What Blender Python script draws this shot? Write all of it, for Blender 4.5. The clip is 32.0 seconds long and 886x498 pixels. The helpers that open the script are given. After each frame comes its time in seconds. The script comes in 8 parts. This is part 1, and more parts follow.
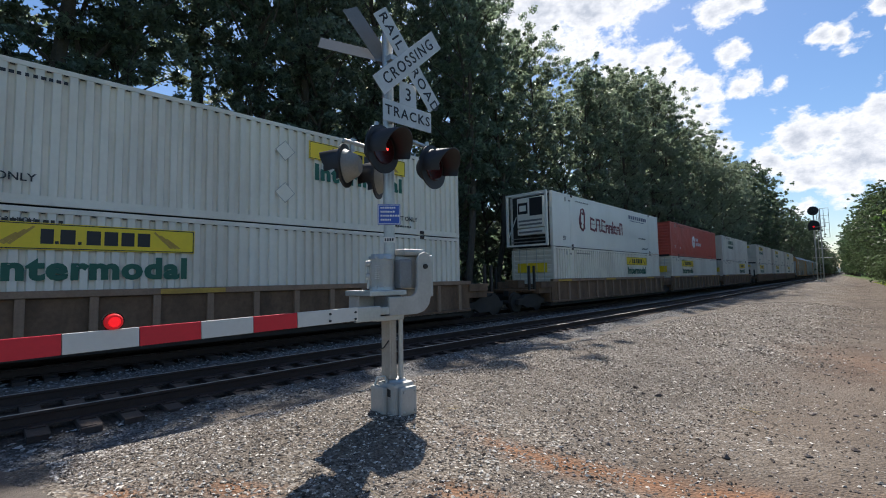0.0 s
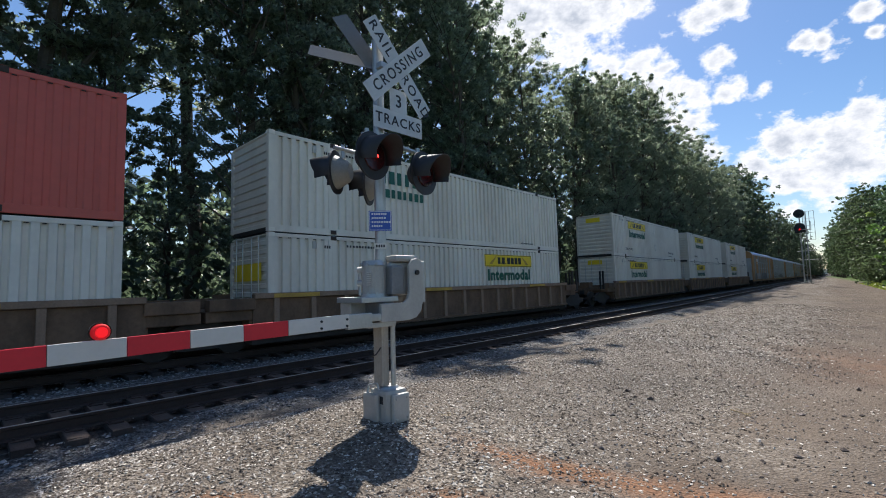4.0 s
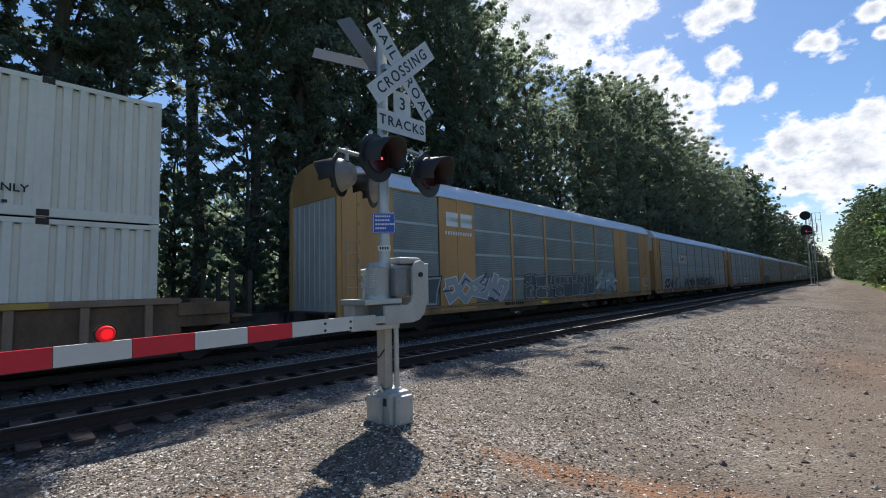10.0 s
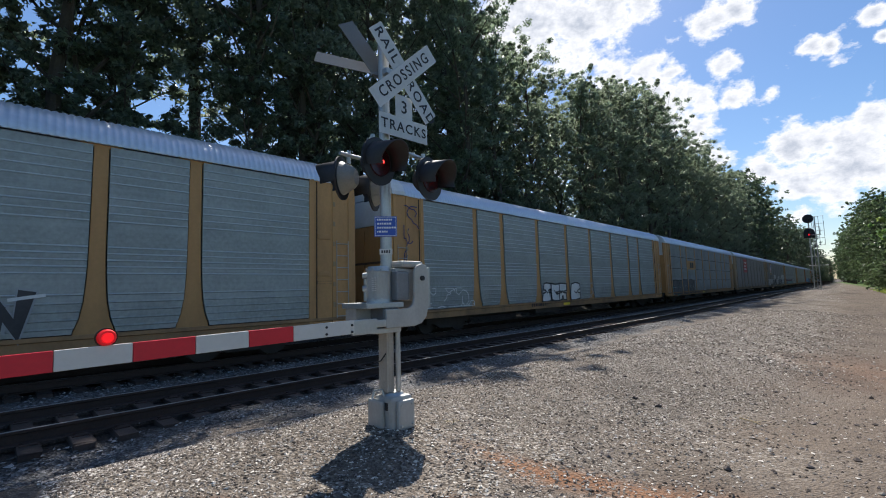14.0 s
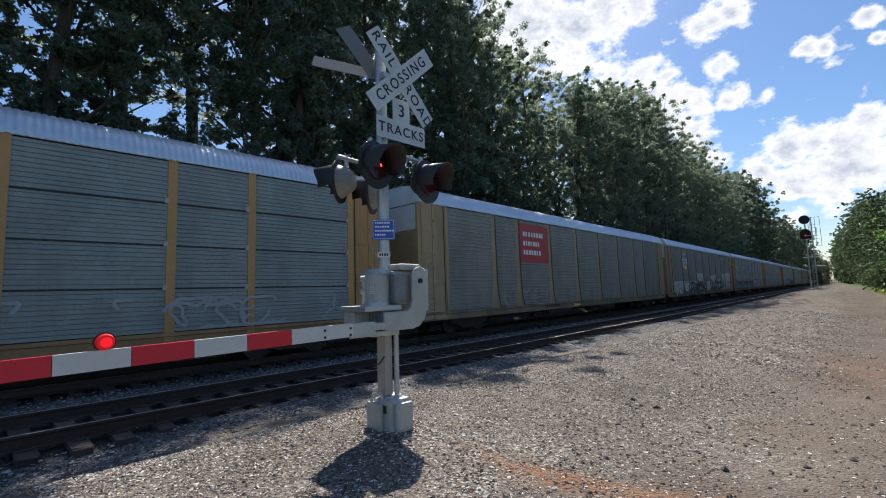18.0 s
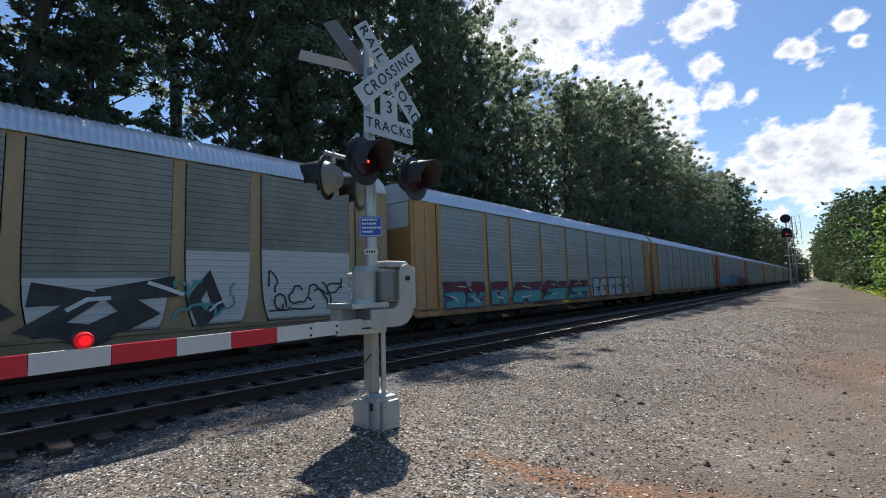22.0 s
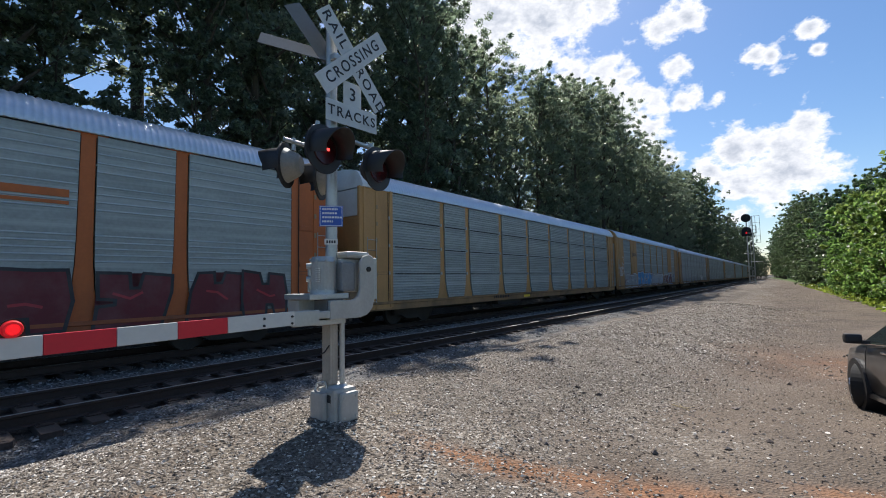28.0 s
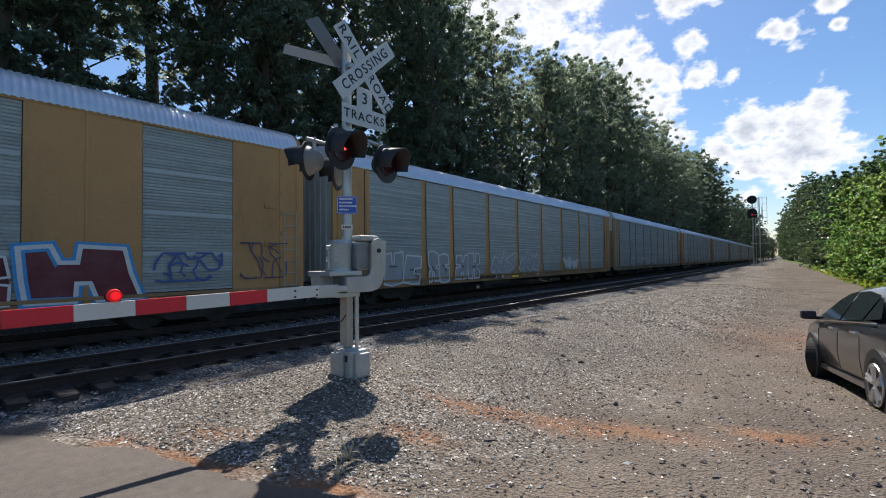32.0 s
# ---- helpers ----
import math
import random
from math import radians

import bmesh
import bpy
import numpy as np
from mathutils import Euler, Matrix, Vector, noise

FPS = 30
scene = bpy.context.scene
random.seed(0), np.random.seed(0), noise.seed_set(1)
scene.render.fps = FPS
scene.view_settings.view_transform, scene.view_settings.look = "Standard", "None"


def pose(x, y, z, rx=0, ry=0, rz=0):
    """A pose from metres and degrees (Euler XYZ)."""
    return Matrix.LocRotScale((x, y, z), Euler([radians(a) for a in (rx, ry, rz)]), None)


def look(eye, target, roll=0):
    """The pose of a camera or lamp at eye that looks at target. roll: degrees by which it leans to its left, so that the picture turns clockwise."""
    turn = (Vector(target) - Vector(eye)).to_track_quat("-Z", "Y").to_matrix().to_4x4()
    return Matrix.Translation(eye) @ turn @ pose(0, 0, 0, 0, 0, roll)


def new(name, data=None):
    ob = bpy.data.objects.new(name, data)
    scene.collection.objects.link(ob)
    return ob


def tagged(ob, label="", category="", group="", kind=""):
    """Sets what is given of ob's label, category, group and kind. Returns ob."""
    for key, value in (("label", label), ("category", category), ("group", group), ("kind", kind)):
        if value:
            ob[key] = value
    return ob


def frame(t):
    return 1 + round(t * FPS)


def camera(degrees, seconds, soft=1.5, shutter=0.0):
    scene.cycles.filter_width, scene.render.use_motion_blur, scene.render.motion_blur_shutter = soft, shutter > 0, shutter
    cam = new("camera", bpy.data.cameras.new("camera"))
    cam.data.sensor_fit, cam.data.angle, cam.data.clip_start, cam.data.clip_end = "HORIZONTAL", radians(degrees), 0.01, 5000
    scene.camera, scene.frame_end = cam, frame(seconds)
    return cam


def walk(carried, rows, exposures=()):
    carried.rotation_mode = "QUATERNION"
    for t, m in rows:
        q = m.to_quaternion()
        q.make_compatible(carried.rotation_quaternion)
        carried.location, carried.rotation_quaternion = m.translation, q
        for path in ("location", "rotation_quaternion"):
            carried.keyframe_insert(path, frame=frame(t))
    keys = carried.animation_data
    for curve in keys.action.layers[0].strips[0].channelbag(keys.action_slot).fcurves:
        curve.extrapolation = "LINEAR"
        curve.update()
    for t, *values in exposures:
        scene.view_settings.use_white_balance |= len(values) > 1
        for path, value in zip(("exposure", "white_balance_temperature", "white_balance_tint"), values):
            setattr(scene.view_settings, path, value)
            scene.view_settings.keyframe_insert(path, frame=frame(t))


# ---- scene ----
cam = camera(89.8, 32.0, 1.0)
PATH = [
    (0, (8.037, 0.296, 1.649), (6.611, 1.692, 1.782), -1.0),
    (0.5, (8.036, 0.293, 1.644), (6.613, 1.692, 1.779), -1.1),
    (1, (8.04, 0.3, 1.647), (6.62, 1.702, 1.781), -1.2),
    (1.5, (8.032, 0.29, 1.653), (6.616, 1.696, 1.791), -1.2),
    (2, (8.042, 0.3, 1.656), (6.627, 1.707, 1.798), -1.3),
    (2.5, (8.034, 0.296, 1.655), (6.624, 1.706, 1.802), -1.4),
    (3, (8.034, 0.302, 1.656), (6.624, 1.713, 1.806), -1.4),
    (3.5, (8.039, 0.298, 1.65), (6.635, 1.714, 1.805), -1.5),
    (5.5, (8.043, 0.298, 1.661), (6.65, 1.724, 1.818), -1.7),
    (6, (8.046, 0.29, 1.654), (6.65, 1.713, 1.816), -1.7),
    (6.5, (8.042, 0.288, 1.665), (6.642, 1.707, 1.83), -1.7),
    (7, (8.049, 0.298, 1.658), (6.643, 1.711, 1.824), -1.8),
    (7.5, (8.049, 0.298, 1.657), (6.64, 1.707, 1.825), -1.9),
    (8, (8.05, 0.293, 1.656), (6.637, 1.699, 1.824), -1.9),
    (8.5, (8.059, 0.299, 1.652), (6.645, 1.703, 1.823), -2.0),
    (9, (8.056, 0.303, 1.658), (6.639, 1.704, 1.826), -1.8),
    (9.5, (8.047, 0.309, 1.659), (6.632, 1.713, 1.824), -1.7),
    (10, (8.046, 0.3, 1.658), (6.635, 1.708, 1.823), -1.5),
    (10.5, (8.053, 0.3, 1.662), (6.644, 1.71, 1.828), -1.6),
    (11, (8.053, 0.29, 1.661), (6.642, 1.698, 1.831), -1.6),
    (11.5, (8.052, 0.292, 1.658), (6.638, 1.694, 1.837), -1.6),
    (12, (8.054, 0.291, 1.659), (6.635, 1.689, 1.845), -1.7),
    (12.5, (8.05, 0.291, 1.66), (6.628, 1.684, 1.85), -1.8),
    (13, (8.036, 0.296, 1.669), (6.612, 1.689, 1.853), -1.7),
    (13.5, (8.039, 0.31, 1.658), (6.615, 1.703, 1.842), -1.6),
    (14, (8.036, 0.308, 1.658), (6.621, 1.71, 1.839), -1.5),
    (14.5, (8.041, 0.305, 1.659), (6.636, 1.717, 1.838), -1.5),
    (16.5, (8.055, 0.293, 1.659), (6.658, 1.712, 1.845), -1.8),
    (17, (8.051, 0.292, 1.664), (6.651, 1.708, 1.853), -1.8),
    (17.5, (8.053, 0.288, 1.656), (6.649, 1.699, 1.849), -1.8),
    (18, (8.05, 0.298, 1.659), (6.642, 1.706, 1.851), -1.8),
    (18.5, (8.04, 0.304, 1.652), (6.632, 1.712, 1.841), -1.8),
    (19, (8.034, 0.311, 1.66), (6.629, 1.722, 1.841), -1.7),
    (19.5, (8.034, 0.314, 1.658), (6.636, 1.733, 1.833), -1.5),
    (20, (8.039, 0.316, 1.659), (6.65, 1.744, 1.835), -1.4),
    (20.5, (8.045, 0.313, 1.662), (6.663, 1.748, 1.837), -1.4),
    (21, (8.047, 0.318, 1.656), (6.672, 1.759, 1.833), -1.5),
    (21.5, (8.043, 0.306, 1.656), (6.674, 1.754, 1.834), -1.6),
    (22, (8.049, 0.311, 1.665), (6.678, 1.756, 1.841), -1.7),
    (22.5, (8.053, 0.306, 1.66), (6.68, 1.75, 1.841), -1.9),
    (23, (8.055, 0.307, 1.667), (6.68, 1.747, 1.847), -2.0),
    (23.5, (8.066, 0.314, 1.664), (6.686, 1.749, 1.847), -2.2),
    (24, (8.068, 0.31, 1.665), (6.686, 1.745, 1.849), -2.4),
    (24.5, (8.071, 0.311, 1.663), (6.688, 1.744, 1.85), -2.6),
    (25, (8.079, 0.333, 1.657), (6.713, 1.783, 1.832), -2.5),
    (25.5, (8.113, 0.332, 1.682), (6.813, 1.842, 1.851), -2.3),
    (27.5, (8.131, 0.431, 1.664), (6.852, 1.961, 1.817), -1.0),
    (28, (8.135, 0.416, 1.652), (6.848, 1.941, 1.793), -1.0),
    (28.5, (8.158, 0.337, 1.662), (6.825, 1.821, 1.802), -1.2),
    (29, (8.195, 0.223, 1.632), (6.836, 1.686, 1.746), -1.3),
    (29.5, (8.313, 0.187, 1.653), (6.946, 1.645, 1.727), -1.4),
    (30, (8.473, 0.185, 1.651), (7.108, 1.645, 1.712), -1.2),
    (30.5, (8.559, 0.131, 1.652), (7.197, 1.594, 1.694), -0.9),
    (31, (8.589, -0.022, 1.639), (7.232, 1.446, 1.683), -0.7),
    (31.5, (8.644, -0.12, 1.655), (7.321, 1.38, 1.692), -0.7),
    (32, (8.721, -0.148, 1.661), (7.41, 1.361, 1.71), -0.6),
]
walk(cam, [(t, look(eye, target, roll)) for t, eye, target, roll in PATH], [(0, 0.73, 6230, 12), (32, 0.73, 6230, 12)])

# ---- light ----
SUN_AZ = radians(-42)          # the sun stands beyond the tracks
SUN_EL = radians(55.5)
SUN_DIR = Vector((math.sin(SUN_AZ) * math.cos(SUN_EL), math.cos(SUN_AZ) * math.cos(SUN_EL), math.sin(SUN_EL)))


def make_world():
    world = bpy.data.worlds.new("sky")
    scene.world = world
    world.use_nodes = True
    nt = world.node_tree
    nt.nodes.clear()
    out = nt.nodes.new("ShaderNodeOutputWorld")
    bg = nt.nodes.new("ShaderNodeBackground")
    sky = nt.nodes.new("ShaderNodeTexSky")
    sky.sky_type = "NISHITA"
    sky.sun_disc = False
    sky.sun_elevation = SUN_EL
    sky.sun_rotation = SUN_AZ
    sky.air_density, sky.dust_density, sky.ozone_density = 1.0, 0.8, 1.6
    tc = nt.nodes.new("ShaderNodeTexCoord")
    sep = nt.nodes.new("ShaderNodeSeparateXYZ")
    nt.links.new(tc.outputs["Generated"], sep.inputs[0])

    def math_node(op, a, b=None, c=None):
        n = nt.nodes.new("ShaderNodeMath")
        n.operation = op
        for k, v in enumerate((a, b, c)):
            if v is None:
                continue
            if isinstance(v, (int, float)):
                n.inputs[k].default_value = v
            else:
                nt.links.new(v, n.inputs[k])
        return n.outputs[0]

    # cumulus: broad masses where the sky has them, broken up by noise
    def noise_node(scale, detail, rough, shift):
        mp = nt.nodes.new("ShaderNodeMapping")
        mp.inputs["Location"].default_value = shift
        mp.inputs["Scale"].default_value = (1, 1, 1.5)
        nt.links.new(tc.outputs["Generated"], mp.inputs[0])
        n = nt.nodes.new("ShaderNodeTexNoise")
        n.inputs["Scale"].default_value, n.inputs["Detail"].default_value, n.inputs["Roughness"].default_value = scale, detail, rough
        nt.links.new(mp.outputs[0], n.inputs["Vector"])
        return n.outputs[0]

    lumps = noise_node(17.0, 10, 0.66, (0.3, 0, 0))
    drift = noise_node(2.6, 6, 0.55, (4.2, 1.3, 0.7))
    mass = None
    for bearing, height, half in CLOUDS:
        az, el, r = radians(bearing), radians(height), radians(half)
        way = nt.nodes.new("ShaderNodeVectorMath")
        way.operation = "DISTANCE"
        nt.links.new(tc.outputs["Generated"], way.inputs[0])
        way.inputs[1].default_value = (math.sin(az) * math.cos(el), math.cos(az) * math.cos(el), math.sin(el))
        one = math_node("SUBTRACT", 1.0, math_node("DIVIDE", way.outputs["Value"], r))
        mass = one if mass is None else math_node("MAXIMUM", mass, one)
    mass = math_node("MAXIMUM", mass, -0.8)
    wide = math_node("MULTIPLY", math_node("SUBTRACT", drift, 0.64), 2.4)
    body = math_node("MAXIMUM", mass, wide)
    body = math_node("ADD", math_node("MULTIPLY", body, 0.72), math_node("MULTIPLY", math_node("SUBTRACT", lumps, 0.5), 2.7))
    ramp = nt.nodes.new("ShaderNodeValToRGB")
    ramp.color_ramp.elements[0].position = 0.0
    ramp.color_ramp.elements[1].position = 0.36
    nt.links.new(body, ramp.inputs[0])
    shade = nt.nodes.new("ShaderNodeValToRGB")
    shade.color_ramp.elements[0].position, shade.color_ramp.elements[0].color = 0.35, (7.2, 7.2, 7.2, 1)
    shade.color_ramp.elements[1].position, shade.color_ramp.elements[1].color = 1.0, (3.9, 4.2, 4.7, 1)
    nt.links.new(body, shade.inputs[0])
    rich = nt.nodes.new("ShaderNodeHueSaturation")
    rich.inputs["Saturation"].default_value = 1.24
    rich.inputs["Value"].default_value = 0.9
    nt.links.new(sky.outputs[0], rich.inputs["Color"])
    mix = nt.nodes.new("ShaderNodeMixRGB")
    nt.links.new(ramp.outputs[0], mix.inputs[0])
    nt.links.new(rich.outputs[0], mix.inputs[1])
    nt.links.new(shade.outputs[0], mix.inputs[2])
    nt.links.new(mix.outputs[0], bg.inputs[0])
    bg.inputs[1].default_value = 0.09
    nt.links.new(bg.outputs[0], out.inputs[0])


# bearing, height and half width of each cloud, in degrees
CLOUDS = ((-33.1, 31.5, 6.6), (-27.5, 30.2, 5.5), (-23, 31, 3.4), (-19.3, 31.5, 2.6), (-22.8, 24.3, 2.7), (-19.6, 24, 2.6), (-17, 23, 1.6), (-18.3, 21.1, 2.9), (-16, 20.4, 2.4), (-13.8, 19.7, 1.8), (-16.8, 18.3, 2.6), (-14.6, 16.7, 2.4), (-12.8, 13.3, 1.9), (-11.1, 19.4, 1.4), (-9.6, 19.8, 1.5), (-7.6, 19.1, 1), (-12, 22.9, 1.5), (-12, 27.4, 2.1), (-9.8, 27.7, 1.7), (-3.9, 22.2, 1), (-2.6, 22, 0.8), (0.8, 23.3, 1), (1.2, 21.3, 0.7), (-8.7, 11.6, 2.2), (-6.2, 13, 2.5), (-4.2, 13.4, 2.1), (-1.9, 12.9, 2.7), (0.1, 14.7, 2.2), (-6.5, 10, 2.3), (-3.2, 9.9, 3.1), (-0.4, 10.2, 2.9), (-6.3, 6.5, 1.3))
make_world()
sun = new("sun", bpy.data.lights.new("sun", "SUN"))
sun.data.energy, sun.data.angle, sun.data.color = 4.0, radians(0.53), (1.0, 0.945, 0.855)
sun.matrix_world = look((0, 0, 40), Vector((0, 0, 40)) - SUN_DIR)
scene.view_settings.exposure = 0.0

# ---- materials ----
def mat(name, color, rough=0.6, metal=0.0, vary=0.12, scale=3.0, bump=0.0, bump_scale=60.0, spec=0.5, dirt=None, dirt_amount=0.35, dirt_scale=0.7, dirt_z=1.0, jitter=0.0, coat=0.0):
    """A surface with a base colour, variation at two scales, and stains or painted sheen of another colour."""
    m = bpy.data.materials.new(name)
    m.use_nodes = True
    nt = m.node_tree
    b = nt.nodes["Principled BSDF"]
    tc = nt.nodes.new("ShaderNodeTexCoord")
    n1 = nt.nodes.new("ShaderNodeTexNoise")
    n1.inputs["Scale"].default_value, n1.inputs["Detail"].default_value = scale, 6
    n2 = nt.nodes.new("ShaderNodeTexNoise")
    n2.inputs["Scale"].default_value, n2.inputs["Detail"].default_value = scale * 9, 4
    nt.links.new(tc.outputs["Object"], n1.inputs["Vector"])
    nt.links.new(tc.outputs["Object"], n2.inputs["Vector"])
    add = nt.nodes.new("ShaderNodeMath")
    add.operation = "ADD"
    nt.links.new(n1.outputs[0], add.inputs[0])
    nt.links.new(n2.outputs[0], add.inputs[1])
    value = nt.nodes.new("ShaderNodeMapRange")
    value.inputs[1].default_value, value.inputs[2].default_value = 0.6, 1.4
    value.inputs[3].default_value, value.inputs[4].default_value = 1 - vary, 1 + vary
    nt.links.new(add.outputs[0], value.inputs[0])
    src = value.outputs[0]
    if jitter:
        info = nt.nodes.new("ShaderNodeObjectInfo")
        jr = nt.nodes.new("ShaderNodeMapRange")
        jr.inputs[3].default_value, jr.inputs[4].default_value = 1 - jitter, 1 + jitter
        nt.links.new(info.outputs["Random"], jr.inputs[0])
        mul = nt.nodes.new("ShaderNodeMath")
        mul.operation = "MULTIPLY"
        nt.links.new(src, mul.inputs[0])
        nt.links.new(jr.outputs[0], mul.inputs[1])
        src = mul.outputs[0]
    hsv = nt.nodes.new("ShaderNodeHueSaturation")
    hsv.inputs["Color"].default_value = (*color, 1)
    nt.links.new(src, hsv.inputs["Value"])
    last = hsv.outputs[0]
    if dirt:
        n3 = nt.nodes.new("ShaderNodeTexNoise")
        n3.inputs["Scale"].default_value, n3.inputs["Detail"].default_value, n3.inputs["Roughness"].default_value = dirt_scale, 8, 0.65
        mp = nt.nodes.new("ShaderNodeMapping")
        mp.inputs["Scale"].default_value = (1, 1, dirt_z)
        nt.links.new(tc.outputs["Object"], mp.inputs[0])
        nt.links.new(mp.outputs[0], n3.inputs["Vector"])
        rr = nt.nodes.new("ShaderNodeMapRange")
        rr.inputs[1].default_value, rr.inputs[2].default_value = 0.45, 0.75
        rr.inputs[3].default_value, rr.inputs[4].default_value = 0, dirt_amount
        nt.links.new(n3.outputs[0], rr.inputs[0])
        mx = nt.nodes.new("ShaderNodeMixRGB")
        mx.inputs[2].default_value = (*dirt, 1)
        nt.links.new(rr.outputs[0], mx.inputs[0])
        nt.links.new(last, mx.inputs[1])
        last = mx.outputs[0]
    nt.links.new(last, b.inputs["Base Color"])
    b.inputs["Roughness"].default_value, b.inputs["Metallic"].default_value = rough, metal
    b.inputs["Specular IOR Level"].default_value = spec
    b.inputs["Coat Weight"].default_value = coat
    if bump:
        n4 = nt.nodes.new("ShaderNodeTexNoise")
        n4.inputs["Scale"].default_value, n4.inputs["Detail"].default_value = bump_scale, 5
        nt.links.new(tc.outputs["Object"], n4.inputs["Vector"])
        bp = nt.nodes.new("ShaderNodeBump")
        bp.inputs["Strength"].default_value, bp.inputs["Distance"].default_value = bump, 0.02
        nt.links.new(n4.outputs[0], bp.inputs["Height"])
        nt.links.new(bp.outputs[0], b.inputs["Normal"])
    return m


def glow(name, color, strength):
    m = bpy.data.materials.new(name)
    m.use_nodes = True
    b = m.node_tree.nodes["Principled BSDF"]
    b.inputs["Base Color"].default_value = (*color, 1)
    b.inputs["Emission Color"].default_value = (*color, 1)
    b.inputs["Emission Strength"].default_value = strength
    return m


def leaf_mat(name, color, through_color, hue=0.02):
    m = bpy.data.materials.new(name)
    m.use_nodes = True
    nt = m.node_tree
    nt.nodes.remove(nt.nodes["Principled BSDF"])
    out = nt.nodes["Material Output"]
    geo = nt.nodes.new("ShaderNodeNewGeometry")
    info = nt.nodes.new("ShaderNodeObjectInfo")
    mr = nt.nodes.new("ShaderNodeMapRange")
    mr.inputs[3].default_value, mr.inputs[4].default_value = 0.55, 1.5
    nt.links.new(geo.outputs["Random Per Island"], mr.inputs[0])
    hr = nt.nodes.new("ShaderNodeMapRange")
    hr.inputs[3].default_value, hr.inputs[4].default_value = 0.5 - hue, 0.5 + hue
    nt.links.new(info.outputs["Random"], hr.inputs[0])
    cols = []
    for c in (color, through_color):
        h = nt.nodes.new("ShaderNodeHueSaturation")
        h.inputs["Color"].default_value = (*c, 1)
        nt.links.new(mr.outputs[0], h.inputs["Value"])
        nt.links.new(hr.outputs[0], h.inputs["Hue"])
        cols.append(h.outputs[0])
    d = nt.nodes.new("ShaderNodeBsdfPrincipled")
    d.inputs["Roughness"].default_value = 0.34
    d.inputs["Specular IOR Level"].default_value = 0.45
    t = nt.nodes.new("ShaderNodeBsdfTranslucent")
    nt.links.new(cols[0], d.inputs["Base Color"])
    nt.links.new(cols[1], t.inputs["Color"])
    mx = nt.nodes.new("ShaderNodeMixShader")
    mx.inputs[0].default_value = 0.58
    nt.links.new(d.outputs[0], mx.inputs[1])
    nt.links.new(t.outputs[0], mx.inputs[2])
    nt.links.new(mx.outputs[0], out.inputs[0])
    return m


RUST = (0.12, 0.065, 0.035)
M = {}
M["white_paint"] = mat("white_container_paint", (0.77, 0.715, 0.61), 0.5, vary=0.06, scale=0.8, dirt=(0.40, 0.31, 0.23), dirt_amount=0.5, dirt_scale=0.5, dirt_z=0.25)
M["smooth_white"] = mat("white_smooth_panel", (0.79, 0.765, 0.69), 0.35, vary=0.04, scale=0.8, dirt=(0.4, 0.36, 0.3), dirt_amount=0.2, dirt_scale=0.5, dirt_z=0.3)
M["red_paint"] = mat("red_container_paint", (0.56, 0.095, 0.065), 0.45, vary=0.08, scale=0.8, dirt=(0.3, 0.1, 0.07), dirt_amount=0.4, dirt_scale=0.6, dirt_z=0.3)
M["casting"] = mat("rusty_casting", (0.05, 0.036, 0.028), 0.75, 0.2, vary=0.3, scale=8)
# dark steel and gaps, also the painted shade on containers
M["gap_dark"] = mat("dark_steel_and_shade", (0.025, 0.024, 0.022), 0.7)
M["well_brown"] = mat("well_car_brown_paint", (0.17, 0.098, 0.055), 0.75, vary=0.3, scale=1.5, dirt=(0.06, 0.036, 0.02), dirt_amount=0.9, dirt_scale=1.6, dirt_z=0.5)
M["well_post"] = mat("faded_brown_paint", (0.29, 0.185, 0.12), 0.75, vary=0.2, scale=2.5, dirt=(0.12, 0.07, 0.04), dirt_amount=0.6, dirt_scale=2.0, dirt_z=0.4)
M["well_yellow"] = mat("well_car_yellow_paint", (0.5, 0.3, 0.05), 0.6, vary=0.2, dirt=RUST, dirt_amount=0.5)
# the second colour draws pale level streaks across the sheet
M["panel"] = mat("galvanised_side_panel", (0.29, 0.315, 0.30), 0.5, 0.3, vary=0.26, scale=1.2, dirt=(0.40, 0.43, 0.43), dirt_amount=0.5, dirt_scale=0.22, dirt_z=24.0, jitter=0.06)
M["panel_dark"] = mat("weathered_side_panel", (0.265, 0.255, 0.225), 0.6, 0.25, vary=0.15, scale=1.2, dirt=(0.08, 0.075, 0.06), dirt_amount=0.5, dirt_scale=0.6, dirt_z=0.4, jitter=0.06)
# pale sheet joints, and light caught by the upper ribs as colour
M["joint_and_lit_rib"] = mat("pale_joint_and_lit_rib", (0.40, 0.44, 0.45), 0.45, 0.2, vary=0.12, scale=2)
M["roof"] = mat("galvanised_roof", (0.60, 0.64, 0.69), 0.45, 0.7, vary=0.1, scale=1.0)
M["rack_yellow"] = mat("rack_yellow_paint", (0.50, 0.268, 0.098), 0.6, vary=0.1, scale=1.5, dirt=(0.2, 0.11, 0.04), dirt_amount=0.55, dirt_scale=0.9, dirt_z=0.3, jitter=0.05)
M["rack_tan"] = mat("rack_tan_paint", (0.40, 0.28, 0.15), 0.65, vary=0.12, scale=1.5, dirt=(0.14, 0.09, 0.05), dirt_amount=0.6, dirt_scale=0.9, dirt_z=0.3, jitter=0.05)
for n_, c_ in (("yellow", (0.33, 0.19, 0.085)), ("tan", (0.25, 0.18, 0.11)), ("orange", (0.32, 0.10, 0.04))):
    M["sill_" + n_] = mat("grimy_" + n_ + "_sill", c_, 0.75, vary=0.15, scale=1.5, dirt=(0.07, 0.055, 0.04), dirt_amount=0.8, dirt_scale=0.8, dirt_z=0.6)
M["rack_orange"] = mat("rack_orange_paint", (0.50, 0.13, 0.03), 0.6, vary=0.1, scale=1.5, dirt=(0.16, 0.06, 0.03), dirt_amount=0.5, dirt_scale=0.9, dirt_z=0.3)
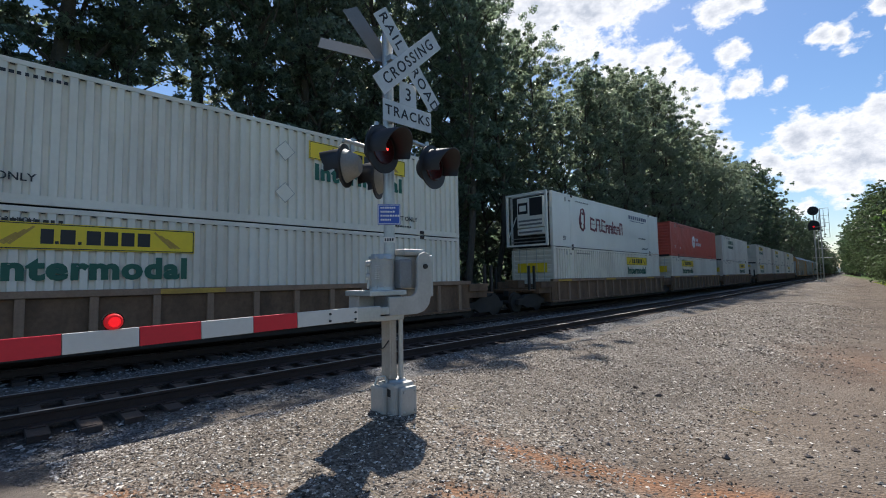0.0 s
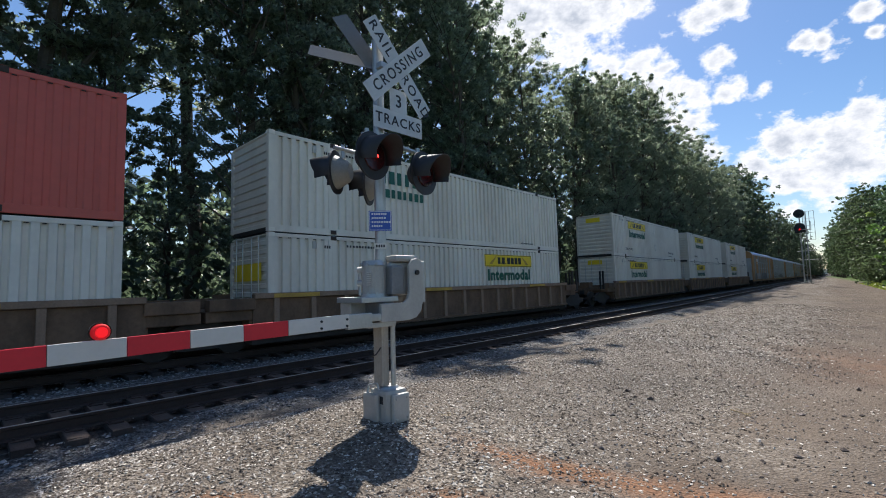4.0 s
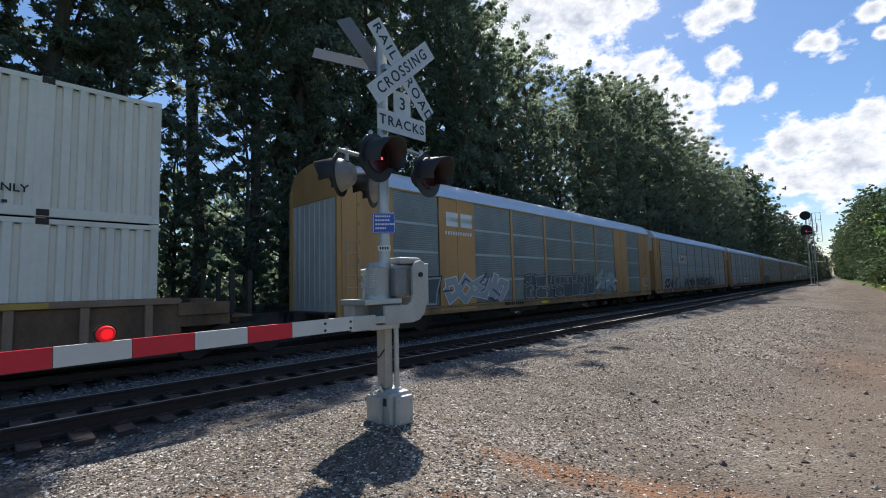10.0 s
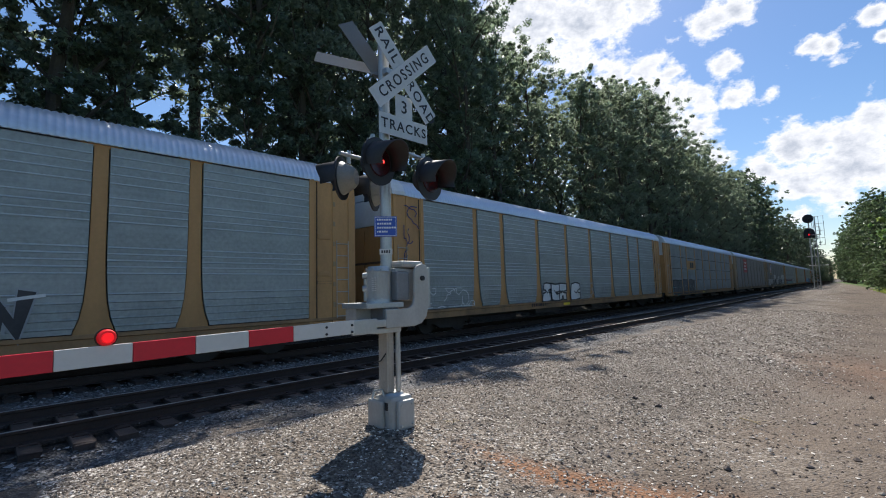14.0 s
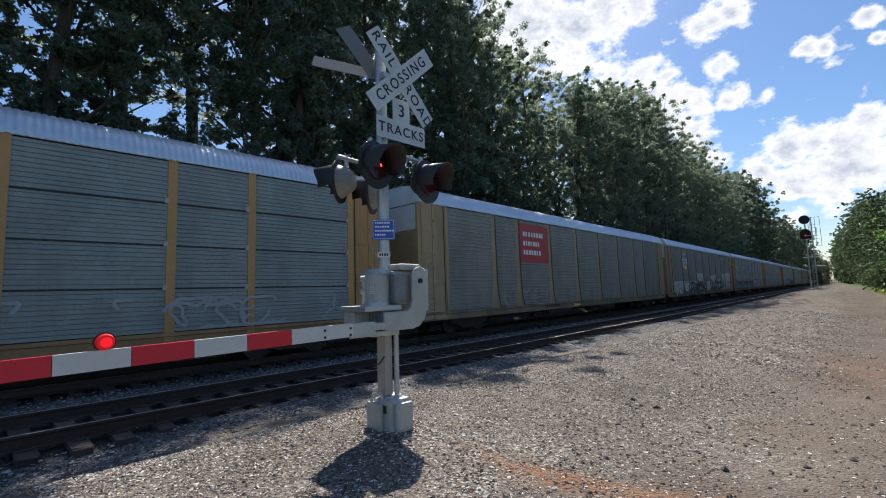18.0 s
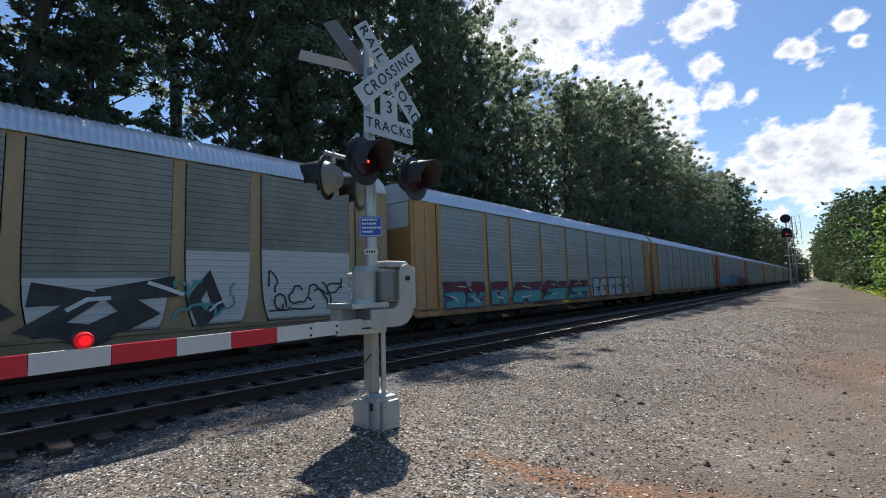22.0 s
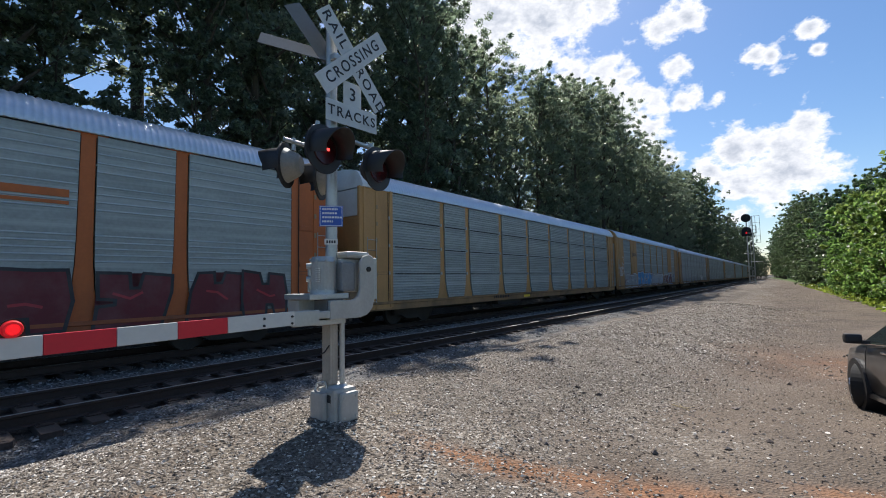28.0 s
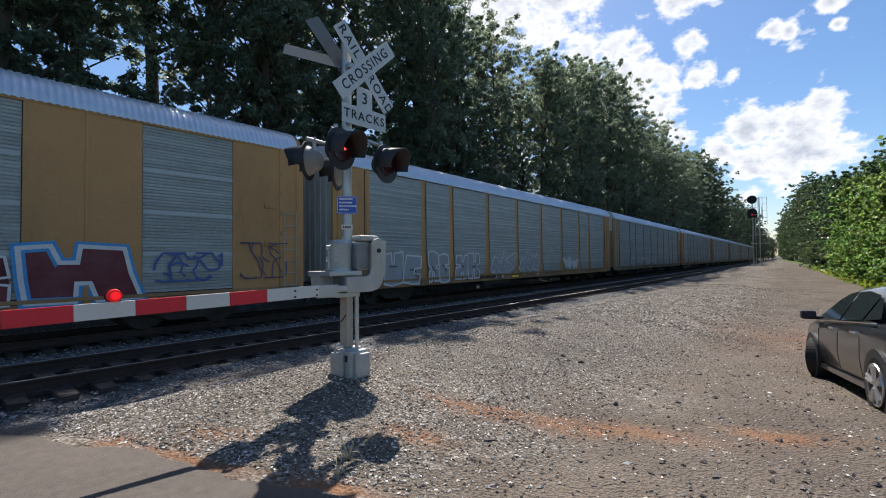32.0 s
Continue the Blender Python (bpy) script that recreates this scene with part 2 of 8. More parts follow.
M["rack_brown"] = mat("rack_brown_paint", (0.13, 0.08, 0.055), 0.65, vary=0.15, scale=1.5, dirt=(0.05, 0.04, 0.03), dirt_amount=0.6)
M["truck"] = mat("grimy_truck_steel", (0.045, 0.038, 0.032), 0.75, 0.2, vary=0.3, scale=3)
M["pale_door"] = mat("pale_end_door", (0.5, 0.5, 0.47), 0.65, vary=0.1, scale=2, dirt=(0.25, 0.17, 0.1), dirt_amount=0.5, dirt_scale=1.5, dirt_z=0.3)
# same sheet, brighter streaks: reflections put into the colour
M["panel_light"] = mat("sheen_galvanised_panel", (0.29, 0.315, 0.30), 0.5, 0.2, vary=0.2, scale=1.2, dirt=(0.52, 0.55, 0.54), dirt_amount=0.7, dirt_scale=0.22, dirt_z=26.0, jitter=0.05)
M["lens_red"] = glow("lit_red_plastic", (0.55, 0.005, 0.009), 0.22)
M["lamp_streak"] = glow("lit_lamp_streak", (1.0, 0.05, 0.04), 2.0)
M["rail"] = mat("rusty_rail", (0.055, 0.036, 0.028), 0.7, 0.4, vary=0.25, scale=4)
M["rail_top"] = mat("polished_rail_head", (0.40, 0.37, 0.34), 0.55, 0.6, vary=0.1, scale=4)
M["tie"] = mat("creosoted_timber", (0.06, 0.042, 0.033), 0.85, vary=0.35, scale=4, bump=0.5, bump_scale=30, jitter=0.3, dirt=(0.12, 0.08, 0.05), dirt_amount=0.4, dirt_scale=3)
M["galv"] = mat("galvanised_steel", (0.47, 0.48, 0.47), 0.45, 0.7, vary=0.12, scale=5, dirt=(0.25, 0.24, 0.22), dirt_amount=0.4, dirt_scale=3)
M["grey_paint"] = mat("grey_enamel", (0.42, 0.41, 0.375), 0.5, 0.1, vary=0.1, scale=4, dirt=(0.2, 0.18, 0.15), dirt_amount=0.45, dirt_scale=3, dirt_z=0.5)
M["stanchion_paint"] = mat("tan_steel", (0.40, 0.36, 0.30), 0.6, 0.2, vary=0.15, scale=4, dirt=(0.22, 0.15, 0.09), dirt_amount=0.5, dirt_scale=4, dirt_z=0.4)
M["grey_dark"] = mat("grimy_grey_enamel", (0.20, 0.205, 0.21), 0.55, 0.1, vary=0.15, scale=5, dirt=(0.1, 0.09, 0.08), dirt_amount=0.5, dirt_scale=4)
M["black"] = mat("black_paint", (0.018, 0.018, 0.02), 0.55, vary=0.25, scale=4)
M["white_sheet"] = mat("white_reflective_sheet", (0.62, 0.60, 0.555), 0.4, vary=0.05, scale=4, dirt=(0.4, 0.38, 0.34), dirt_amount=0.25, dirt_scale=3)
# duller copy of the white sheet, toned for signs that hang in shade
M["sign_sheet"] = mat("dull_white_sign", (0.55, 0.56, 0.57), 0.45, vary=0.06, scale=4, dirt=(0.28, 0.27, 0.25), dirt_amount=0.35, dirt_scale=3)
M["sign_back"] = mat("bare_aluminium_sheet", (0.16, 0.165, 0.17), 0.85, 0.0, vary=0.08, scale=4)
M["red_sheet"] = mat("red_reflective_sheet", (0.62, 0.012, 0.03), 0.4, vary=0.08, scale=4)
M["blue_sheet"] = mat("blue_sign_sheet", (0.03, 0.09, 0.42), 0.4, vary=0.05)
M["yellow_sheet"] = mat("yellow_panel", (0.85, 0.6, 0.02), 0.45, vary=0.05, scale=2, dirt=(0.4, 0.3, 0.1), dirt_amount=0.2)
M["green_letter"] = mat("dark_green_lettering", (0.008, 0.10, 0.065), 0.5)
M["black_letter"] = mat("black_lettering", (0.015, 0.015, 0.018), 0.5)
M["white_letter"] = mat("white_lettering", (0.75, 0.75, 0.74), 0.5)
M["bark"] = mat("grey_brown_bark", (0.085, 0.07, 0.055), 0.9, vary=0.35, scale=2, bump=0.8, bump_scale=18, jitter=0.2)
M["leaf"] = leaf_mat("broad_leaf", (0.088, 0.115, 0.085), (0.32, 0.385, 0.25))
M["leaf_bright"] = leaf_mat("young_leaf", (0.11, 0.185, 0.05), (0.25, 0.37, 0.09))
M["leaf_weed"] = leaf_mat("weed_leaf", (0.14, 0.20, 0.035), (0.26, 0.34, 0.05))
M["leaf_pine"] = leaf_mat("dull_leaf", (0.06, 0.085, 0.06), (0.15, 0.2, 0.115))
M["leaf_mid"] = leaf_mat("green_leaf", (0.055, 0.088, 0.045), (0.13, 0.19, 0.085))
M["red_light"] = glow("lit_red_lens", (0.9, 0.008, 0.012), 0.5)
M["red_dim"] = mat("dark_red_lens", (0.035, 0.004, 0.005), 0.25, vary=0.1)
M["car_paint"] = mat("dark_grey_car_paint", (0.06, 0.058, 0.06), 0.28, 0.6, vary=0.03, coat=0.8)
M["tyre"] = mat("tyre_rubber", (0.02, 0.02, 0.02), 0.85, vary=0.2)
M["chrome"] = mat("chrome", (0.75, 0.75, 0.76), 0.15, 1.0, vary=0.03)
M["alloy"] = mat("alloy_wheel", (0.6, 0.6, 0.61), 0.3, 0.85, vary=0.05)

# ---- building tools ----
def part(name, bm, material, parent=None, label="", smooth=False, m=None):
    """Links a bmesh, or a mesh, as one object under a thing or a part."""
    if isinstance(bm, bpy.types.Mesh):
        me = bm
    else:
        me = bpy.data.meshes.new(name)
        bm.to_mesh(me)
        bm.free()
        for one in material if isinstance(material, (list, tuple)) else (material,):
            me.materials.append(one)
        if smooth:
            for p in me.polygons:
                p.use_smooth = True
    ob = new(name, me)
    if parent:
        ob.parent = parent
    if m is not None:
        ob.matrix_basis = m
    if label:
        ob["label"] = label
    return ob


def thing(name, m, label, category, group="", kind=""):
    ob = new(name)
    ob.matrix_basis = m
    return tagged(ob, label, category, group, kind)


def box(bm, lo, hi, bevel=0.0, index=0):
    """A box between two corners, its edges bevelled."""
    (x0, y0, z0), (x1, y1, z1) = lo, hi
    vs = [bm.verts.new(p) for p in ((x0, y0, z0), (x1, y0, z0), (x1, y1, z0), (x0, y1, z0), (x0, y0, z1), (x1, y0, z1), (x1, y1, z1), (x0, y1, z1))]
    fs = [bm.faces.new([vs[k] for k in f]) for f in ((3, 2, 1, 0), (4, 5, 6, 7), (0, 1, 5, 4), (1, 2, 6, 5), (2, 3, 7, 6), (3, 0, 4, 7))]
    for f in fs:
        f.material_index = index
    if bevel:
        bmesh.ops.bevel(bm, geom=list({e for f in fs for e in f.edges}), offset=bevel, segments=2, affect="EDGES", profile=0.6)
    return fs


def boxes(*pairs, bevel=0.0):
    bm = bmesh.new()
    for lo, hi in pairs:
        box(bm, lo, hi, bevel)
    return bm


def tube(bm, a, b, r0, r1=None, n=12, caps=True):
    """A round bar from a to b."""
    a, b = Vector(a), Vector(b)
    r1 = r0 if r1 is None else r1
    w = (b - a).normalized()
    u = w.orthogonal().normalized()
    v = w.cross(u)
    rings = []
    for c, r in ((a, r0), (b, r1)):
        rings.append([bm.verts.new(c + r * (math.cos(k * math.tau / n) * u + math.sin(k * math.tau / n) * v)) for k in range(n)])
    for k in range(n):
        bm.faces.new((rings[0][k], rings[0][(k + 1) % n], rings[1][(k + 1) % n], rings[1][k]))
    if caps:
        bm.faces.new(rings[0][::-1])
        bm.faces.new(rings[1])
    return rings


def tubes(*bars, n=12):
    bm = bmesh.new()
    for bar in bars:
        tube(bm, *bar, n=n)
    return bm


def extrude_profile(bm, pts, axis, a, b, index=0):
    """A closed outline of 2-D points drawn along an axis (0 x, 1 y, 2 z) from a to b."""
    def place(p, d):
        q = [p[0], p[1]]
        q.insert(axis, d)
        return q
    lo = [bm.verts.new(place(p, a)) for p in pts]
    hi = [bm.verts.new(place(p, b)) for p in pts]
    n = len(pts)
    for k in range(n):
        f = bm.faces.new((lo[k], lo[(k + 1) % n], hi[(k + 1) % n], hi[k]))
        f.material_index = index
    bm.faces.new(lo[::-1]).material_index = index
    bm.faces.new(hi).material_index = index
    bmesh.ops.recalc_face_normals(bm, faces=bm.faces[:])


def from_arrays(name, verts, faces):
    me = bpy.data.meshes.new(name)
    me.from_pydata(verts, [], faces)
    me.update()
    return me


def letters(text, height, depth=0.002, bold=0.0, space=1.0, align="CENTER"):
    """Lettering in the built-in font as a mesh in its xy plane, centred on its line."""
    cu = bpy.data.curves.new("lettering", "FONT")
    cu.body, cu.size, cu.extrude, cu.offset, cu.space_character = text, height * 1.37, depth, bold, space
    cu.align_x, cu.align_y, cu.resolution_u = align, "CENTER", 3
    ob = bpy.data.objects.new("lettering", cu)
    scene.collection.objects.link(ob)
    dg = bpy.context.evaluated_depsgraph_get()
    me = bpy.data.meshes.new_from_object(ob.evaluated_get(dg))
    bpy.data.objects.remove(ob)
    bpy.data.curves.remove(cu)
    return me


# ---- the line of the tracks: a bend that runs out into a straight ----
BEND, BEND_FROM, BEND_TO = 1200.0, -18.0, 40.0
TRAIN_OFF = -4.37
_S = np.arange(-60.0, 720.0, 0.5)
_TH = np.clip((_S - BEND_FROM) / BEND, 0, (BEND_TO - BEND_FROM) / BEND)
_X = np.cumsum(-np.sin(_TH)) * 0.5
_Y = np.cumsum(np.cos(_TH)) * 0.5
_X -= np.interp(0, _S, _X) + 0.753
_Y -= np.interp(0, _S, _Y)


def line_at(s, off=0.0):
    """Place and heading (radians) at s metres along the near track, off metres to its lot side."""
    th = float(np.interp(s, _S, _TH))
    return float(np.interp(s, _S, _X)) + off * math.cos(th), float(np.interp(s, _S, _Y)) + off * math.sin(th), th


def gone(t):
    """Metres that the train has rolled at t seconds."""
    return 13.35 * t + 0.02 * t * t


def train_pose(s, z=0.0):
    x, y, th = line_at(s, TRAIN_OFF)
    return Matrix.Translation((x, y, z)) @ Matrix.Rotation(th, 4, "Z")


ROLLING = []      # (thing, its centre along the line at the start)


# ---- ground, ballast and tracks ----
def smooth(a, b, v):
    t = np.clip((v - a) / (b - a), 0, 1)
    return t * t * (3 - 2 * t)


def lane(x, y):
    """Metres from the near track's middle towards the lot, for arrays."""
    s = np.clip(y, -59, 700)
    return x - np.interp(s, _Y, _X)


def ground_z(x, y):
    """Height of the ground sheet, for arrays."""
    x, y = np.asarray(x, float), np.asarray(y, float)
    u = lane(x, y)
    z = np.full(u.shape, -0.26)
    # ballast shoulder, the bank with the mast, then the lot that falls away
    z += (0.385 * smooth(1.9, 4.0, u)) * (1 - smooth(4.0, 7.5, u) * (0.12 + 0.63 * smooth(2.5, 7.0, y))) * (1 - smooth(9, 30, y) * 0.8)
    z += 0.13 * np.exp(-(((x - 4.1) / 0.9) ** 2 + ((y - 3.3) / 0.9) ** 2))
    z += (0.13 * smooth(3.0, 6.0, y) - 0.3 * smooth(6.0, 10.0, y) + 0.12 * smooth(12, 30, y)) * smooth(5.5, 8.0, x) * (1 - smooth(60, 110, y))
    z -= 0.10 * smooth(1.25, 1.6, u) * (1 - smooth(1.9, 3.0, u)) * (1 - smooth(1.2, 3.0, y))
    z += 0.10 * smooth(0.95, 1.2, u) * (1 - smooth(1.8, 2.6, u)) * smooth(1.2, 3.0, y)
    # bank added beyond the train to keep the gap below it dark
    z += 1.25 * smooth(7.3, 9.2, -u)
    z += 0.6 * smooth(12, 40, -u)
    # small heaps along the lot by the far signals
    for hx, hy, h, r in ((1.9, 46, 0.45, 4.5), (2.4, 62, 0.5, 5.0), (0.6, 80, 0.5, 6.0), (4.2, 30, 0.25, 4.0)):
        z += h * np.exp(-(((x - hx) / (r * 0.45)) ** 2 + ((y - hy) / r) ** 2))
    wob = 0.018 * np.sin(x * 2.3 + 1.3 * np.sin(y * 1.1)) * np.sin(y * 1.9 + x * 0.6) + 0.012 * np.sin(x * 5.1 + y * 3.7)
    return z + wob * smooth(1.3, 2.4, u)


def strips(marks):
    out = []
    for a, b, step in marks:
        out += list(np.arange(a, b, step))
    return np.array(out + [marks[-1][1]])


gx = strips([(-2500, -300, 400), (-300, -60, 30), (-60, -12, 4), (-12, -1, 0.5), (-1, 11, 0.16), (11, 30, 1.0), (30, 120, 8), (120, 2500, 340)])
gy = strips([(-2500, -200, 330), (-200, -12, 20), (-12, -1, 1.2), (-1, 14, 0.16), (14, 40, 0.5), (40, 130, 2.0), (130, 400, 20), (400, 2800, 300)])
GX, GY = np.meshgrid(gx, gy)
GZ = ground_z(GX, GY)
nx, ny = len(gx), len(gy)
_idx = np.arange(nx * ny).reshape(ny, nx)
gfaces = np.stack([_idx[:-1, :-1], _idx[:-1, 1:], _idx[1:, 1:], _idx[1:, :-1]], -1).reshape(-1, 4)
gme = from_arrays("ground", np.stack([GX, GY, GZ], -1).reshape(-1, 3).tolist(), gfaces.tolist())


def wobble(x, y, f, seed=0.0):
    return 0.5 + 0.25 * (np.sin(x * f + 1.7 * np.sin(y * f * 0.7 + seed) + seed) + np.sin(y * f * 1.3 + 1.4 * np.sin(x * f * 0.9 + seed * 2) + 2 * seed))


def layer(name, values):
    a = gme.attributes.new(name, "FLOAT", "POINT")
    a.data.foreach_set("value", np.clip(values, 0, 1).astype(np.float32).ravel())


U = lane(GX, GY)
W1, W2 = wobble(GX, GY, 2.1, 0.3), wobble(GX, GY, 5.3, 1.1)
# red clay shows along the edge of the gravel and in the lot
clay = np.zeros_like(GX)
for cx, cy, rx, ry, rot in ((6.6, 3.95, 1.0, 0.2, 0.3), (5.65, 3.68, 0.5, 0.13, 0.1), (8.35, 4.93, 0.45, 0.14, 0.4), (4.05, 0.93, 0.2, 0.11, 0.3), (4.44, 1.5, 0.3, 0.1, 0.75), (4.9, 1.22, 0.55, 0.1, 0.36), (6.1, 1.67, 0.45, 0.12, 0.3), (5.86, 2.68, 0.3, 0.15, 0.3), (8.9, 13.5, 2.2, 2.0, 0.2)):
    dx, dy = GX - cx, GY - cy
    a, b = dx * math.cos(rot) + dy * math.sin(rot), -dx * math.sin(rot) + dy * math.cos(rot)
    clay = np.maximum(clay, np.exp(-((a / rx) ** 2 + (b / ry) ** 2)) * (1.7 if rx < 2 else 0.6) * (0.45 + 0.75 * W2))
layer("clay", clay)
layer("dirt", smooth(5.9, 7.6, GX + 1.4 * (W1 - 0.5) + 0.05 * (GY - 6)) * smooth(1.4, 2.6, GY + GX * 0.3 - 2) * 0.95 + 0.3 * smooth(0.62, 0.75, W1))
layer("ballast", (1 - smooth(1.9, 2.6, U + 0.5 * (W1 - 0.5))) * smooth(-8.5, -7.5, U))
EDGE = np.interp(GY, (0, 35.5, 53, 150, 200, 280, 400), (13.5, 11.1, 9.9, 2.0, -2.7, -10.3, -19.5))
layer("grass", smooth(-0.5, 1.2, GX - EDGE + 0.8 * (W1 - 0.5)) * smooth(14, 22, GY) + smooth(13, 16, GX))
layer("bed", np.maximum(1 - smooth(1.05, 1.5, np.abs(U + 0.06 * (W2 - 0.5))), 1 - smooth(1.2, 1.7, np.abs(U - TRAIN_OFF))) * 0.9)
layer("litter", smooth(7.6, 9.0, -U))


def ground_material():
    m = bpy.data.materials.new("gravel_ground")
    m.use_nodes = True
    nt = m.node_tree
    L = nt.links.new
    b = nt.nodes["Principled BSDF"]
    b.inputs["Roughness"].default_value = 0.9
    b.inputs["Specular IOR Level"].default_value = 0.25
    tc = nt.nodes.new("ShaderNodeTexCoord")

    def noise_at(scale, detail=6, rough=0.6):
        n = nt.nodes.new("ShaderNodeTexNoise")
        n.inputs["Scale"].default_value, n.inputs["Detail"].default_value, n.inputs["Roughness"].default_value = scale, detail, rough
        L(tc.outputs["Object"], n.inputs["Vector"])
        return n.outputs[0]

    def cells(scale):
        v = nt.nodes.new("ShaderNodeTexVoronoi")
        v.inputs["Scale"].default_value = scale
        L(tc.outputs["Object"], v.inputs["Vector"])
        return v

    def ramp(src, stops):
        r = nt.nodes.new("ShaderNodeValToRGB")
        while len(r.color_ramp.elements) < len(stops):
            r.color_ramp.elements.new(0.5)
        for e, (p, c) in zip(r.color_ramp.elements, stops):
            e.position, e.color = p, (*c, 1)
        L(src, r.inputs[0])
        return r.outputs[0]

    def mix(f, a, c, kind="MIX"):
        n = nt.nodes.new("ShaderNodeMixRGB")
        n.blend_type = kind
        if isinstance(f, float):
            n.inputs[0].default_value = f
        else:
            L(f, n.inputs[0])
        for k, v in ((1, a), (2, c)):
            if isinstance(v, tuple):
                n.inputs[k].default_value = (*v, 1)
            else:
                L(v, n.inputs[k])
        return n.outputs[0]

    def attr(name):
        a = nt.nodes.new("ShaderNodeAttribute")
        a.attribute_name = name
        return a.outputs["Fac"]

    stones, grit = cells(34), cells(95)
    sep = nt.nodes.new("ShaderNodeSeparateColor")
    L(stones.outputs["Color"], sep.inputs[0])
    sep2 = nt.nodes.new("ShaderNodeSeparateColor")
    L(grit.outputs["Color"], sep2.inputs[0])
    gravel = ramp(sep.outputs[0], ((0.0, (0.055, 0.043, 0.033)), (0.35, (0.19, 0.155, 0.118)), (0.75, (0.34, 0.292, 0.235)), (1.0, (0.58, 0.525, 0.45))))
    fine = ramp(sep2.outputs[0], ((0.0, (0.09, 0.072, 0.056)), (0.5, (0.20, 0.165, 0.13)), (1.0, (0.37, 0.32, 0.265))))
    col = mix(ramp(noise_at(1.6), ((0.40, (0, 0, 0)), (0.62, (1, 1, 1)))), gravel, fine)
    ball = ramp(sep.outputs[1], ((0.0, (0.06, 0.058, 0.055)), (0.5, (0.17, 0.163, 0.154)), (1.0, (0.36, 0.35, 0.33))))
    col = mix(attr("ballast"), col, ball)
    dirt = mix(ramp(noise_at(0.8, 8), ((0.35, (0, 0, 0)), (0.7, (1, 1, 1)))), (0.135, 0.103, 0.078), (0.235, 0.182, 0.135))
    dirt = mix(0.28, dirt, fine)
    col = mix(attr("dirt"), col, dirt)
    col = mix(attr("bed"), col, mix(noise_at(6.0), (0.026, 0.02, 0.015), (0.085, 0.068, 0.053)))
    red = mix(noise_at(9.0), (0.29, 0.125, 0.06), (0.41, 0.225, 0.12))
    cf = nt.nodes.new("ShaderNodeMath")
    cf.operation = "MULTIPLY"
    L(attr("clay"), cf.inputs[0])
    L(ramp(noise_at(4.0, 8, 0.7), ((0.28, (0.15, 0.15, 0.15)), (0.52, (1, 1, 1)))), cf.inputs[1])
    col = mix(cf.outputs[0], col, red)
    grass = mix(noise_at(3.0), (0.06, 0.11, 0.02), (0.14, 0.22, 0.05))
    col = mix(attr("grass"), col, grass)
    litter = mix(noise_at(2.0), (0.035, 0.026, 0.018), (0.08, 0.06, 0.035))
    col = mix(attr("litter"), col, litter)
    blot = ramp(noise_at(0.45, 7), ((0.3, (0.6, 0.6, 0.6)), (0.7, (0.92, 0.92, 0.92))))
    col = mix(1.0, col, blot, "MULTIPLY")
    L(col, b.inputs["Base Color"])
    h = nt.nodes.new("ShaderNodeMath")
    h.operation = "ADD"
    L(sep.outputs[2], h.inputs[0])
    L(stones.outputs["Distance"], h.inputs[1])
    bump = nt.nodes.new("ShaderNodeBump")
    bump.inputs["Strength"].default_value, bump.inputs["Distance"].default_value = 1.0, 0.022
    L(h.outputs[0], bump.inputs["Height"])
    L(bump.outputs[0], b.inputs["Normal"])
    return m


M["ground"] = ground_material()
gme.materials.append(M["ground"])
for p in gme.polygons:
    p.use_smooth = True
ground = tagged(new("ground", gme), "grey gravel and dirt lot with red clay patches", "ground", kind="structure")

# asphalt of the road that crosses the tracks
M["asphalt"] = mat("worn_asphalt", (0.115, 0.094, 0.076), 0.85, vary=0.3, scale=14, bump=0.7, bump_scale=140, dirt=(0.19, 0.15, 0.12), dirt_amount=0.5, dirt_scale=1.2)


def road_edge(x):
    return 0.26 + 0.12 * min(1.1, max(0.0, x - 1.9)) + 0.425 * max(0.0, x - 3.0) + 0.05 * math.sin(x * 3.1) + 0.03 * math.sin(x * 7.7) + 0.02 * math.sin(x * 17)


bm = bmesh.new()
rows = []
xs = [1.65 + 0.12 * k for k in range(40)] + [6.6, 7.4, 8.6, 10, 14, 22, 40]
for x in xs:
    e = road_edge(min(x, 6.2))
    z = 0.02 + float(ground_z(np.array([x]), np.array([e]))[0]) * 0.5 - 0.005 if x < 5 else 0.02
    zs = [float(ground_z(np.array([x]), np.array([yy]))[0]) for yy in (e + 0.05, e - 0.25, e - 1.2, -3.0, -6.5)]
    rows.append([bm.verts.new((x, yy, max(zz, -0.12) + dz)) for yy, zz, dz in zip((e + 0.05, e - 0.12, e - 1.2, -3.0, -6.5), zs, (-0.05, 0.03, 0.05, 0.06, 0.05))])
for a, c in zip(rows, rows[1:]):
    for k in range(4):
        bm.faces.new((a[k], a[k + 1], c[k + 1], c[k]))
bmesh.ops.recalc_face_normals(bm, faces=bm.faces[:])
if sum(f.normal.z for f in bm.faces) < 0:
    bmesh.ops.reverse_faces(bm, faces=bm.faces[:])
road = tagged(part("road", bm, M["asphalt"], smooth=True), "worn grey asphalt road up to the crossing", "road", kind="structure")

# rails and ties
RAIL_SHAPE = [(-0.075, -0.18), (0.075, -0.18), (0.07, -0.165), (0.012, -0.148), (0.010, -0.05), (0.037, -0.036), (0.037, -0.006), (0.03, 0.0), (-0.03, 0.0), (-0.037, -0.006), (-0.037, -0.036), (-0.010, -0.05), (-0.012, -0.148), (-0.07, -0.165)]


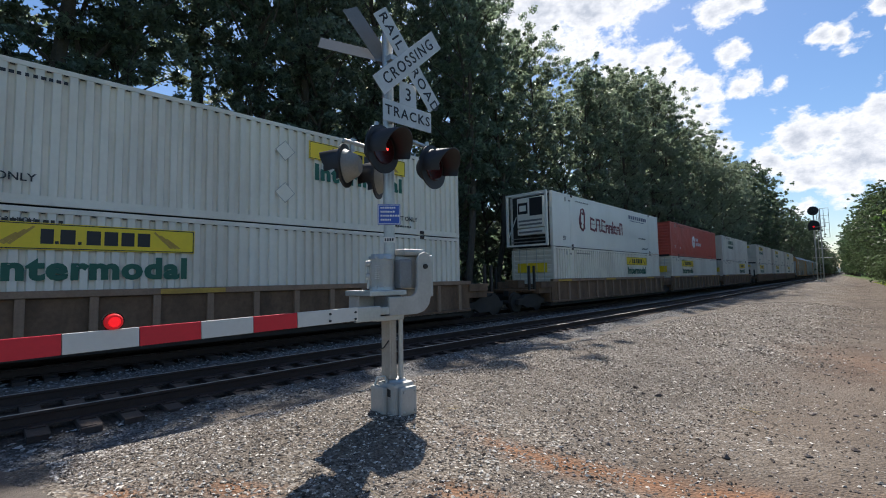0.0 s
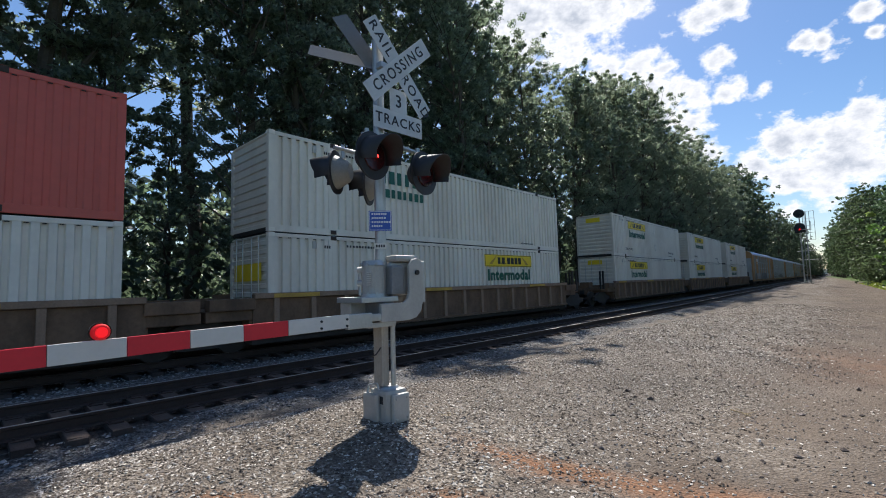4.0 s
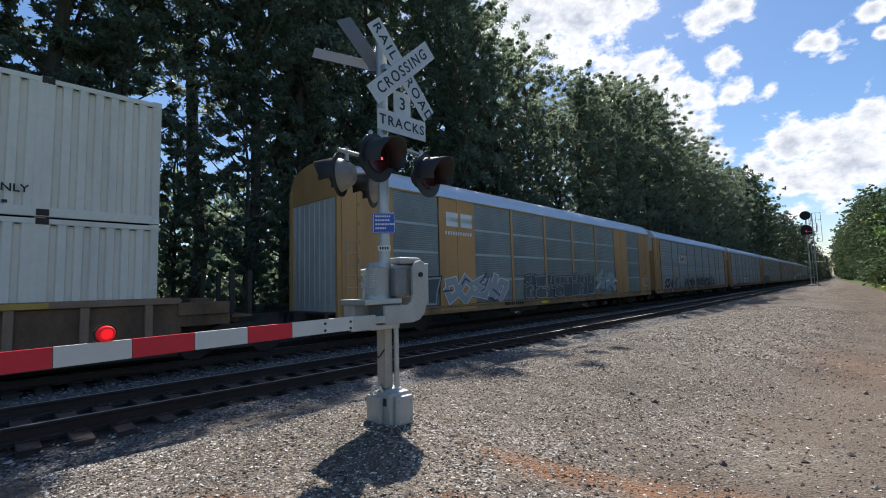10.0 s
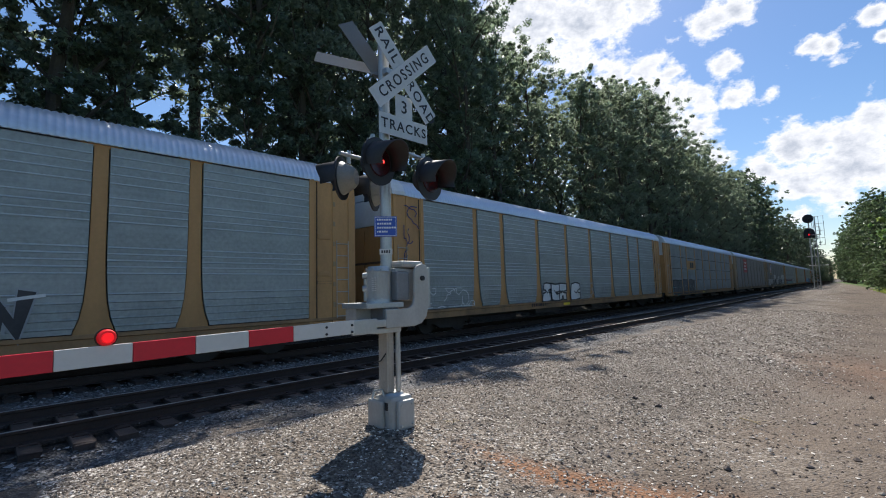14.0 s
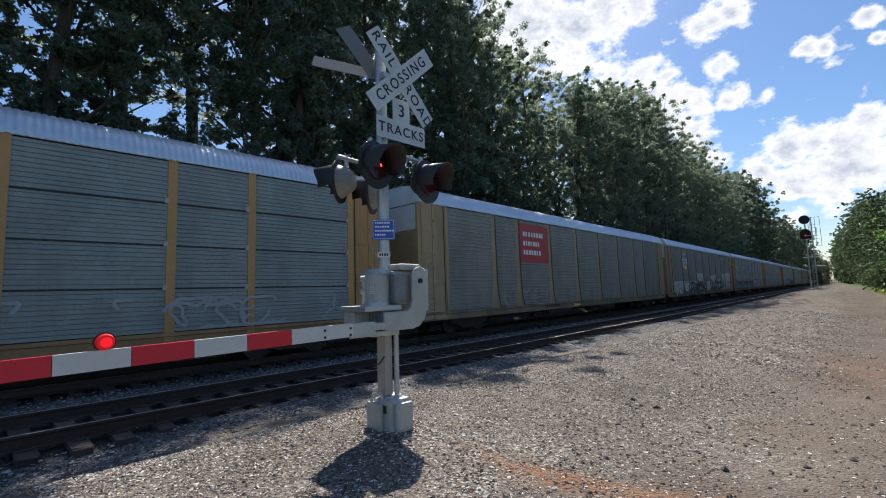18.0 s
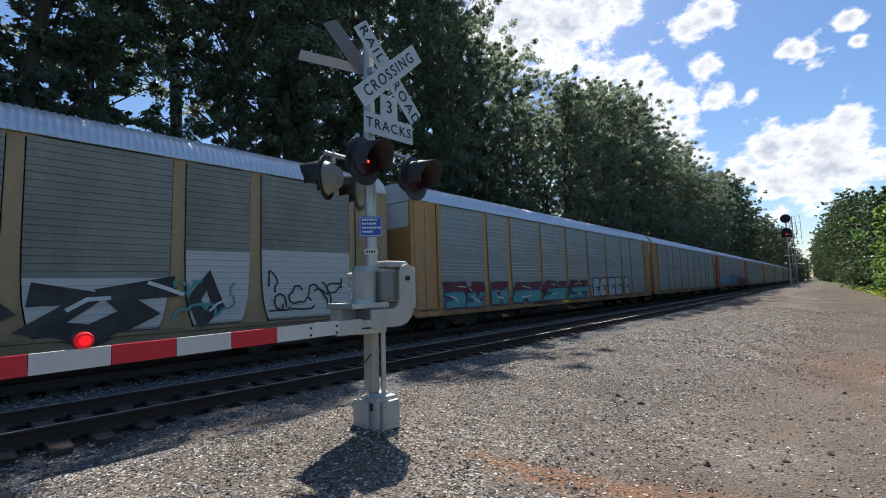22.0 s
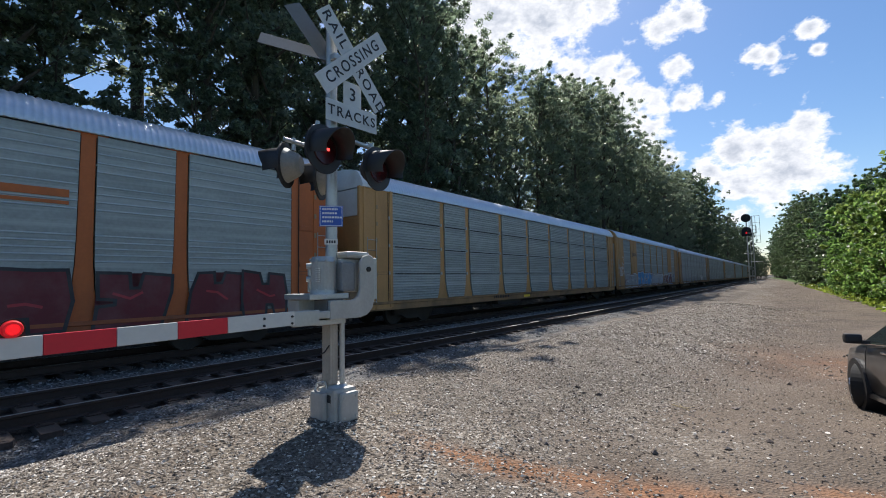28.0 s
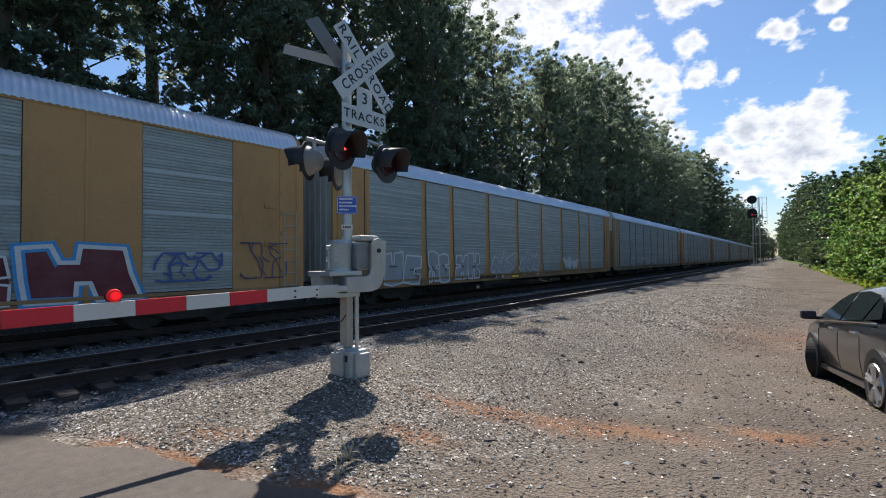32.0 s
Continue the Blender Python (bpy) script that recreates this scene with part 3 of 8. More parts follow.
def rail_mesh(off):
    bm = bmesh.new()
    prev = None
    s = -14.0
    marks = []
    while s < 420:
        marks.append(s)
        s += 2.0 if s < 60 else 8.0
    for s in marks:
        x, y, th = line_at(s, off)
        ring = [bm.verts.new((x + a * math.cos(th), y + a * math.sin(th), z)) for a, z in RAIL_SHAPE]
        if prev:
            for k in range(len(ring)):
                f = bm.faces.new((prev[k], prev[(k + 1) % len(ring)], ring[(k + 1) % len(ring)], ring[k]))
                f.material_index = 1 if k == 7 else 0
        prev = ring
    bmesh.ops.recalc_face_normals(bm, faces=bm.faces[:])
    return bm


def mesh_of(name, bm, material):
    me = bpy.data.meshes.new(name)
    bm.to_mesh(me)
    bm.free()
    me.materials.append(material)
    return me


_r = random.Random(4)
TIES = []
for _k in range(5):
    _bm = bmesh.new()
    box(_bm, (-1.3, -0.115, -0.37), (1.3, 0.115, -0.185), 0.012)
    for _v in _bm.verts:
        _v.co += Vector((_r.uniform(-0.02, 0.02), _r.uniform(-0.008, 0.008), _r.uniform(-0.008, 0.006)))
    TIES.append(mesh_of("tie", _bm, M["tie"]))
PLATE = mesh_of("tie_plate", boxes(((-0.17, -0.09, -0.19), (0.17, 0.09, -0.172)), ((-0.10, 0.05, -0.172), (-0.07, 0.08, -0.145)), ((0.07, -0.08, -0.172), (0.10, -0.05, -0.145))), M["rail"])


def track(off, label, first, last):
    t = thing("track", pose(0, 0, 0), label, "railway track", kind="structure")
    for side in (-0.753, 0.753):
        part("rail", rail_mesh(off + side), (M["rail"], M["rail_top"]), t, "rusty rail with a bright worn head")
    rnd = random.Random(int(off * 10) + 3)
    s = first
    while s < last:
        x, y, th = line_at(s + rnd.uniform(-0.03, 0.03), off)
        tie = part("tie", TIES[rnd.randrange(5)], None, t, m=Matrix.Translation((x + rnd.uniform(-0.04, 0.04), y, rnd.uniform(-0.006, 0.004))) @ Matrix.Rotation(th + rnd.uniform(-0.02, 0.02), 4, "Z"))
        if s < 22:
            for side in (-0.753, 0.753):
                part("tie_plate", PLATE, None, tie, m=pose(side, 0, 0))
        s += 0.51
    return t


near_track = track(0.0, "nearer railway track with rusty rails on dark ties", -4.0, 75.0)
train_track = track(TRAIN_OFF, "railway track under the train on dark ties", -3.0, 45.0)


# ---- loose stones ----
def rock_verts(rnd_state, n):
    base = np.array([(1, 0, 0), (-1, 0, 0), (0, 1, 0), (0, -1, 0), (0, 0, 1), (0, 0, -1)], float)
    v = base[None] * rnd_state.uniform(0.55, 1.1, (n, 6, 1)) + rnd_state.uniform(-0.22, 0.22, (n, 6, 3))
    return v


ROCK_FACES = np.array([(0, 2, 4), (2, 1, 4), (1, 3, 4), (3, 0, 4), (2, 0, 5), (1, 2, 5), (3, 1, 5), (0, 3, 5)])


def scatter(name, xs, ys, sizes, material, label, seed, sink=0.25, zs=None):
    rs = np.random.RandomState(seed)
    n = len(xs)
    v = rock_verts(rs, n)
    v *= sizes[:, None, None] * np.array([1.25, 0.85, 0.55]) * rs.uniform(0.7, 1.25, (n, 1, 3))
    a = rs.uniform(0, math.tau, n)
    c, s = np.cos(a)[:, None], np.sin(a)[:, None]
    x, y = v[:, :, 0] * c - v[:, :, 1] * s, v[:, :, 0] * s + v[:, :, 1] * c
    z = ground_z(xs, ys) if zs is None else zs
    out = np.stack([x + xs[:, None], y + ys[:, None], v[:, :, 2] + (z + sizes * sink)[:, None]], -1).reshape(-1, 3)
    f = (ROCK_FACES[None] + 6 * np.arange(n)[:, None, None]).reshape(-1, 3)
    me = from_arrays(name, out.tolist(), f.tolist())
    me.materials.append(material)
    return tagged(new(name, me), label, "gravel", kind="stuff")


def stone_mat(name, stops):
    m = bpy.data.materials.new(name)
    m.use_nodes = True
    nt = m.node_tree
    b = nt.nodes["Principled BSDF"]
    b.inputs["Roughness"].default_value, b.inputs["Specular IOR Level"].default_value = 0.85, 0.3
    g = nt.nodes.new("ShaderNodeNewGeometry")
    r = nt.nodes.new("ShaderNodeValToRGB")
    while len(r.color_ramp.elements) < len(stops):
        r.color_ramp.elements.new(0.5)
    for e, (p, c) in zip(r.color_ramp.elements, stops):
        e.position, e.color = p, (*c, 1)
    nt.links.new(g.outputs["Random Per Island"], r.inputs[0])
    tc = nt.nodes.new("ShaderNodeTexCoord")
    n = nt.nodes.new("ShaderNodeTexNoise")
    n.inputs["Scale"].default_value = 45
    nt.links.new(tc.outputs["Object"], n.inputs["Vector"])
    mx = nt.nodes.new("ShaderNodeMixRGB")
    mx.blend_type, mx.inputs[0].default_value = "OVERLAY", 0.4
    nt.links.new(r.outputs[0], mx.inputs[1])
    nt.links.new(n.outputs[0], mx.inputs[2])
    nt.links.new(mx.outputs[0], b.inputs["Base Color"])
    return m


M["lot_stone"] = stone_mat("limestone_gravel", ((0.0, (0.04, 0.031, 0.025)), (0.3, (0.15, 0.124, 0.097)), (0.65, (0.32, 0.28, 0.23)), (1.0, (0.74, 0.685, 0.60))))
M["ballast_stone"] = stone_mat("dark_ballast", ((0.0, (0.06, 0.057, 0.053)), (0.5, (0.18, 0.172, 0.162)), (1.0, (0.42, 0.405, 0.38))))
M["dark_stone"] = stone_mat("dark_rock", ((0.0, (0.05, 0.04, 0.035)), (0.6, (0.13, 0.11, 0.10)), (1.0, (0.3, 0.25, 0.22))))
_rs = np.random.RandomState(8)


def density(n, x0, x1, y0, y1, power=1.0):
    return _rs.uniform(x0, x1, n), y0 + (y1 - y0) * _rs.uniform(0, 1, n) ** power


x, y = density(84000, 1.7, 9.6, 0.6, 13, 1.35)
u = lane(x, y)
keep = (u > 1.7) & ~((y < 0.32 + 0.12 * np.clip(x - 1.9, 0, 1.1) + 0.425 * np.maximum(0, x - 3.0)) & (x > 1.6)) & (_rs.uniform(0, 1, len(x)) < 1.0 - 0.84 * smooth(5.8, 7.4, x + 0.05 * (y - 6)))
scatter("gravel", x[keep], y[keep], 0.008 + 0.0135 * _rs.uniform(0, 1, keep.sum()) ** 1.7, M["lot_stone"], "loose pale grey gravel spread over the lot", 31)
x, y = density(16000, 1.7, 8.5, 12, 32, 1.3)
keep = (lane(x, y) > 1.7) & (_rs.uniform(0, 1, len(x)) < 1.0 - 0.9 * smooth(5.5, 7.5, x))
scatter("gravel", x[keep], y[keep], _rs.uniform(0.015, 0.035, keep.sum()), M["lot_stone"], "loose pale grey gravel further along the lot", 32)
s = _rs.uniform(-1.5, 26, 30000) ** 1.0
u = _rs.uniform(-7.4, 2.2, 30000)
near = np.abs(np.abs(u) - 0.753) > 0.09
near &= np.abs(np.abs(u - TRAIN_OFF) - 0.753) > 0.09
near &= (np.abs(u) > 1.05) | (_rs.uniform(0, 1, len(u)) < 0.1)
s, u = s[near], u[near]
x = np.interp(s, _S, _X) + u
y = np.interp(s, _S, _Y)
in_track = (np.abs(u) < 1.3) | (np.abs(u - TRAIN_OFF) < 1.3)
scatter("ballast", x, y, _rs.uniform(0.018, 0.042, len(x)), M["ballast_stone"], "dark crushed stone ballast between the rails", 33, zs=np.where(in_track, -0.25, ground_z(x, y)))
x, y = density(130, 4.5, 10.5, 3.0, 16, 1.3)
scatter("rubble", x, y, _rs.uniform(0.02, 0.055, len(x)), M["dark_stone"], "scattered dark stones and clods on the dirt", 34)
x, y = density(900, 3.2, 9.5, 2.0, 12, 1.2)
scatter("rubble", x, y, _rs.uniform(0.012, 0.026, len(x)), M["dark_stone"], "small dark chips of stone spread among the gravel", 35)
x, y = density(260, 2.6, 8.5, 1.5, 9, 1.1)
scatter("rubble", x, y, _rs.uniform(0.018, 0.034, len(x)), M["lot_stone"], "larger pale chips of crushed stone on the lot", 36, 0.15)


# ---- the train ----
def corrugated(y0, y1, z0, z1, x, pitch, depth, along="y"):
    """A ribbed sheet that faces +x; along: the axis across the ribs."""
    bm = bmesh.new()
    a, b = (y0, y1) if along == "y" else (z0, z1)
    n = max(1, round((b - a) / pitch))
    p = (b - a) / n
    cuts = []
    for k in range(n):
        q = a + k * p
        cuts += [(q, 0), (q + 0.48 * p, 0), (q + 0.58 * p, -depth), (q + 0.9 * p, -depth)]
    cuts.append((b, 0))
    prev = None
    for q, d in cuts:
        if along == "y":
            pair = (bm.verts.new((x + d, q, z0)), bm.verts.new((x + d, q, z1)))
        else:
            pair = (bm.verts.new((x + d, y0, q)), bm.verts.new((x + d, y1, q)))
        if prev:
            bm.faces.new((prev[0], pair[0], pair[1], prev[1]) if along == "y" else (prev[0], prev[1], pair[1], pair[0]))
        prev = pair
    return bm


def sheet_letters(text, height, material, parent, x, y, z, bold=0.0, space=1.0, name="lettering", face=1, squeeze=1.0):
    """Lettering that lies on a side facing +x, centred at y, z."""
    me = letters(text, height, 0.0015, bold, space)
    me.materials.append(material)
    m = Matrix.Translation((x, y, z)) @ Matrix.Rotation(radians(90), 4, "Z") @ Matrix.Rotation(radians(90), 4, "X") @ Matrix.Diagonal((squeeze, 1, 1, 1))
    return part(name, me, None, parent, m=m)


def blob(cy, cz, ry, rz, rnd, n=14, rough=0.18, square=0.6):
    """An uneven rounded outline in the yz plane."""
    pts = []
    for k in range(n):
        a = math.tau * k / n
        c, s = math.cos(a), math.sin(a)
        e = (abs(c) ** 3 + abs(s) ** 3) ** (-1 / 3) * square + (1 - square)
        e *= 1 + rough * (rnd.random() - 0.5) * 2
        pts.append((cy + ry * c * e, cz + rz * s * e))
    return pts


def flat_shapes(shapes, x):
    bm = bmesh.new()
    for k, pts in enumerate(shapes):
        bm.faces.new([bm.verts.new((x + 0.0004 * k, y, z)) for y, z in pts])
    bmesh.ops.triangulate(bm, faces=bm.faces[:])
    return bm


def ribbon(points, width, x, bm=None):
    """One bent strip in the yz plane, mitred at its corners, that rises slightly from x as it runs on."""
    bm = bm or bmesh.new()
    way = []
    for (a, b), (c, d) in zip(points, points[1:]):
        ln = math.hypot(c - a, d - b) or 1e-6
        way.append(((c - a) / ln, (d - b) / ln))
    prev = None
    for k, (a, b) in enumerate(points):
        u, v = way[max(0, k - 1)], way[min(k, len(way) - 1)]
        ny, nz = -(u[1] + v[1]), u[0] + v[0]
        ln = math.hypot(ny, nz)
        if ln < 0.5:
            ny, nz, ln = -u[1], u[0], 1.0
        reach = min(2.0 / max(ln, 0.5), 1.7) * width / 2
        if k == 0 or k == len(points) - 1:
            e = width / 2 * (-1 if k == 0 else 1)
            a, b, reach = a + u[0] * e, b + u[1] * e, width / 2
        ny, nz = ny / ln * reach, nz / ln * reach
        pair = bm.verts.new((x + 0.0006 * k, a + ny, b + nz)), bm.verts.new((x + 0.0006 * k, a - ny, b - nz))
        if prev:
            bm.faces.new((prev[1], pair[1], pair[0], prev[0]))
        prev = pair
    return bm


BENDS = (((0, 0), (0.3, 1), (0.5, 0.3), (1, 0.8)), ((0, 0.9), (0.65, 0.7), (0.2, 0.25), (1, 0)), ((0.1, 0.1), (0.9, 0.4), (0.1, 0.7), (0.9, 1)),
         ((0, 0.5), (0.4, 1), (1, 0.6), (0.6, 0), (0.1, 0.25)), ((0, 1), (0.35, 0.1), (0.6, 0.9), (1, 0.1), (0.75, 0.6)), ((0.9, 1), (0.2, 0.8), (0.8, 0.45), (0.1, 0.1), (1, 0)),
         ((0.05, 0.2), (0.5, 0.95), (0.95, 0.5), (0.5, 0.05), (0.3, 0.5), (0.65, 0.6)))


def spray(parent, x, y0, y1, z0, z1, count, fill, edge, seed, name="painted_shape", core=None):
    """Sprayed angular shapes that lock into one another, each an edge with a fill and a thin cut on it."""
    rnd = random.Random(seed)
    w = (y1 - y0) / count
    h = z1 - z0
    for k in range(count):
        bend = BENDS[rnd.randrange(len(BENDS))]
        lean, rise = rnd.uniform(-0.2, 0.3), rnd.uniform(-0.06, 0.06) * h
        flip, turn = rnd.random() < 0.6, rnd.random() < 0.5
        pts = []
        for a, b in bend:
            a, b = 1 - a if flip else a, 1 - b if turn else b
            pts.append((y0 + (k + 0.06 + 0.88 * a + rnd.uniform(-0.1, 0.1) + lean * (b - 0.5)) * w, z0 + 0.14 * h + rise + (0.72 * b + rnd.uniform(-0.08, 0.08)) * h))
        thick = min(0.34 * w, 0.26 * h)
        xk = x + 0.004 * (k % 2)
        shape = part(name, ribbon(pts, thick * 1.32, xk), edge, parent)
        part("fill", ribbon(pts, thick, xk + 0.009), fill, shape)
        a, b = pts[rnd.randrange(len(pts))]
        part("stroke", ribbon([(a - 0.25 * w, b + rnd.uniform(-0.2, 0.1) * h), (a, b), (a + 0.3 * w, b + rnd.uniform(-0.15, 0.25) * h)], thick * 0.24, xk + 0.018), core or edge, shape)


def letter_outline(rnd, y, z, w, h):
    """A fat leaning block shape with notches cut into its sides."""
    lean = rnd.uniform(-0.12, 0.2)
    pts = []
    corners = ((0, 0), (1, 0), (1, 1), (0, 1))
    notched = [rnd.random() < 0.45 for _ in range(4)]
    if not any(notched):
        notched[rnd.randrange(4)] = True
    for k in range(4):
        (a, b), (c, d) = corners[k], corners[(k + 1) % 4]
        ja, jb = rnd.uniform(-0.07, 0.07), rnd.uniform(-0.05, 0.06)
        pts.append((a + ja, b + jb))
        if notched[k]:
            q, half, deep = rnd.uniform(0.4, 0.6), rnd.uniform(0.06, 0.13), rnd.uniform(0.22, 0.42)
            ny, nz = -(d - b), c - a
            for f, e in ((q - half, 0), (q - half * 0.6, deep), (q + half * 0.6, deep), (q + half, 0)):
                pts.append((a + (c - a) * f + ny * e, b + (d - b) * f + nz * e))
        else:
            f = rnd.uniform(0.35, 0.65)
            bulge = rnd.uniform(-0.02, 0.08)
            pts.append((a + (c - a) * f + (d - b) * bulge, b + (d - b) * f - (c - a) * bulge))
    return [(y + (a + lean * (b - 0.5)) * w, z + b * h) for a, b in pts]


def throw_up(parent, x, y0, y1, z0, z1, count, fill, edge, seed, halo=None, core=None, line=0.07):
    """Fat sprayed shapes side by side, each filled and drawn round with a line, with a shine stroke inside."""
    rnd = random.Random(seed)
    w = (y1 - y0) / count
    for k in range(count):
        pts = letter_outline(rnd, y0 + k * w, z0 + rnd.uniform(0, 0.06), w * 0.98, (z1 - z0) * rnd.uniform(0.86, 1.0))
        xk = x + 0.016 * (k % 2)
        shape = part("painted_shape", flat_shapes([pts], xk), fill, parent)
        closed = pts + pts[:2]
        if halo:
            part("halo", ribbon(closed, line * 2.4, xk - 0.006), halo, shape)
        part("outline", ribbon(closed, line, xk + 0.002), edge, shape)
        cy, cz = sum(p[0] for p in pts) / len(pts), sum(p[1] for p in pts) / len(pts)
        part("stroke", ribbon([(cy - 0.2 * w, cz + rnd.uniform(-0.05, 0.15)), (cy + rnd.uniform(-0.05, 0.1) * w, cz + rnd.uniform(-0.1, 0.1)), (cy + 0.18 * w, cz + rnd.uniform(-0.2, 0.1))], line * 0.8, xk + 0.002), core or edge, shape)


def scribble(parent, x, y0, y1, z0, z1, material, seed, lines=5, thick=0.035, name="sprayed_scrawl"):
    """A thin sprayed line that wanders."""
    rnd = random.Random(seed)
    shapes = []
    for k in range(lines):
        py, pz = rnd.uniform(y0, y1), rnd.uniform(z0, z1)
        a = rnd.uniform(0, math.tau)
        for j in range(9):
            a += rnd.uniform(-1.1, 1.3)
            ny = min(max(py + 0.16 * math.cos(a), y0), y1)
            nz = min(max(pz + 0.16 * math.sin(a), z0), z1)
            d = math.hypot(ny - py, nz - pz)
            if d > 0.02:
                uy, uz = -(nz - pz) / d * thick / 2, (ny - py) / d * thick / 2
                shapes.append([(py + uy, pz + uz), (py - uy, pz - uz), (ny - uy, nz - uz), (ny + uy, nz + uz)])
            py, pz = ny, nz
    return part(name, flat_shapes(shapes, x), material, parent)


def bars(parent, x, y0, y1, z0, z1, material, seed, count=8, name="marking"):
    """Small writing that cannot be read, as short upright bars."""
    rnd = random.Random(seed)
    w = (y1 - y0) / count
    for k in range(count):
        a, b = y0 + k * w, y0 + (k + rnd.uniform(0.5, 0.75)) * w
        part(name, flat_shapes([[(a, z0), (b, z0), (b, z1), (a, z1)]], x), material, parent)


SPRAY = {n: mat("spray_" + n, c, 0.55, vary=0.12, scale=2, dirt=(0.3, 0.3, 0.28), dirt_amount=0.2) for n, c in {
    "black": (0.02, 0.02, 0.025), "white": (0.66, 0.67, 0.66), "teal": (0.08, 0.30, 0.30), "blue": (0.05, 0.30, 0.62), "navy": (0.05, 0.10, 0.30),
    "maroon": (0.13, 0.012, 0.02), "red": (0.40, 0.03, 0.04), "grey": (0.32, 0.34, 0.35), "ink": (0.05, 0.04, 0.12), "slate": (0.075, 0.09, 0.10), "pale": (0.42, 0.46, 0.48)}.items()}

CW, CL, CH = 1.295, 16.15, 2.89      # half width, length and height of a container


def container_shell(material, ribbed):
    """The meshes that all containers of one look share."""
    shell = {}
    hw, hl = CW, CL / 2
    if ribbed:
        shell["side_wall"] = corrugated(-hl + 0.16, hl - 0.16, 0.19, CH - 0.13, hw - 0.006, 0.27, 0.022 if ribbed == "shallow" else 0.065)
    else:
        shell["side_wall"] = boxes(((hw - 0.05, -hl + 0.14, 0.19), (hw - 0.012, hl - 0.14, CH - 0.1)), bevel=0.006)
    shell["roof"] = boxes(((-hw + 0.02, -hl + 0.05, CH - 0.07), (hw - 0.02, hl - 0.05, CH - 0.025)), bevel=0.01)
    shell["floor_frame"] = boxes(((-hw + 0.03, -hl + 0.05, 0.02), (hw - 0.03, hl - 0.05, 0.18)))
    shell["top_rail"] = boxes(((hw - 0.07, -hl + 0.14, CH - 0.13), (hw, hl - 0.14, CH - 0.02)), bevel=0.012)
    shell["bottom_rail"] = boxes(((hw - 0.08, -hl + 0.14, 0.0), (hw, hl - 0.14, 0.19)), bevel=0.012)
    shell["corner_post"] = boxes(((hw - 0.15, -hl, 0.11), (hw, -hl + 0.16, CH - 0.11)), bevel=0.012)
    shell["lifting_post"] = boxes(((hw - 0.03, -0.14, 0.1), (hw + 0.003, 0.14, CH - 0.05)), ((hw - 0.02, -0.02, 0.19), (hw + 0.012, 0.02, CH - 0.12)), bevel=0.005)
    # shade below the top rail at each rib, drawn as small dark boxes
    if ribbed:
        shades = round((2 * hl - 0.32) / 0.27)
        pitch = (2 * hl - 0.32) / shades
        shell["rib_shades"] = boxes(*[((hw - 0.03, -hl + 0.16 + (k + 0.6) * pitch, CH - 0.152), (hw - 0.002, -hl + 0.16 + (k + 0.88) * pitch, CH - 0.132)) for k in range(shades)])
    shell["corner_casting"] = boxes(((-0.09, -0.09, 0), (0.09, 0.09, 0.118)), bevel=0.012)
    shell["end_wall"] = corrugated(-hw + 0.1, hw - 0.1, 0.12, CH - 0.1, hl - 0.01, 0.24, 0.05, along="z")
    bmesh.ops.rotate(shell["end_wall"], verts=shell["end_wall"].verts[:], cent=(0, 0, 0), matrix=Matrix.Rotation(radians(-90), 3, "Z"))
    out = {}
    for name, bm in shell.items():
        me = bpy.data.meshes.new(name)
        bm.to_mesh(me)
        bm.free()
        me.materials.append(M["gap_dark"] if name in ("floor_frame", "rib_shades") else material)
        out[name] = me
    return out


LIFT_CASTING = bpy.data.meshes.new("lifting_casting")
_bm = boxes(((-0.06, -0.1, 0), (0.022, 0.1, 0.13)), bevel=0.012)
_bm.to_mesh(LIFT_CASTING)
_bm.free()
LIFT_CASTING.materials.append(M["casting"])
FLIP = Matrix.Rotation(radians(180), 4, "Z")
SHELLS = {}


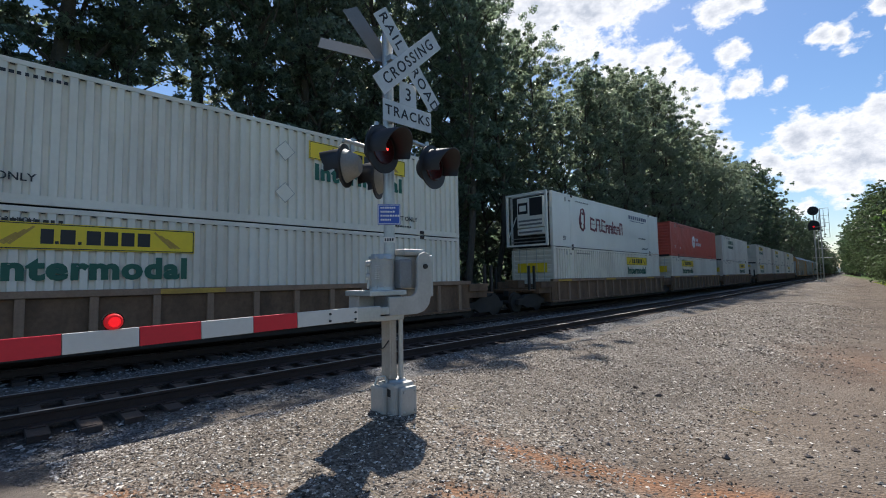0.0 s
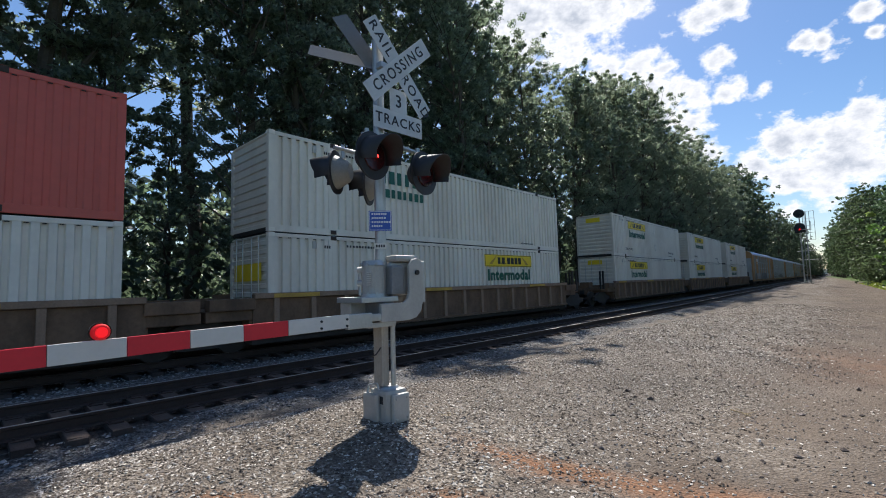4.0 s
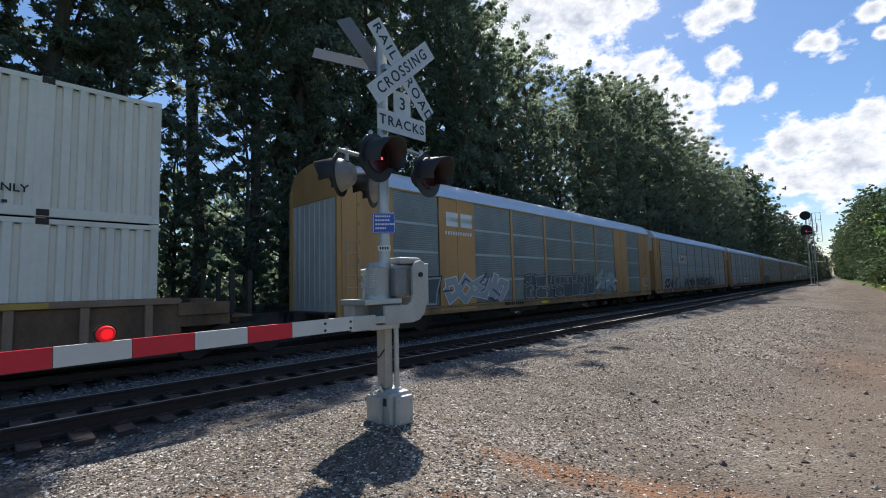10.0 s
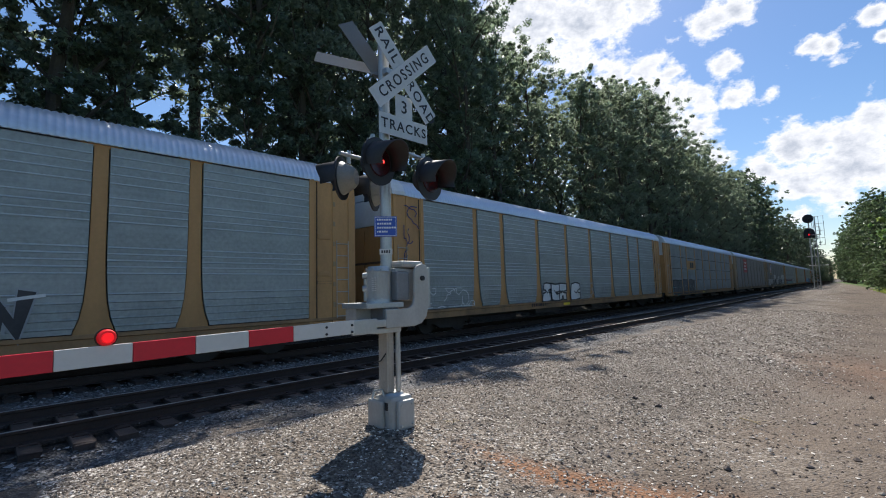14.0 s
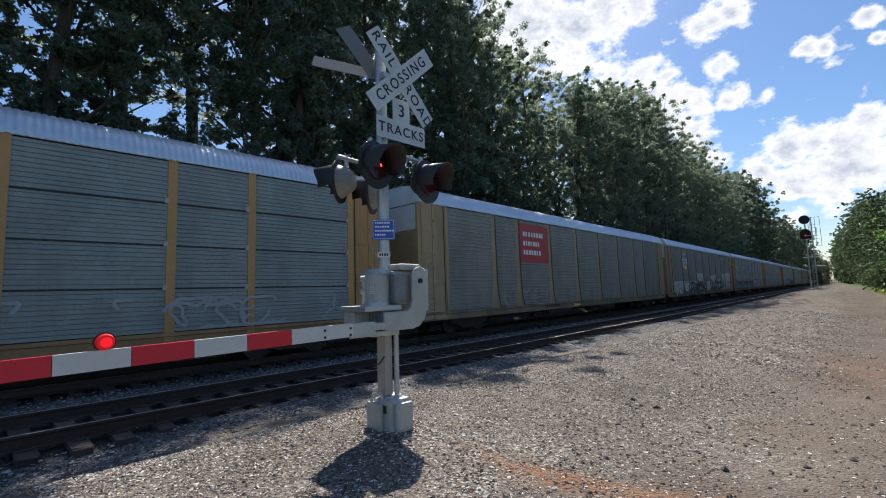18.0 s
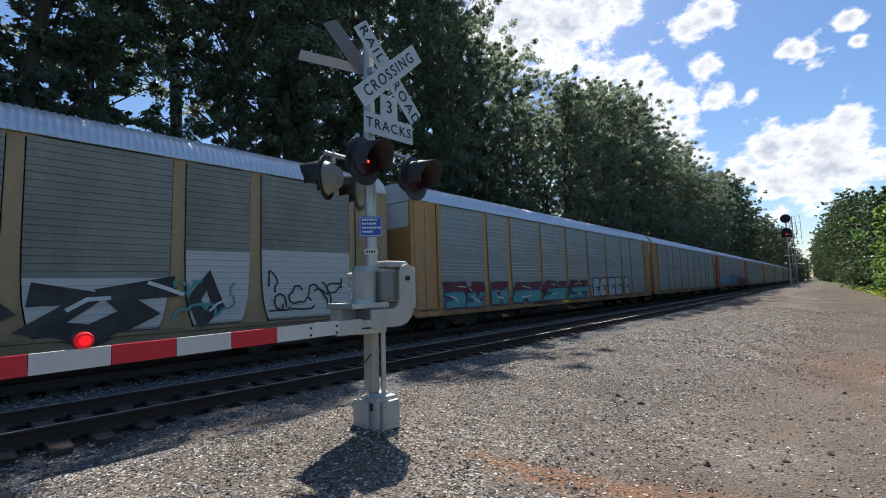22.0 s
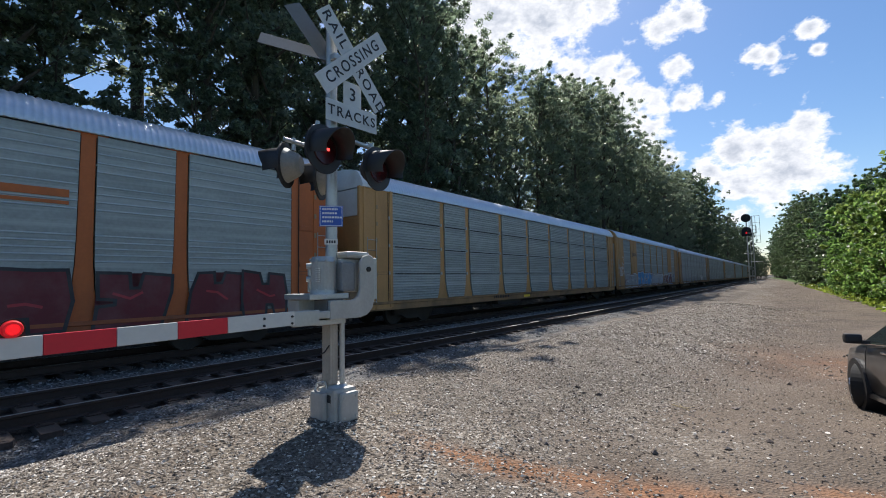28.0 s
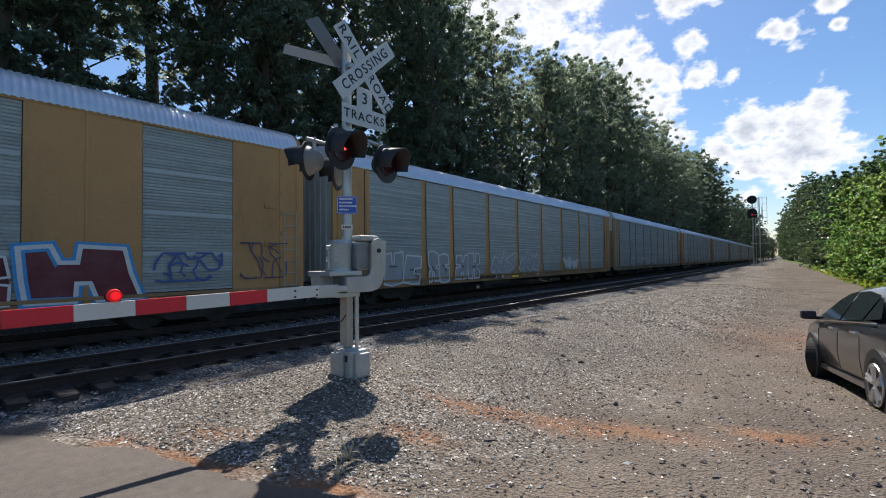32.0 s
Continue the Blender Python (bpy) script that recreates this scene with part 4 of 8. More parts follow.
def container(s_left, z, material, label, group, ribbed=True, doors=False):
    """A 53-foot container whose low end lies at s_left on the train."""
    key = (material.name, ribbed)
    if key not in SHELLS:
        SHELLS[key] = container_shell(material, ribbed)
    sh = SHELLS[key]
    c = thing("shipping_container", pose(0, 0, z), label, "container", group)
    ROLLING.append((c, s_left + CL / 2))
    for name in ("roof", "floor_frame"):
        part(name, sh[name], None, c)
    if ribbed:
        tagged(part("rail_slot", sh["rib_shades"], None, c), kind="stuff")
    for name in ("side_wall", "top_rail", "bottom_rail"):
        part(name, sh[name], None, c)
        part(name, sh[name], None, c, m=FLIP)
    mirror = Matrix.Diagonal((-1, 1, 1, 1))
    for k, m in enumerate((Matrix(), FLIP, Matrix.Translation((-2 * CW + 0.15, 0, 0)), FLIP @ Matrix.Translation((-2 * CW + 0.15, 0, 0)))):
        post = part("corner_post", sh["corner_post"], None, c, m=m)
    for y in (-6.03, 6.03):
        part("lifting_post", sh["lifting_post"], None, c, m=pose(0, y, 0))
        part("lifting_post", sh["lifting_post"], None, c, m=pose(0, y, 0, 0, 0, 180))
    for y in (-CL / 2 + 0.09, -6.03, 6.03, CL / 2 - 0.09):
        for zz in (0.0, CH - 0.118):
            part("corner_casting", sh["corner_casting"], None, c, m=pose(CW - 0.084, y, zz))
    for y in (-6.03, 6.03):
        for zz in (0.02, CH - 0.14):
            part("lifting_casting", LIFT_CASTING, None, c, "dark rusty lifting casting", m=pose(CW, y + 0.03, zz))
    part("end_wall", sh["end_wall"], None, c)
    part("end_wall", sh["end_wall"], None, c, m=FLIP)
    # vents and small stencils
    part("vent", boxes(((CW - 0.01, -CL / 2 + 1.35, CH - 0.42), (CW + 0.02, -CL / 2 + 1.47, CH - 0.2)), bevel=0.005), M["grey_paint"], c)
    bars(c, CW + 0.006, -CL / 2 + 2.55, -CL / 2 + 4.2, CH - 0.34, CH - 0.27, M["black_letter"], int(s_left * 7 + z), 14)
    bars(c, CW + 0.006, -CL / 2 + 1.75, -CL / 2 + 1.98, CH - 0.4, CH - 0.31, M["black_letter"], int(s_left * 5 + z), 3)
    bars(c, CW + 0.006, CL / 2 - 3.6, CL / 2 - 2.5, 0.22, 0.28, M["black_letter"], int(s_left * 3 + z), 10)
    return c


YELLOW_LABEL = boxes(((0, -1.86, -0.27), (0.012, 1.86, 0.27)), bevel=0.004)
YELLOW_MESH = bpy.data.meshes.new("yellow_panel")
YELLOW_LABEL.to_mesh(YELLOW_MESH)
YELLOW_LABEL.free()
YELLOW_MESH.materials.append(M["yellow_sheet"])


def livery(c, y, dim=False):
    """The yellow panel with a dark emblem, a row of plain shapes, and the word below it."""
    p = part("yellow_panel", YELLOW_MESH, None, c, "yellow panel with black frame", m=pose(CW + 0.006, y, 2.29))
    x = 0.0135
    e = 0.02
    frame_shapes = [[(-1.84, z), (1.84, z), (1.84, z + e), (-1.84, z + e)] for z in (-0.255, 0.235)] + [[(q, -0.235), (q + e, -0.235), (q + e, 0.235), (q, 0.235)] for q in (-1.84, 1.82)]
    part("frame", flat_shapes(frame_shapes, x), M["black_letter"], p)
    word = [[(q, -0.15), (q + w, -0.15), (q + w, 0.15), (q, 0.15)] for q, w in ((-0.92, 0.2), (-0.62, 0.24), (-0.2, 0.24), (0.1, 0.24), (0.4, 0.24), (0.7, 0.24))]
    word += [[(q, -0.15), (q + 0.06, -0.15), (q + 0.06, -0.09), (q, -0.09)] for q in (-0.7, -0.34)]
    for shape in word:
        part("emblem_bar", flat_shapes([shape], x + 0.001), M["black_letter"], p)
    for side in (-1, 1):
        for shape in [[(side * 1.3 + side * (-0.3 + 0.12 * k), 0.18 - 0.07 * k), (side * 1.3 + side * (-0.26 + 0.12 * k), 0.2 - 0.07 * k), (side * 1.3 + side * (0.1 + 0.08 * k), -0.16), (side * 1.3 + side * (0.05 + 0.08 * k), -0.18)] for k in range(3)]:
            part("scroll", flat_shapes([shape], x + 0.001), M["well_yellow"], p)
    sheet_letters("Intermodal", 0.47, M["green_letter"], c, CW + 0.006, y + 0.02, 1.63, bold=0.03, squeeze=1.08, space=1.1)


def stencil(c, text, y, z, h=0.16):
    sheet_letters(text, h, M["black_letter"], c, CW + 0.006, y, z, bold=0.003)


GC = "containers stacked two high on the train"


def stack(s, upper_side=0, lower_side=0, sign=True):
    low = container(s, 0.34, M["white_paint"], "white ribbed steel container with yellow panel, lower of a stack", GC)
    livery(low, (-CL / 2 + 4.74) if lower_side == 0 else CL / 2 - 4.66)
    for x in (-0.75, -0.3, 0.3, 0.75):
        part("lock_rod", tubes(((x, -CL / 2 - 0.03, 0.1), (x, -CL / 2 - 0.03, CH - 0.08), 0.018), n=8), M["galv"], low)
    if sign:
        part("end_panel", boxes(((-0.9, -CL / 2 - 0.022, 1.55), (0.9, -CL / 2 - 0.014, 2.05))), M["yellow_sheet"], low, "yellow panel on the doors")
    return low


def white_pair(s, upper=0, lower=0):
    low = stack(s, upper, lower, False)
    top = container(s, 3.25, M["white_paint"], "white ribbed steel container with yellow panel, upper of a stack", GC)
    livery(top, (-CL / 2 + 4.74) if upper == 0 else CL / 2 - 4.66)
    stencil(top, "TOP LIFT ONLY", -CL / 2 + 2.95, 0.52)
    stencil(top, "TOP LIFT ONLY", CL / 2 - 3.0, 0.52)
    stencil(low, "STACK LIMIT 3 HIGH", -CL / 2 + 3.1, CH - 0.3, 0.1)
    for k in (0, 1):
        diamond = [[(8.9 - CL / 2, 0.6 + k * 1.2), (9.2 - CL / 2, 0.9 + k * 1.2), (8.9 - CL / 2, 1.2 + k * 1.2), (8.6 - CL / 2, 0.9 + k * 1.2)]]
        inner = [[(8.9 - CL / 2, 0.63 + k * 1.2), (9.17 - CL / 2, 0.9 + k * 1.2), (8.9 - CL / 2, 1.17 + k * 1.2), (8.63 - CL / 2, 0.9 + k * 1.2)]]
        d = part("placard_holder", flat_shapes(diamond, CW + 0.006), M["grey_paint"], top)
        part("placard", flat_shapes(inner, CW + 0.0085), M["white_paint"], d)
    for one in (low, top):
        p = part("end_panel", boxes(((-0.55, -CL / 2 - 0.022, 2.35), (0.45, -CL / 2 - 0.014, 2.65))), M["yellow_sheet"], one, "small yellow panel on the end")
    return low, top


white_pair(-3.03, 1, 0)
# a refrigerated container rides on a ribbed one
stack(20.43, lower_side=1)
reefer = container(20.43, 3.25, M["smooth_white"], "smooth white refrigerated container with dark red lettering shapes", GC, ribbed=False)
DARKRED = mat("dark_red_lettering", (0.16, 0.02, 0.03), 0.5)
NAVY = mat("navy_lettering", (0.02, 0.03, 0.12), 0.5)
_rnd = random.Random(12)
_y = -CL / 2 + 4.35
for _k, _w in enumerate((0.62, 0.14, 0.64, 0.14, 0.62, 0.5, 0.48, 0.22, 0.46, 0.5, 0.5)):
    if _k in (1, 3):
        part("letter_shape", ribbon([(_y + 0.02, 1.12), (_y + 0.08, 1.2)], 0.11, CW + 0.004), DARKRED, reefer)
    else:
        _h = 0.72 if _k in (0, 2, 4, 7, 10) else 0.46
        _a, _b = _y + 0.05, _y + _w - 0.11
        part("letter_shape", ribbon([(_b, 1.1 + _h * 0.86), (_a + 0.03, 1.08 + _h), (_a, 1.16), (_b, 1.1)] if _k in (0, 4, 8) else [(_a, 1.1), (_a + 0.02, 1.06 + _h), (_b, 1.1 + _h * 0.9), (_b, 1.12)], 0.13, CW + 0.004), DARKRED, reefer)
        part("letter_stroke", ribbon([(_a - 0.05, 1.1 + _h * 0.5), (_b + 0.08, 1.12 + _h * 0.5)], 0.05, CW + 0.0075), DARKRED, reefer)
    _y += _w
for _q in ((0, 0.3, 0.36, 0.62), (0, -0.1, 0.34, 0.3), (0, 0.75, 0.2, 0.16)):
    part("crest_shape", flat_shapes([blob(-CL / 2 + 3.35, 1.35 + _q[1], _q[2], _q[3], _rnd, 14, 0.3, 0.7)], CW + 0.004), DARKRED, reefer)
    part("crest_shape", flat_shapes([blob(-CL / 2 + 3.35, 1.35 + _q[1], _q[2] * 0.45, _q[3] * 0.5, _rnd, 9, 0.3, 0.5)], CW + 0.006), M["smooth_white"], reefer)
bars(reefer, CW + 0.004, -CL / 2 + 10.3, -CL / 2 + 13.7, 2.28, 2.52, NAVY, 4, 9)
bars(reefer, CW + 0.004, -CL / 2 + 10.5, -CL / 2 + 13.2, 2.12, 2.18, NAVY, 5, 24)
bars(reefer, CW + 0.004, -CL / 2 + 11.9, -CL / 2 + 13.4, 0.95, 1.05, M["black_letter"], 6, 13)
stencil(reefer, "TOP LIFT ONLY", CL / 2 - 3.0, 0.3, 0.12)
stencil(reefer, "53'", -CL / 2 + 1.2, 0.45, 0.22)
# its cooling machine sits in an open frame at the end
# flat dark plate painted for the shade inside the open frame
part("recess", boxes(((-1.12, -CL / 2 - 0.035, 0.12), (1.12, -CL / 2 - 0.018, CH - 0.14))), M["gap_dark"], reefer, "dark plate for the shade behind the machine")
unit = part("cooling_unit", boxes(((-0.6, -CL / 2 - 0.42, 1.0), (1.02, -CL / 2 - 0.04, 2.62)), bevel=0.07), M["smooth_white"], reefer, "white cooling machine")
part("lower_case", boxes(((-0.6, -CL / 2 - 0.40, 0.62), (1.02, -CL / 2 - 0.04, 0.97)), bevel=0.04), M["smooth_white"], unit)
part("fan_grille", boxes(((0.2, -CL / 2 - 0.435, 1.62), (0.96, -CL / 2 - 0.422, 2.56)), bevel=0.005), M["black"], unit)
part("control_panel", boxes(((-0.52, -CL / 2 - 0.43, 1.75), (0.08, -CL / 2 - 0.422, 2.35))), M["black"], unit)
part("badge", boxes(((-0.42, -CL / 2 - 0.437, 1.9), (-0.02, -CL / 2 - 0.432, 2.2))), M["smooth_white"], unit)
for _z in (0.72, 1.12, 1.32):
    part("louvre", boxes(((-0.5, -CL / 2 - 0.432, _z), (0.92, -CL / 2 - 0.422, _z + 0.1))), M["grey_dark"], unit)
for _z in (0.28, 0.46):
    part("pipe", tubes(((-1.1, -CL / 2 - 0.2, _z), (1.1, -CL / 2 - 0.2, _z), 0.03), n=8), M["galv"], unit)
for _x in (-1.2, 1.2):
    part("frame_post", boxes(((_x - 0.06, -CL / 2 - 0.5, 0.02), (_x + 0.06, -CL / 2 - 0.38, CH - 0.02)), bevel=0.01), M["smooth_white"], reefer)
    part("frame_brace", tubes(((_x, -CL / 2 - 0.44, 0.4), (_x * 0.75, -CL / 2 - 0.02, 1.7), 0.03)), M["smooth_white"], reefer)
for _z in (0.07, CH - 0.08):
    part("frame_rail", boxes(((-1.14, -CL / 2 - 0.49, _z - 0.05), (1.14, -CL / 2 - 0.39, _z + 0.05)), bevel=0.01), M["smooth_white"], reefer)

stack(39.9)
red = container(39.9, 3.25, M["red_paint"], "red ribbed steel container with a white six-sided emblem", GC, ribbed="shallow")
_hex = [(math.cos(math.tau * k / 6 + math.pi / 6), math.sin(math.tau * k / 6 + math.pi / 6)) for k in range(6)]
em = part("emblem", flat_shapes([[(-CL / 2 + 7.15 + 0.62 * a, 1.45 + 0.62 * b) for a, b in _hex]], CW + 0.006), M["white_letter"], red, "white six-sided emblem")
for q in (-0.3, 0.14):
    part("emblem_bar", flat_shapes([[(-CL / 2 + 7.15 + q, 1.2), (-CL / 2 + 7.27 + q, 1.2), (-CL / 2 + 7.27 + q, 1.75), (-CL / 2 + 7.15 + q, 1.75)]], CW + 0.008), M["red_paint"], em)
part("emblem_bar", flat_shapes([[(-CL / 2 + 6.95, 1.42), (-CL / 2 + 7.33, 1.42), (-CL / 2 + 7.33, 1.52), (-CL / 2 + 6.95, 1.52)]], CW + 0.0085), M["red_paint"], em)
bars(red, CW + 0.006, -CL / 2 + 7.95, -CL / 2 + 8.85, 1.55, 1.85, M["white_letter"], 21, 3)
bars(red, CW + 0.006, -CL / 2 + 7.95, -CL / 2 + 9.9, 1.1, 1.42, M["white_letter"], 22, 9)
sheet_letters("53'", 0.24, M["white_letter"], red, CW + 0.006, -CL / 2 + 1.2, 0.75)
bars(red, CW + 0.006, -CL / 2 + 2.6, -CL / 2 + 2.85, 0.65, 0.78, M["white_letter"], 23, 3)
low3 = stack(59.4, lower_side=1)
top3 = container(59.4, 3.25, M["white_paint"], "white ribbed steel container with dark green lettering, upper of a stack", GC)
bars(top3, CW + 0.006, -CL / 2 + 3.25, -CL / 2 + 6.2, 1.95, 2.4, M["green_letter"], 31, 8)
bars(top3, CW + 0.006, -CL / 2 + 3.35, -CL / 2 + 6.1, 1.45, 1.75, M["green_letter"], 32, 10)
for _s in (83.28, 102.73, 122.25):
    white_pair(_s)


# ---- well cars under the containers ----
def make_mesh(name, bm, material):  # one mesh that many parts share
    me = bpy.data.meshes.new(name)
    bm.to_mesh(me)
    bm.free()
    me.materials.append(material)
    return me


WL = CL / 2 + 0.45
_side = bmesh.new()
extrude_profile(_side, [(1.33, 0.36), (1.44, 0.36), (1.44, 0.44), (1.37, 0.46), (1.37, 1.38), (1.47, 1.40), (1.47, 1.52), (1.31, 1.52), (1.31, 0.44)], 1, -WL, WL)
WELL = {
    "side_sill": make_mesh("side_sill", _side, M["well_brown"]),
    "stiffener": make_mesh("stiffener", boxes(((1.365, -0.075, 0.43), (1.455, 0.075, 1.40)), bevel=0.008), M["well_post"]),
    "top_sill": make_mesh("top_sill", boxes(((1.315, -WL + 0.02, 1.524), (1.478, WL - 0.02, 1.545)), ((1.4705, -WL + 0.02, 1.41), (1.479, WL - 0.02, 1.524)), bevel=0.003), M["well_post"]),
    "well_floor": make_mesh("well_floor", boxes(((-1.32, -WL, 0.2), (1.32, WL, 0.335))), M["truck"]),
    "end_platform": make_mesh("end_platform", boxes(((-1.35, WL - 0.05, 0.85), (1.35, WL + 1.15, 1.12)), ((-0.35, WL + 0.9, 0.7), (0.35, WL + 1.75, 1.0)), ((1.1, WL - 0.05, 1.12), (1.45, WL + 1.1, 1.42)), ((-1.45, WL - 0.05, 1.12), (-1.1, WL + 1.1, 1.42)), bevel=0.02), M["well_brown"]),
    "bulkhead": make_mesh("bulkhead", boxes(((-1.3, WL - 0.02, 0.4), (1.3, WL + 0.06, 1.3))), M["well_brown"]),
    "yellow_edge": make_mesh("yellow_edge", boxes(((1.4795, -0.7, 1.412), (1.488, 0.7, 1.52))), M["well_yellow"]),
    "grab_post": make_mesh("grab_post", boxes(((-0.05, -0.06, 0), (0.05, 0.06, 1.15)), bevel=0.01), M["truck"]),
}


def wheel_set():
    bm = bmesh.new()
    for side in (-1, 1):
        tube(bm, (side * 0.69, 0, 0.46), (side * 0.81, 0, 0.46), 0.46, 0.46, 24)
        tube(bm, (side * 0.66, 0, 0.46), (side * 0.69, 0, 0.46), 0.485, 0.485, 24)
    tube(bm, (-0.95, 0, 0.46), (0.95, 0, 0.46), 0.085, 0.085, 10)
    return bm


WHEELS = make_mesh("wheel_set", wheel_set(), M["truck"])
TRUCK_FRAME = bmesh.new()
for _side_x in (-1.0, 1.0):
    extrude_profile(TRUCK_FRAME, [(-1.15, 0.36), (-1.15, 0.6), (-0.75, 0.66), (-0.4, 0.84), (0.4, 0.84), (0.75, 0.66), (1.15, 0.6), (1.15, 0.36), (0.75, 0.36), (0.45, 0.2), (-0.45, 0.2), (-0.75, 0.36)], 0, _side_x - 0.09, _side_x + 0.09)
box(TRUCK_FRAME, (-1.0, -0.2, 0.5), (1.0, 0.2, 0.82))
TRUCK_MESH = make_mesh("truck_frame", TRUCK_FRAME, M["truck"])


def truck(parent, y):
    f = part("truck", TRUCK_MESH, None, parent, "black cast steel wheel truck", m=pose(0, y, 0))
    for q in (-0.89, 0.89):
        part("wheel_set", WHEELS, None, f, m=pose(0, q, 0))


def well_car(s, trucks):
    w = thing("well_car", pose(0, 0, 0), "brown rusty steel well car with yellow edge strips", "rail car", "well cars of the train")
    ROLLING.append((w, s + CL / 2))
    part("side_sill", WELL["side_sill"], None, w)
    part("side_sill", WELL["side_sill"], None, w, m=FLIP)
    part("top_sill", WELL["top_sill"], None, w, "faded brown top edge")
    part("well_floor", WELL["well_floor"], None, w)
    for k in range(15):
        part("stiffener", WELL["stiffener"], None, w, m=pose(0, -7.9 + k * 15.8 / 14, 0))
    for m in (Matrix(), FLIP):
        part("end_platform", WELL["end_platform"], None, w, m=m)
        part("bulkhead", WELL["bulkhead"], None, w, m=m)
    for y in (-7.3, -1.5, 5.5):
        part("yellow_edge", WELL["yellow_edge"], None, w, m=pose(0, y, 0))
    for y in trucks:
        truck(w, y)
    return w


HALF = CL / 2 + 1.66
for _s, _tr in ((-3.03, (-HALF, HALF + 0.2)), (20.43, (-HALF - 0.2, HALF)), (39.9, (HALF,)), (59.4, (HALF + 0.2,)), (83.28, (-HALF - 0.2, HALF)), (102.73, (HALF,)), (122.25, (HALF + 0.2,))):
    _w = well_car(_s, _tr)
    if len(_tr) == 2 or _s in (59.4, 122.25):
        _e = -1 if _s in (20.43, 83.28) else 1
        part("coupler", boxes(((-0.14, _e * (CL / 2 + 1.9) - 0.5, 0.72), (0.14, _e * (CL / 2 + 1.9) + 1.05 * _e + 0.5, 1.0)), bevel=0.02), M["truck"], _w)
        for _q in (-1.15, 1.15):
            for _d in (1.7, 2.15):
                part("grab_post", WELL["grab_post"], None, _w, m=pose(_q, _e * (CL / 2 + _d), 1.05))
        part("crossover_step", boxes(((-1.2, _e * (CL / 2 + 1.95) - 0.25, 1.0), (1.2, _e * (CL / 2 + 1.95) + 0.25, 1.06))), M["well_brown"], _w)
        part("brake_housing", boxes(((-0.5, _e * (CL / 2 + 1.3) - 0.3, 1.12), (0.15, _e * (CL / 2 + 1.3) + 0.3, 1.5)), bevel=0.03), M["well_brown"], _w)


# ---- enclosed car-carrying rail cars ----
AL, AW = 27.0, 1.5
POSTS = (1.4, 4.45, 6.3, 9.2, 12.1, 14.95, 17.85, 20.7, 22.55, 25.6)
EAVE, PANEL_Z0, SILL_Z0 = 4.97, 0.95, 0.62
ROOF_ARC = [(AW + 0.03, EAVE - 0.04), (AW + 0.03, EAVE + 0.08), (1.42, 5.28), (1.22, 5.5), (0.9, 5.63), (0.45, 5.71), (0.0, 5.74)]
ROOF_ARC = ROOF_ARC + [(-x, z) for x, z in ROOF_ARC[-2::-1]]


def roof_mesh(name, lift=0.0):
    verts, faces = [], []
    n = len(ROOF_ARC)
    ys, k = [], 0
    y = -AL / 2 + 0.15
    while y < AL / 2 - 0.15:
        ys += [(y, 0.0), (y + 0.045, 0.034), (y + 0.095, 0.034)]
        y += 0.138
    ys.append((AL / 2 - 0.15, 0.0))
    for y, up in ys:
        for x, z in ROOF_ARC:
            verts.append((x * (1 + up * 0.4 / AW), y, z + lift + up * 0.7))
    for a in range(len(ys) - 1):
        for b in range(n - 1):
            faces.append((a * n + b, a * n + b + 1, (a + 1) * n + b + 1, (a + 1) * n + b))
    me = from_arrays(name, verts, faces)
    me.polygons.foreach_set("use_smooth", np.ones(len(faces), dtype=bool))
    me.materials.append(M["roof"])
    return me


def hood_mesh(lift=0.0):
    """The plain end piece of the roof."""
    bm = bmesh.new()
    for y0, y1, k in ((-AL / 2 - 0.02, -AL / 2 + 0.55, 1.015),):
        lo = [bm.verts.new((x * k, y0 + 0.16 * (1 - abs(x) / AW), z + lift + 0.012)) for x, z in ROOF_ARC]
        hi = [bm.verts.new((x * k, y1, z + lift + 0.03)) for x, z in ROOF_ARC]
        for a, b, c, d in zip(lo, lo[1:], hi[1:], hi):
            bm.faces.new((a, b, c, d))
        bm.faces.new(lo[::-1])
    return make_mesh("roof_hood", bm, M["roof_white"])


M["roof_white"] = mat("white_roof_end", (0.7, 0.7, 0.69), 0.5, vary=0.06, scale=2, dirt=(0.35, 0.3, 0.24), dirt_amount=0.35, dirt_scale=1.5)
ROOFS = {0.0: roof_mesh("roof"), 0.1: roof_mesh("roof", 0.1)}
HOODS = {0.0: hood_mesh(), 0.1: hood_mesh(0.1)}
PANELS, RACK = {}, {}


def panel_mesh(width, material, z0=PANEL_Z0, z1=EAVE):
    key = (round(width, 3), material.name, z0, round(z1, 3))
    if key not in PANELS:
        bm = corrugated(-width / 2, width / 2, z0, z1, AW - 0.03, 0.078, 0.013, along="z")
        PANELS[key] = make_mesh("side_panel", bm, material)
        PANELS[key, "joint"] = make_mesh("sheet_joint", boxes(((AW - 0.04, -width / 2 + 0.01, -0.045), (AW - 0.026, width / 2 - 0.01, 0.045)), bevel=0.004), M["joint_and_lit_rib"])
    return PANELS[key], PANELS[key, "joint"]


FOOT = ((0.72, 0.36), (0.98, 0.34), (1.25, 0.25), (1.6, 0.19), (2.1, 0.155), (2.7, 0.14), (4.9, 0.13))


def post_half(z):
    """Half the width of a flared post at height z."""
    for (a, u), (b, v) in zip(FOOT, FOOT[1:]):
        if z <= b:
            return u + (v - u) * max(0.0, z - a) / (b - a)
    return FOOT[-1][1]


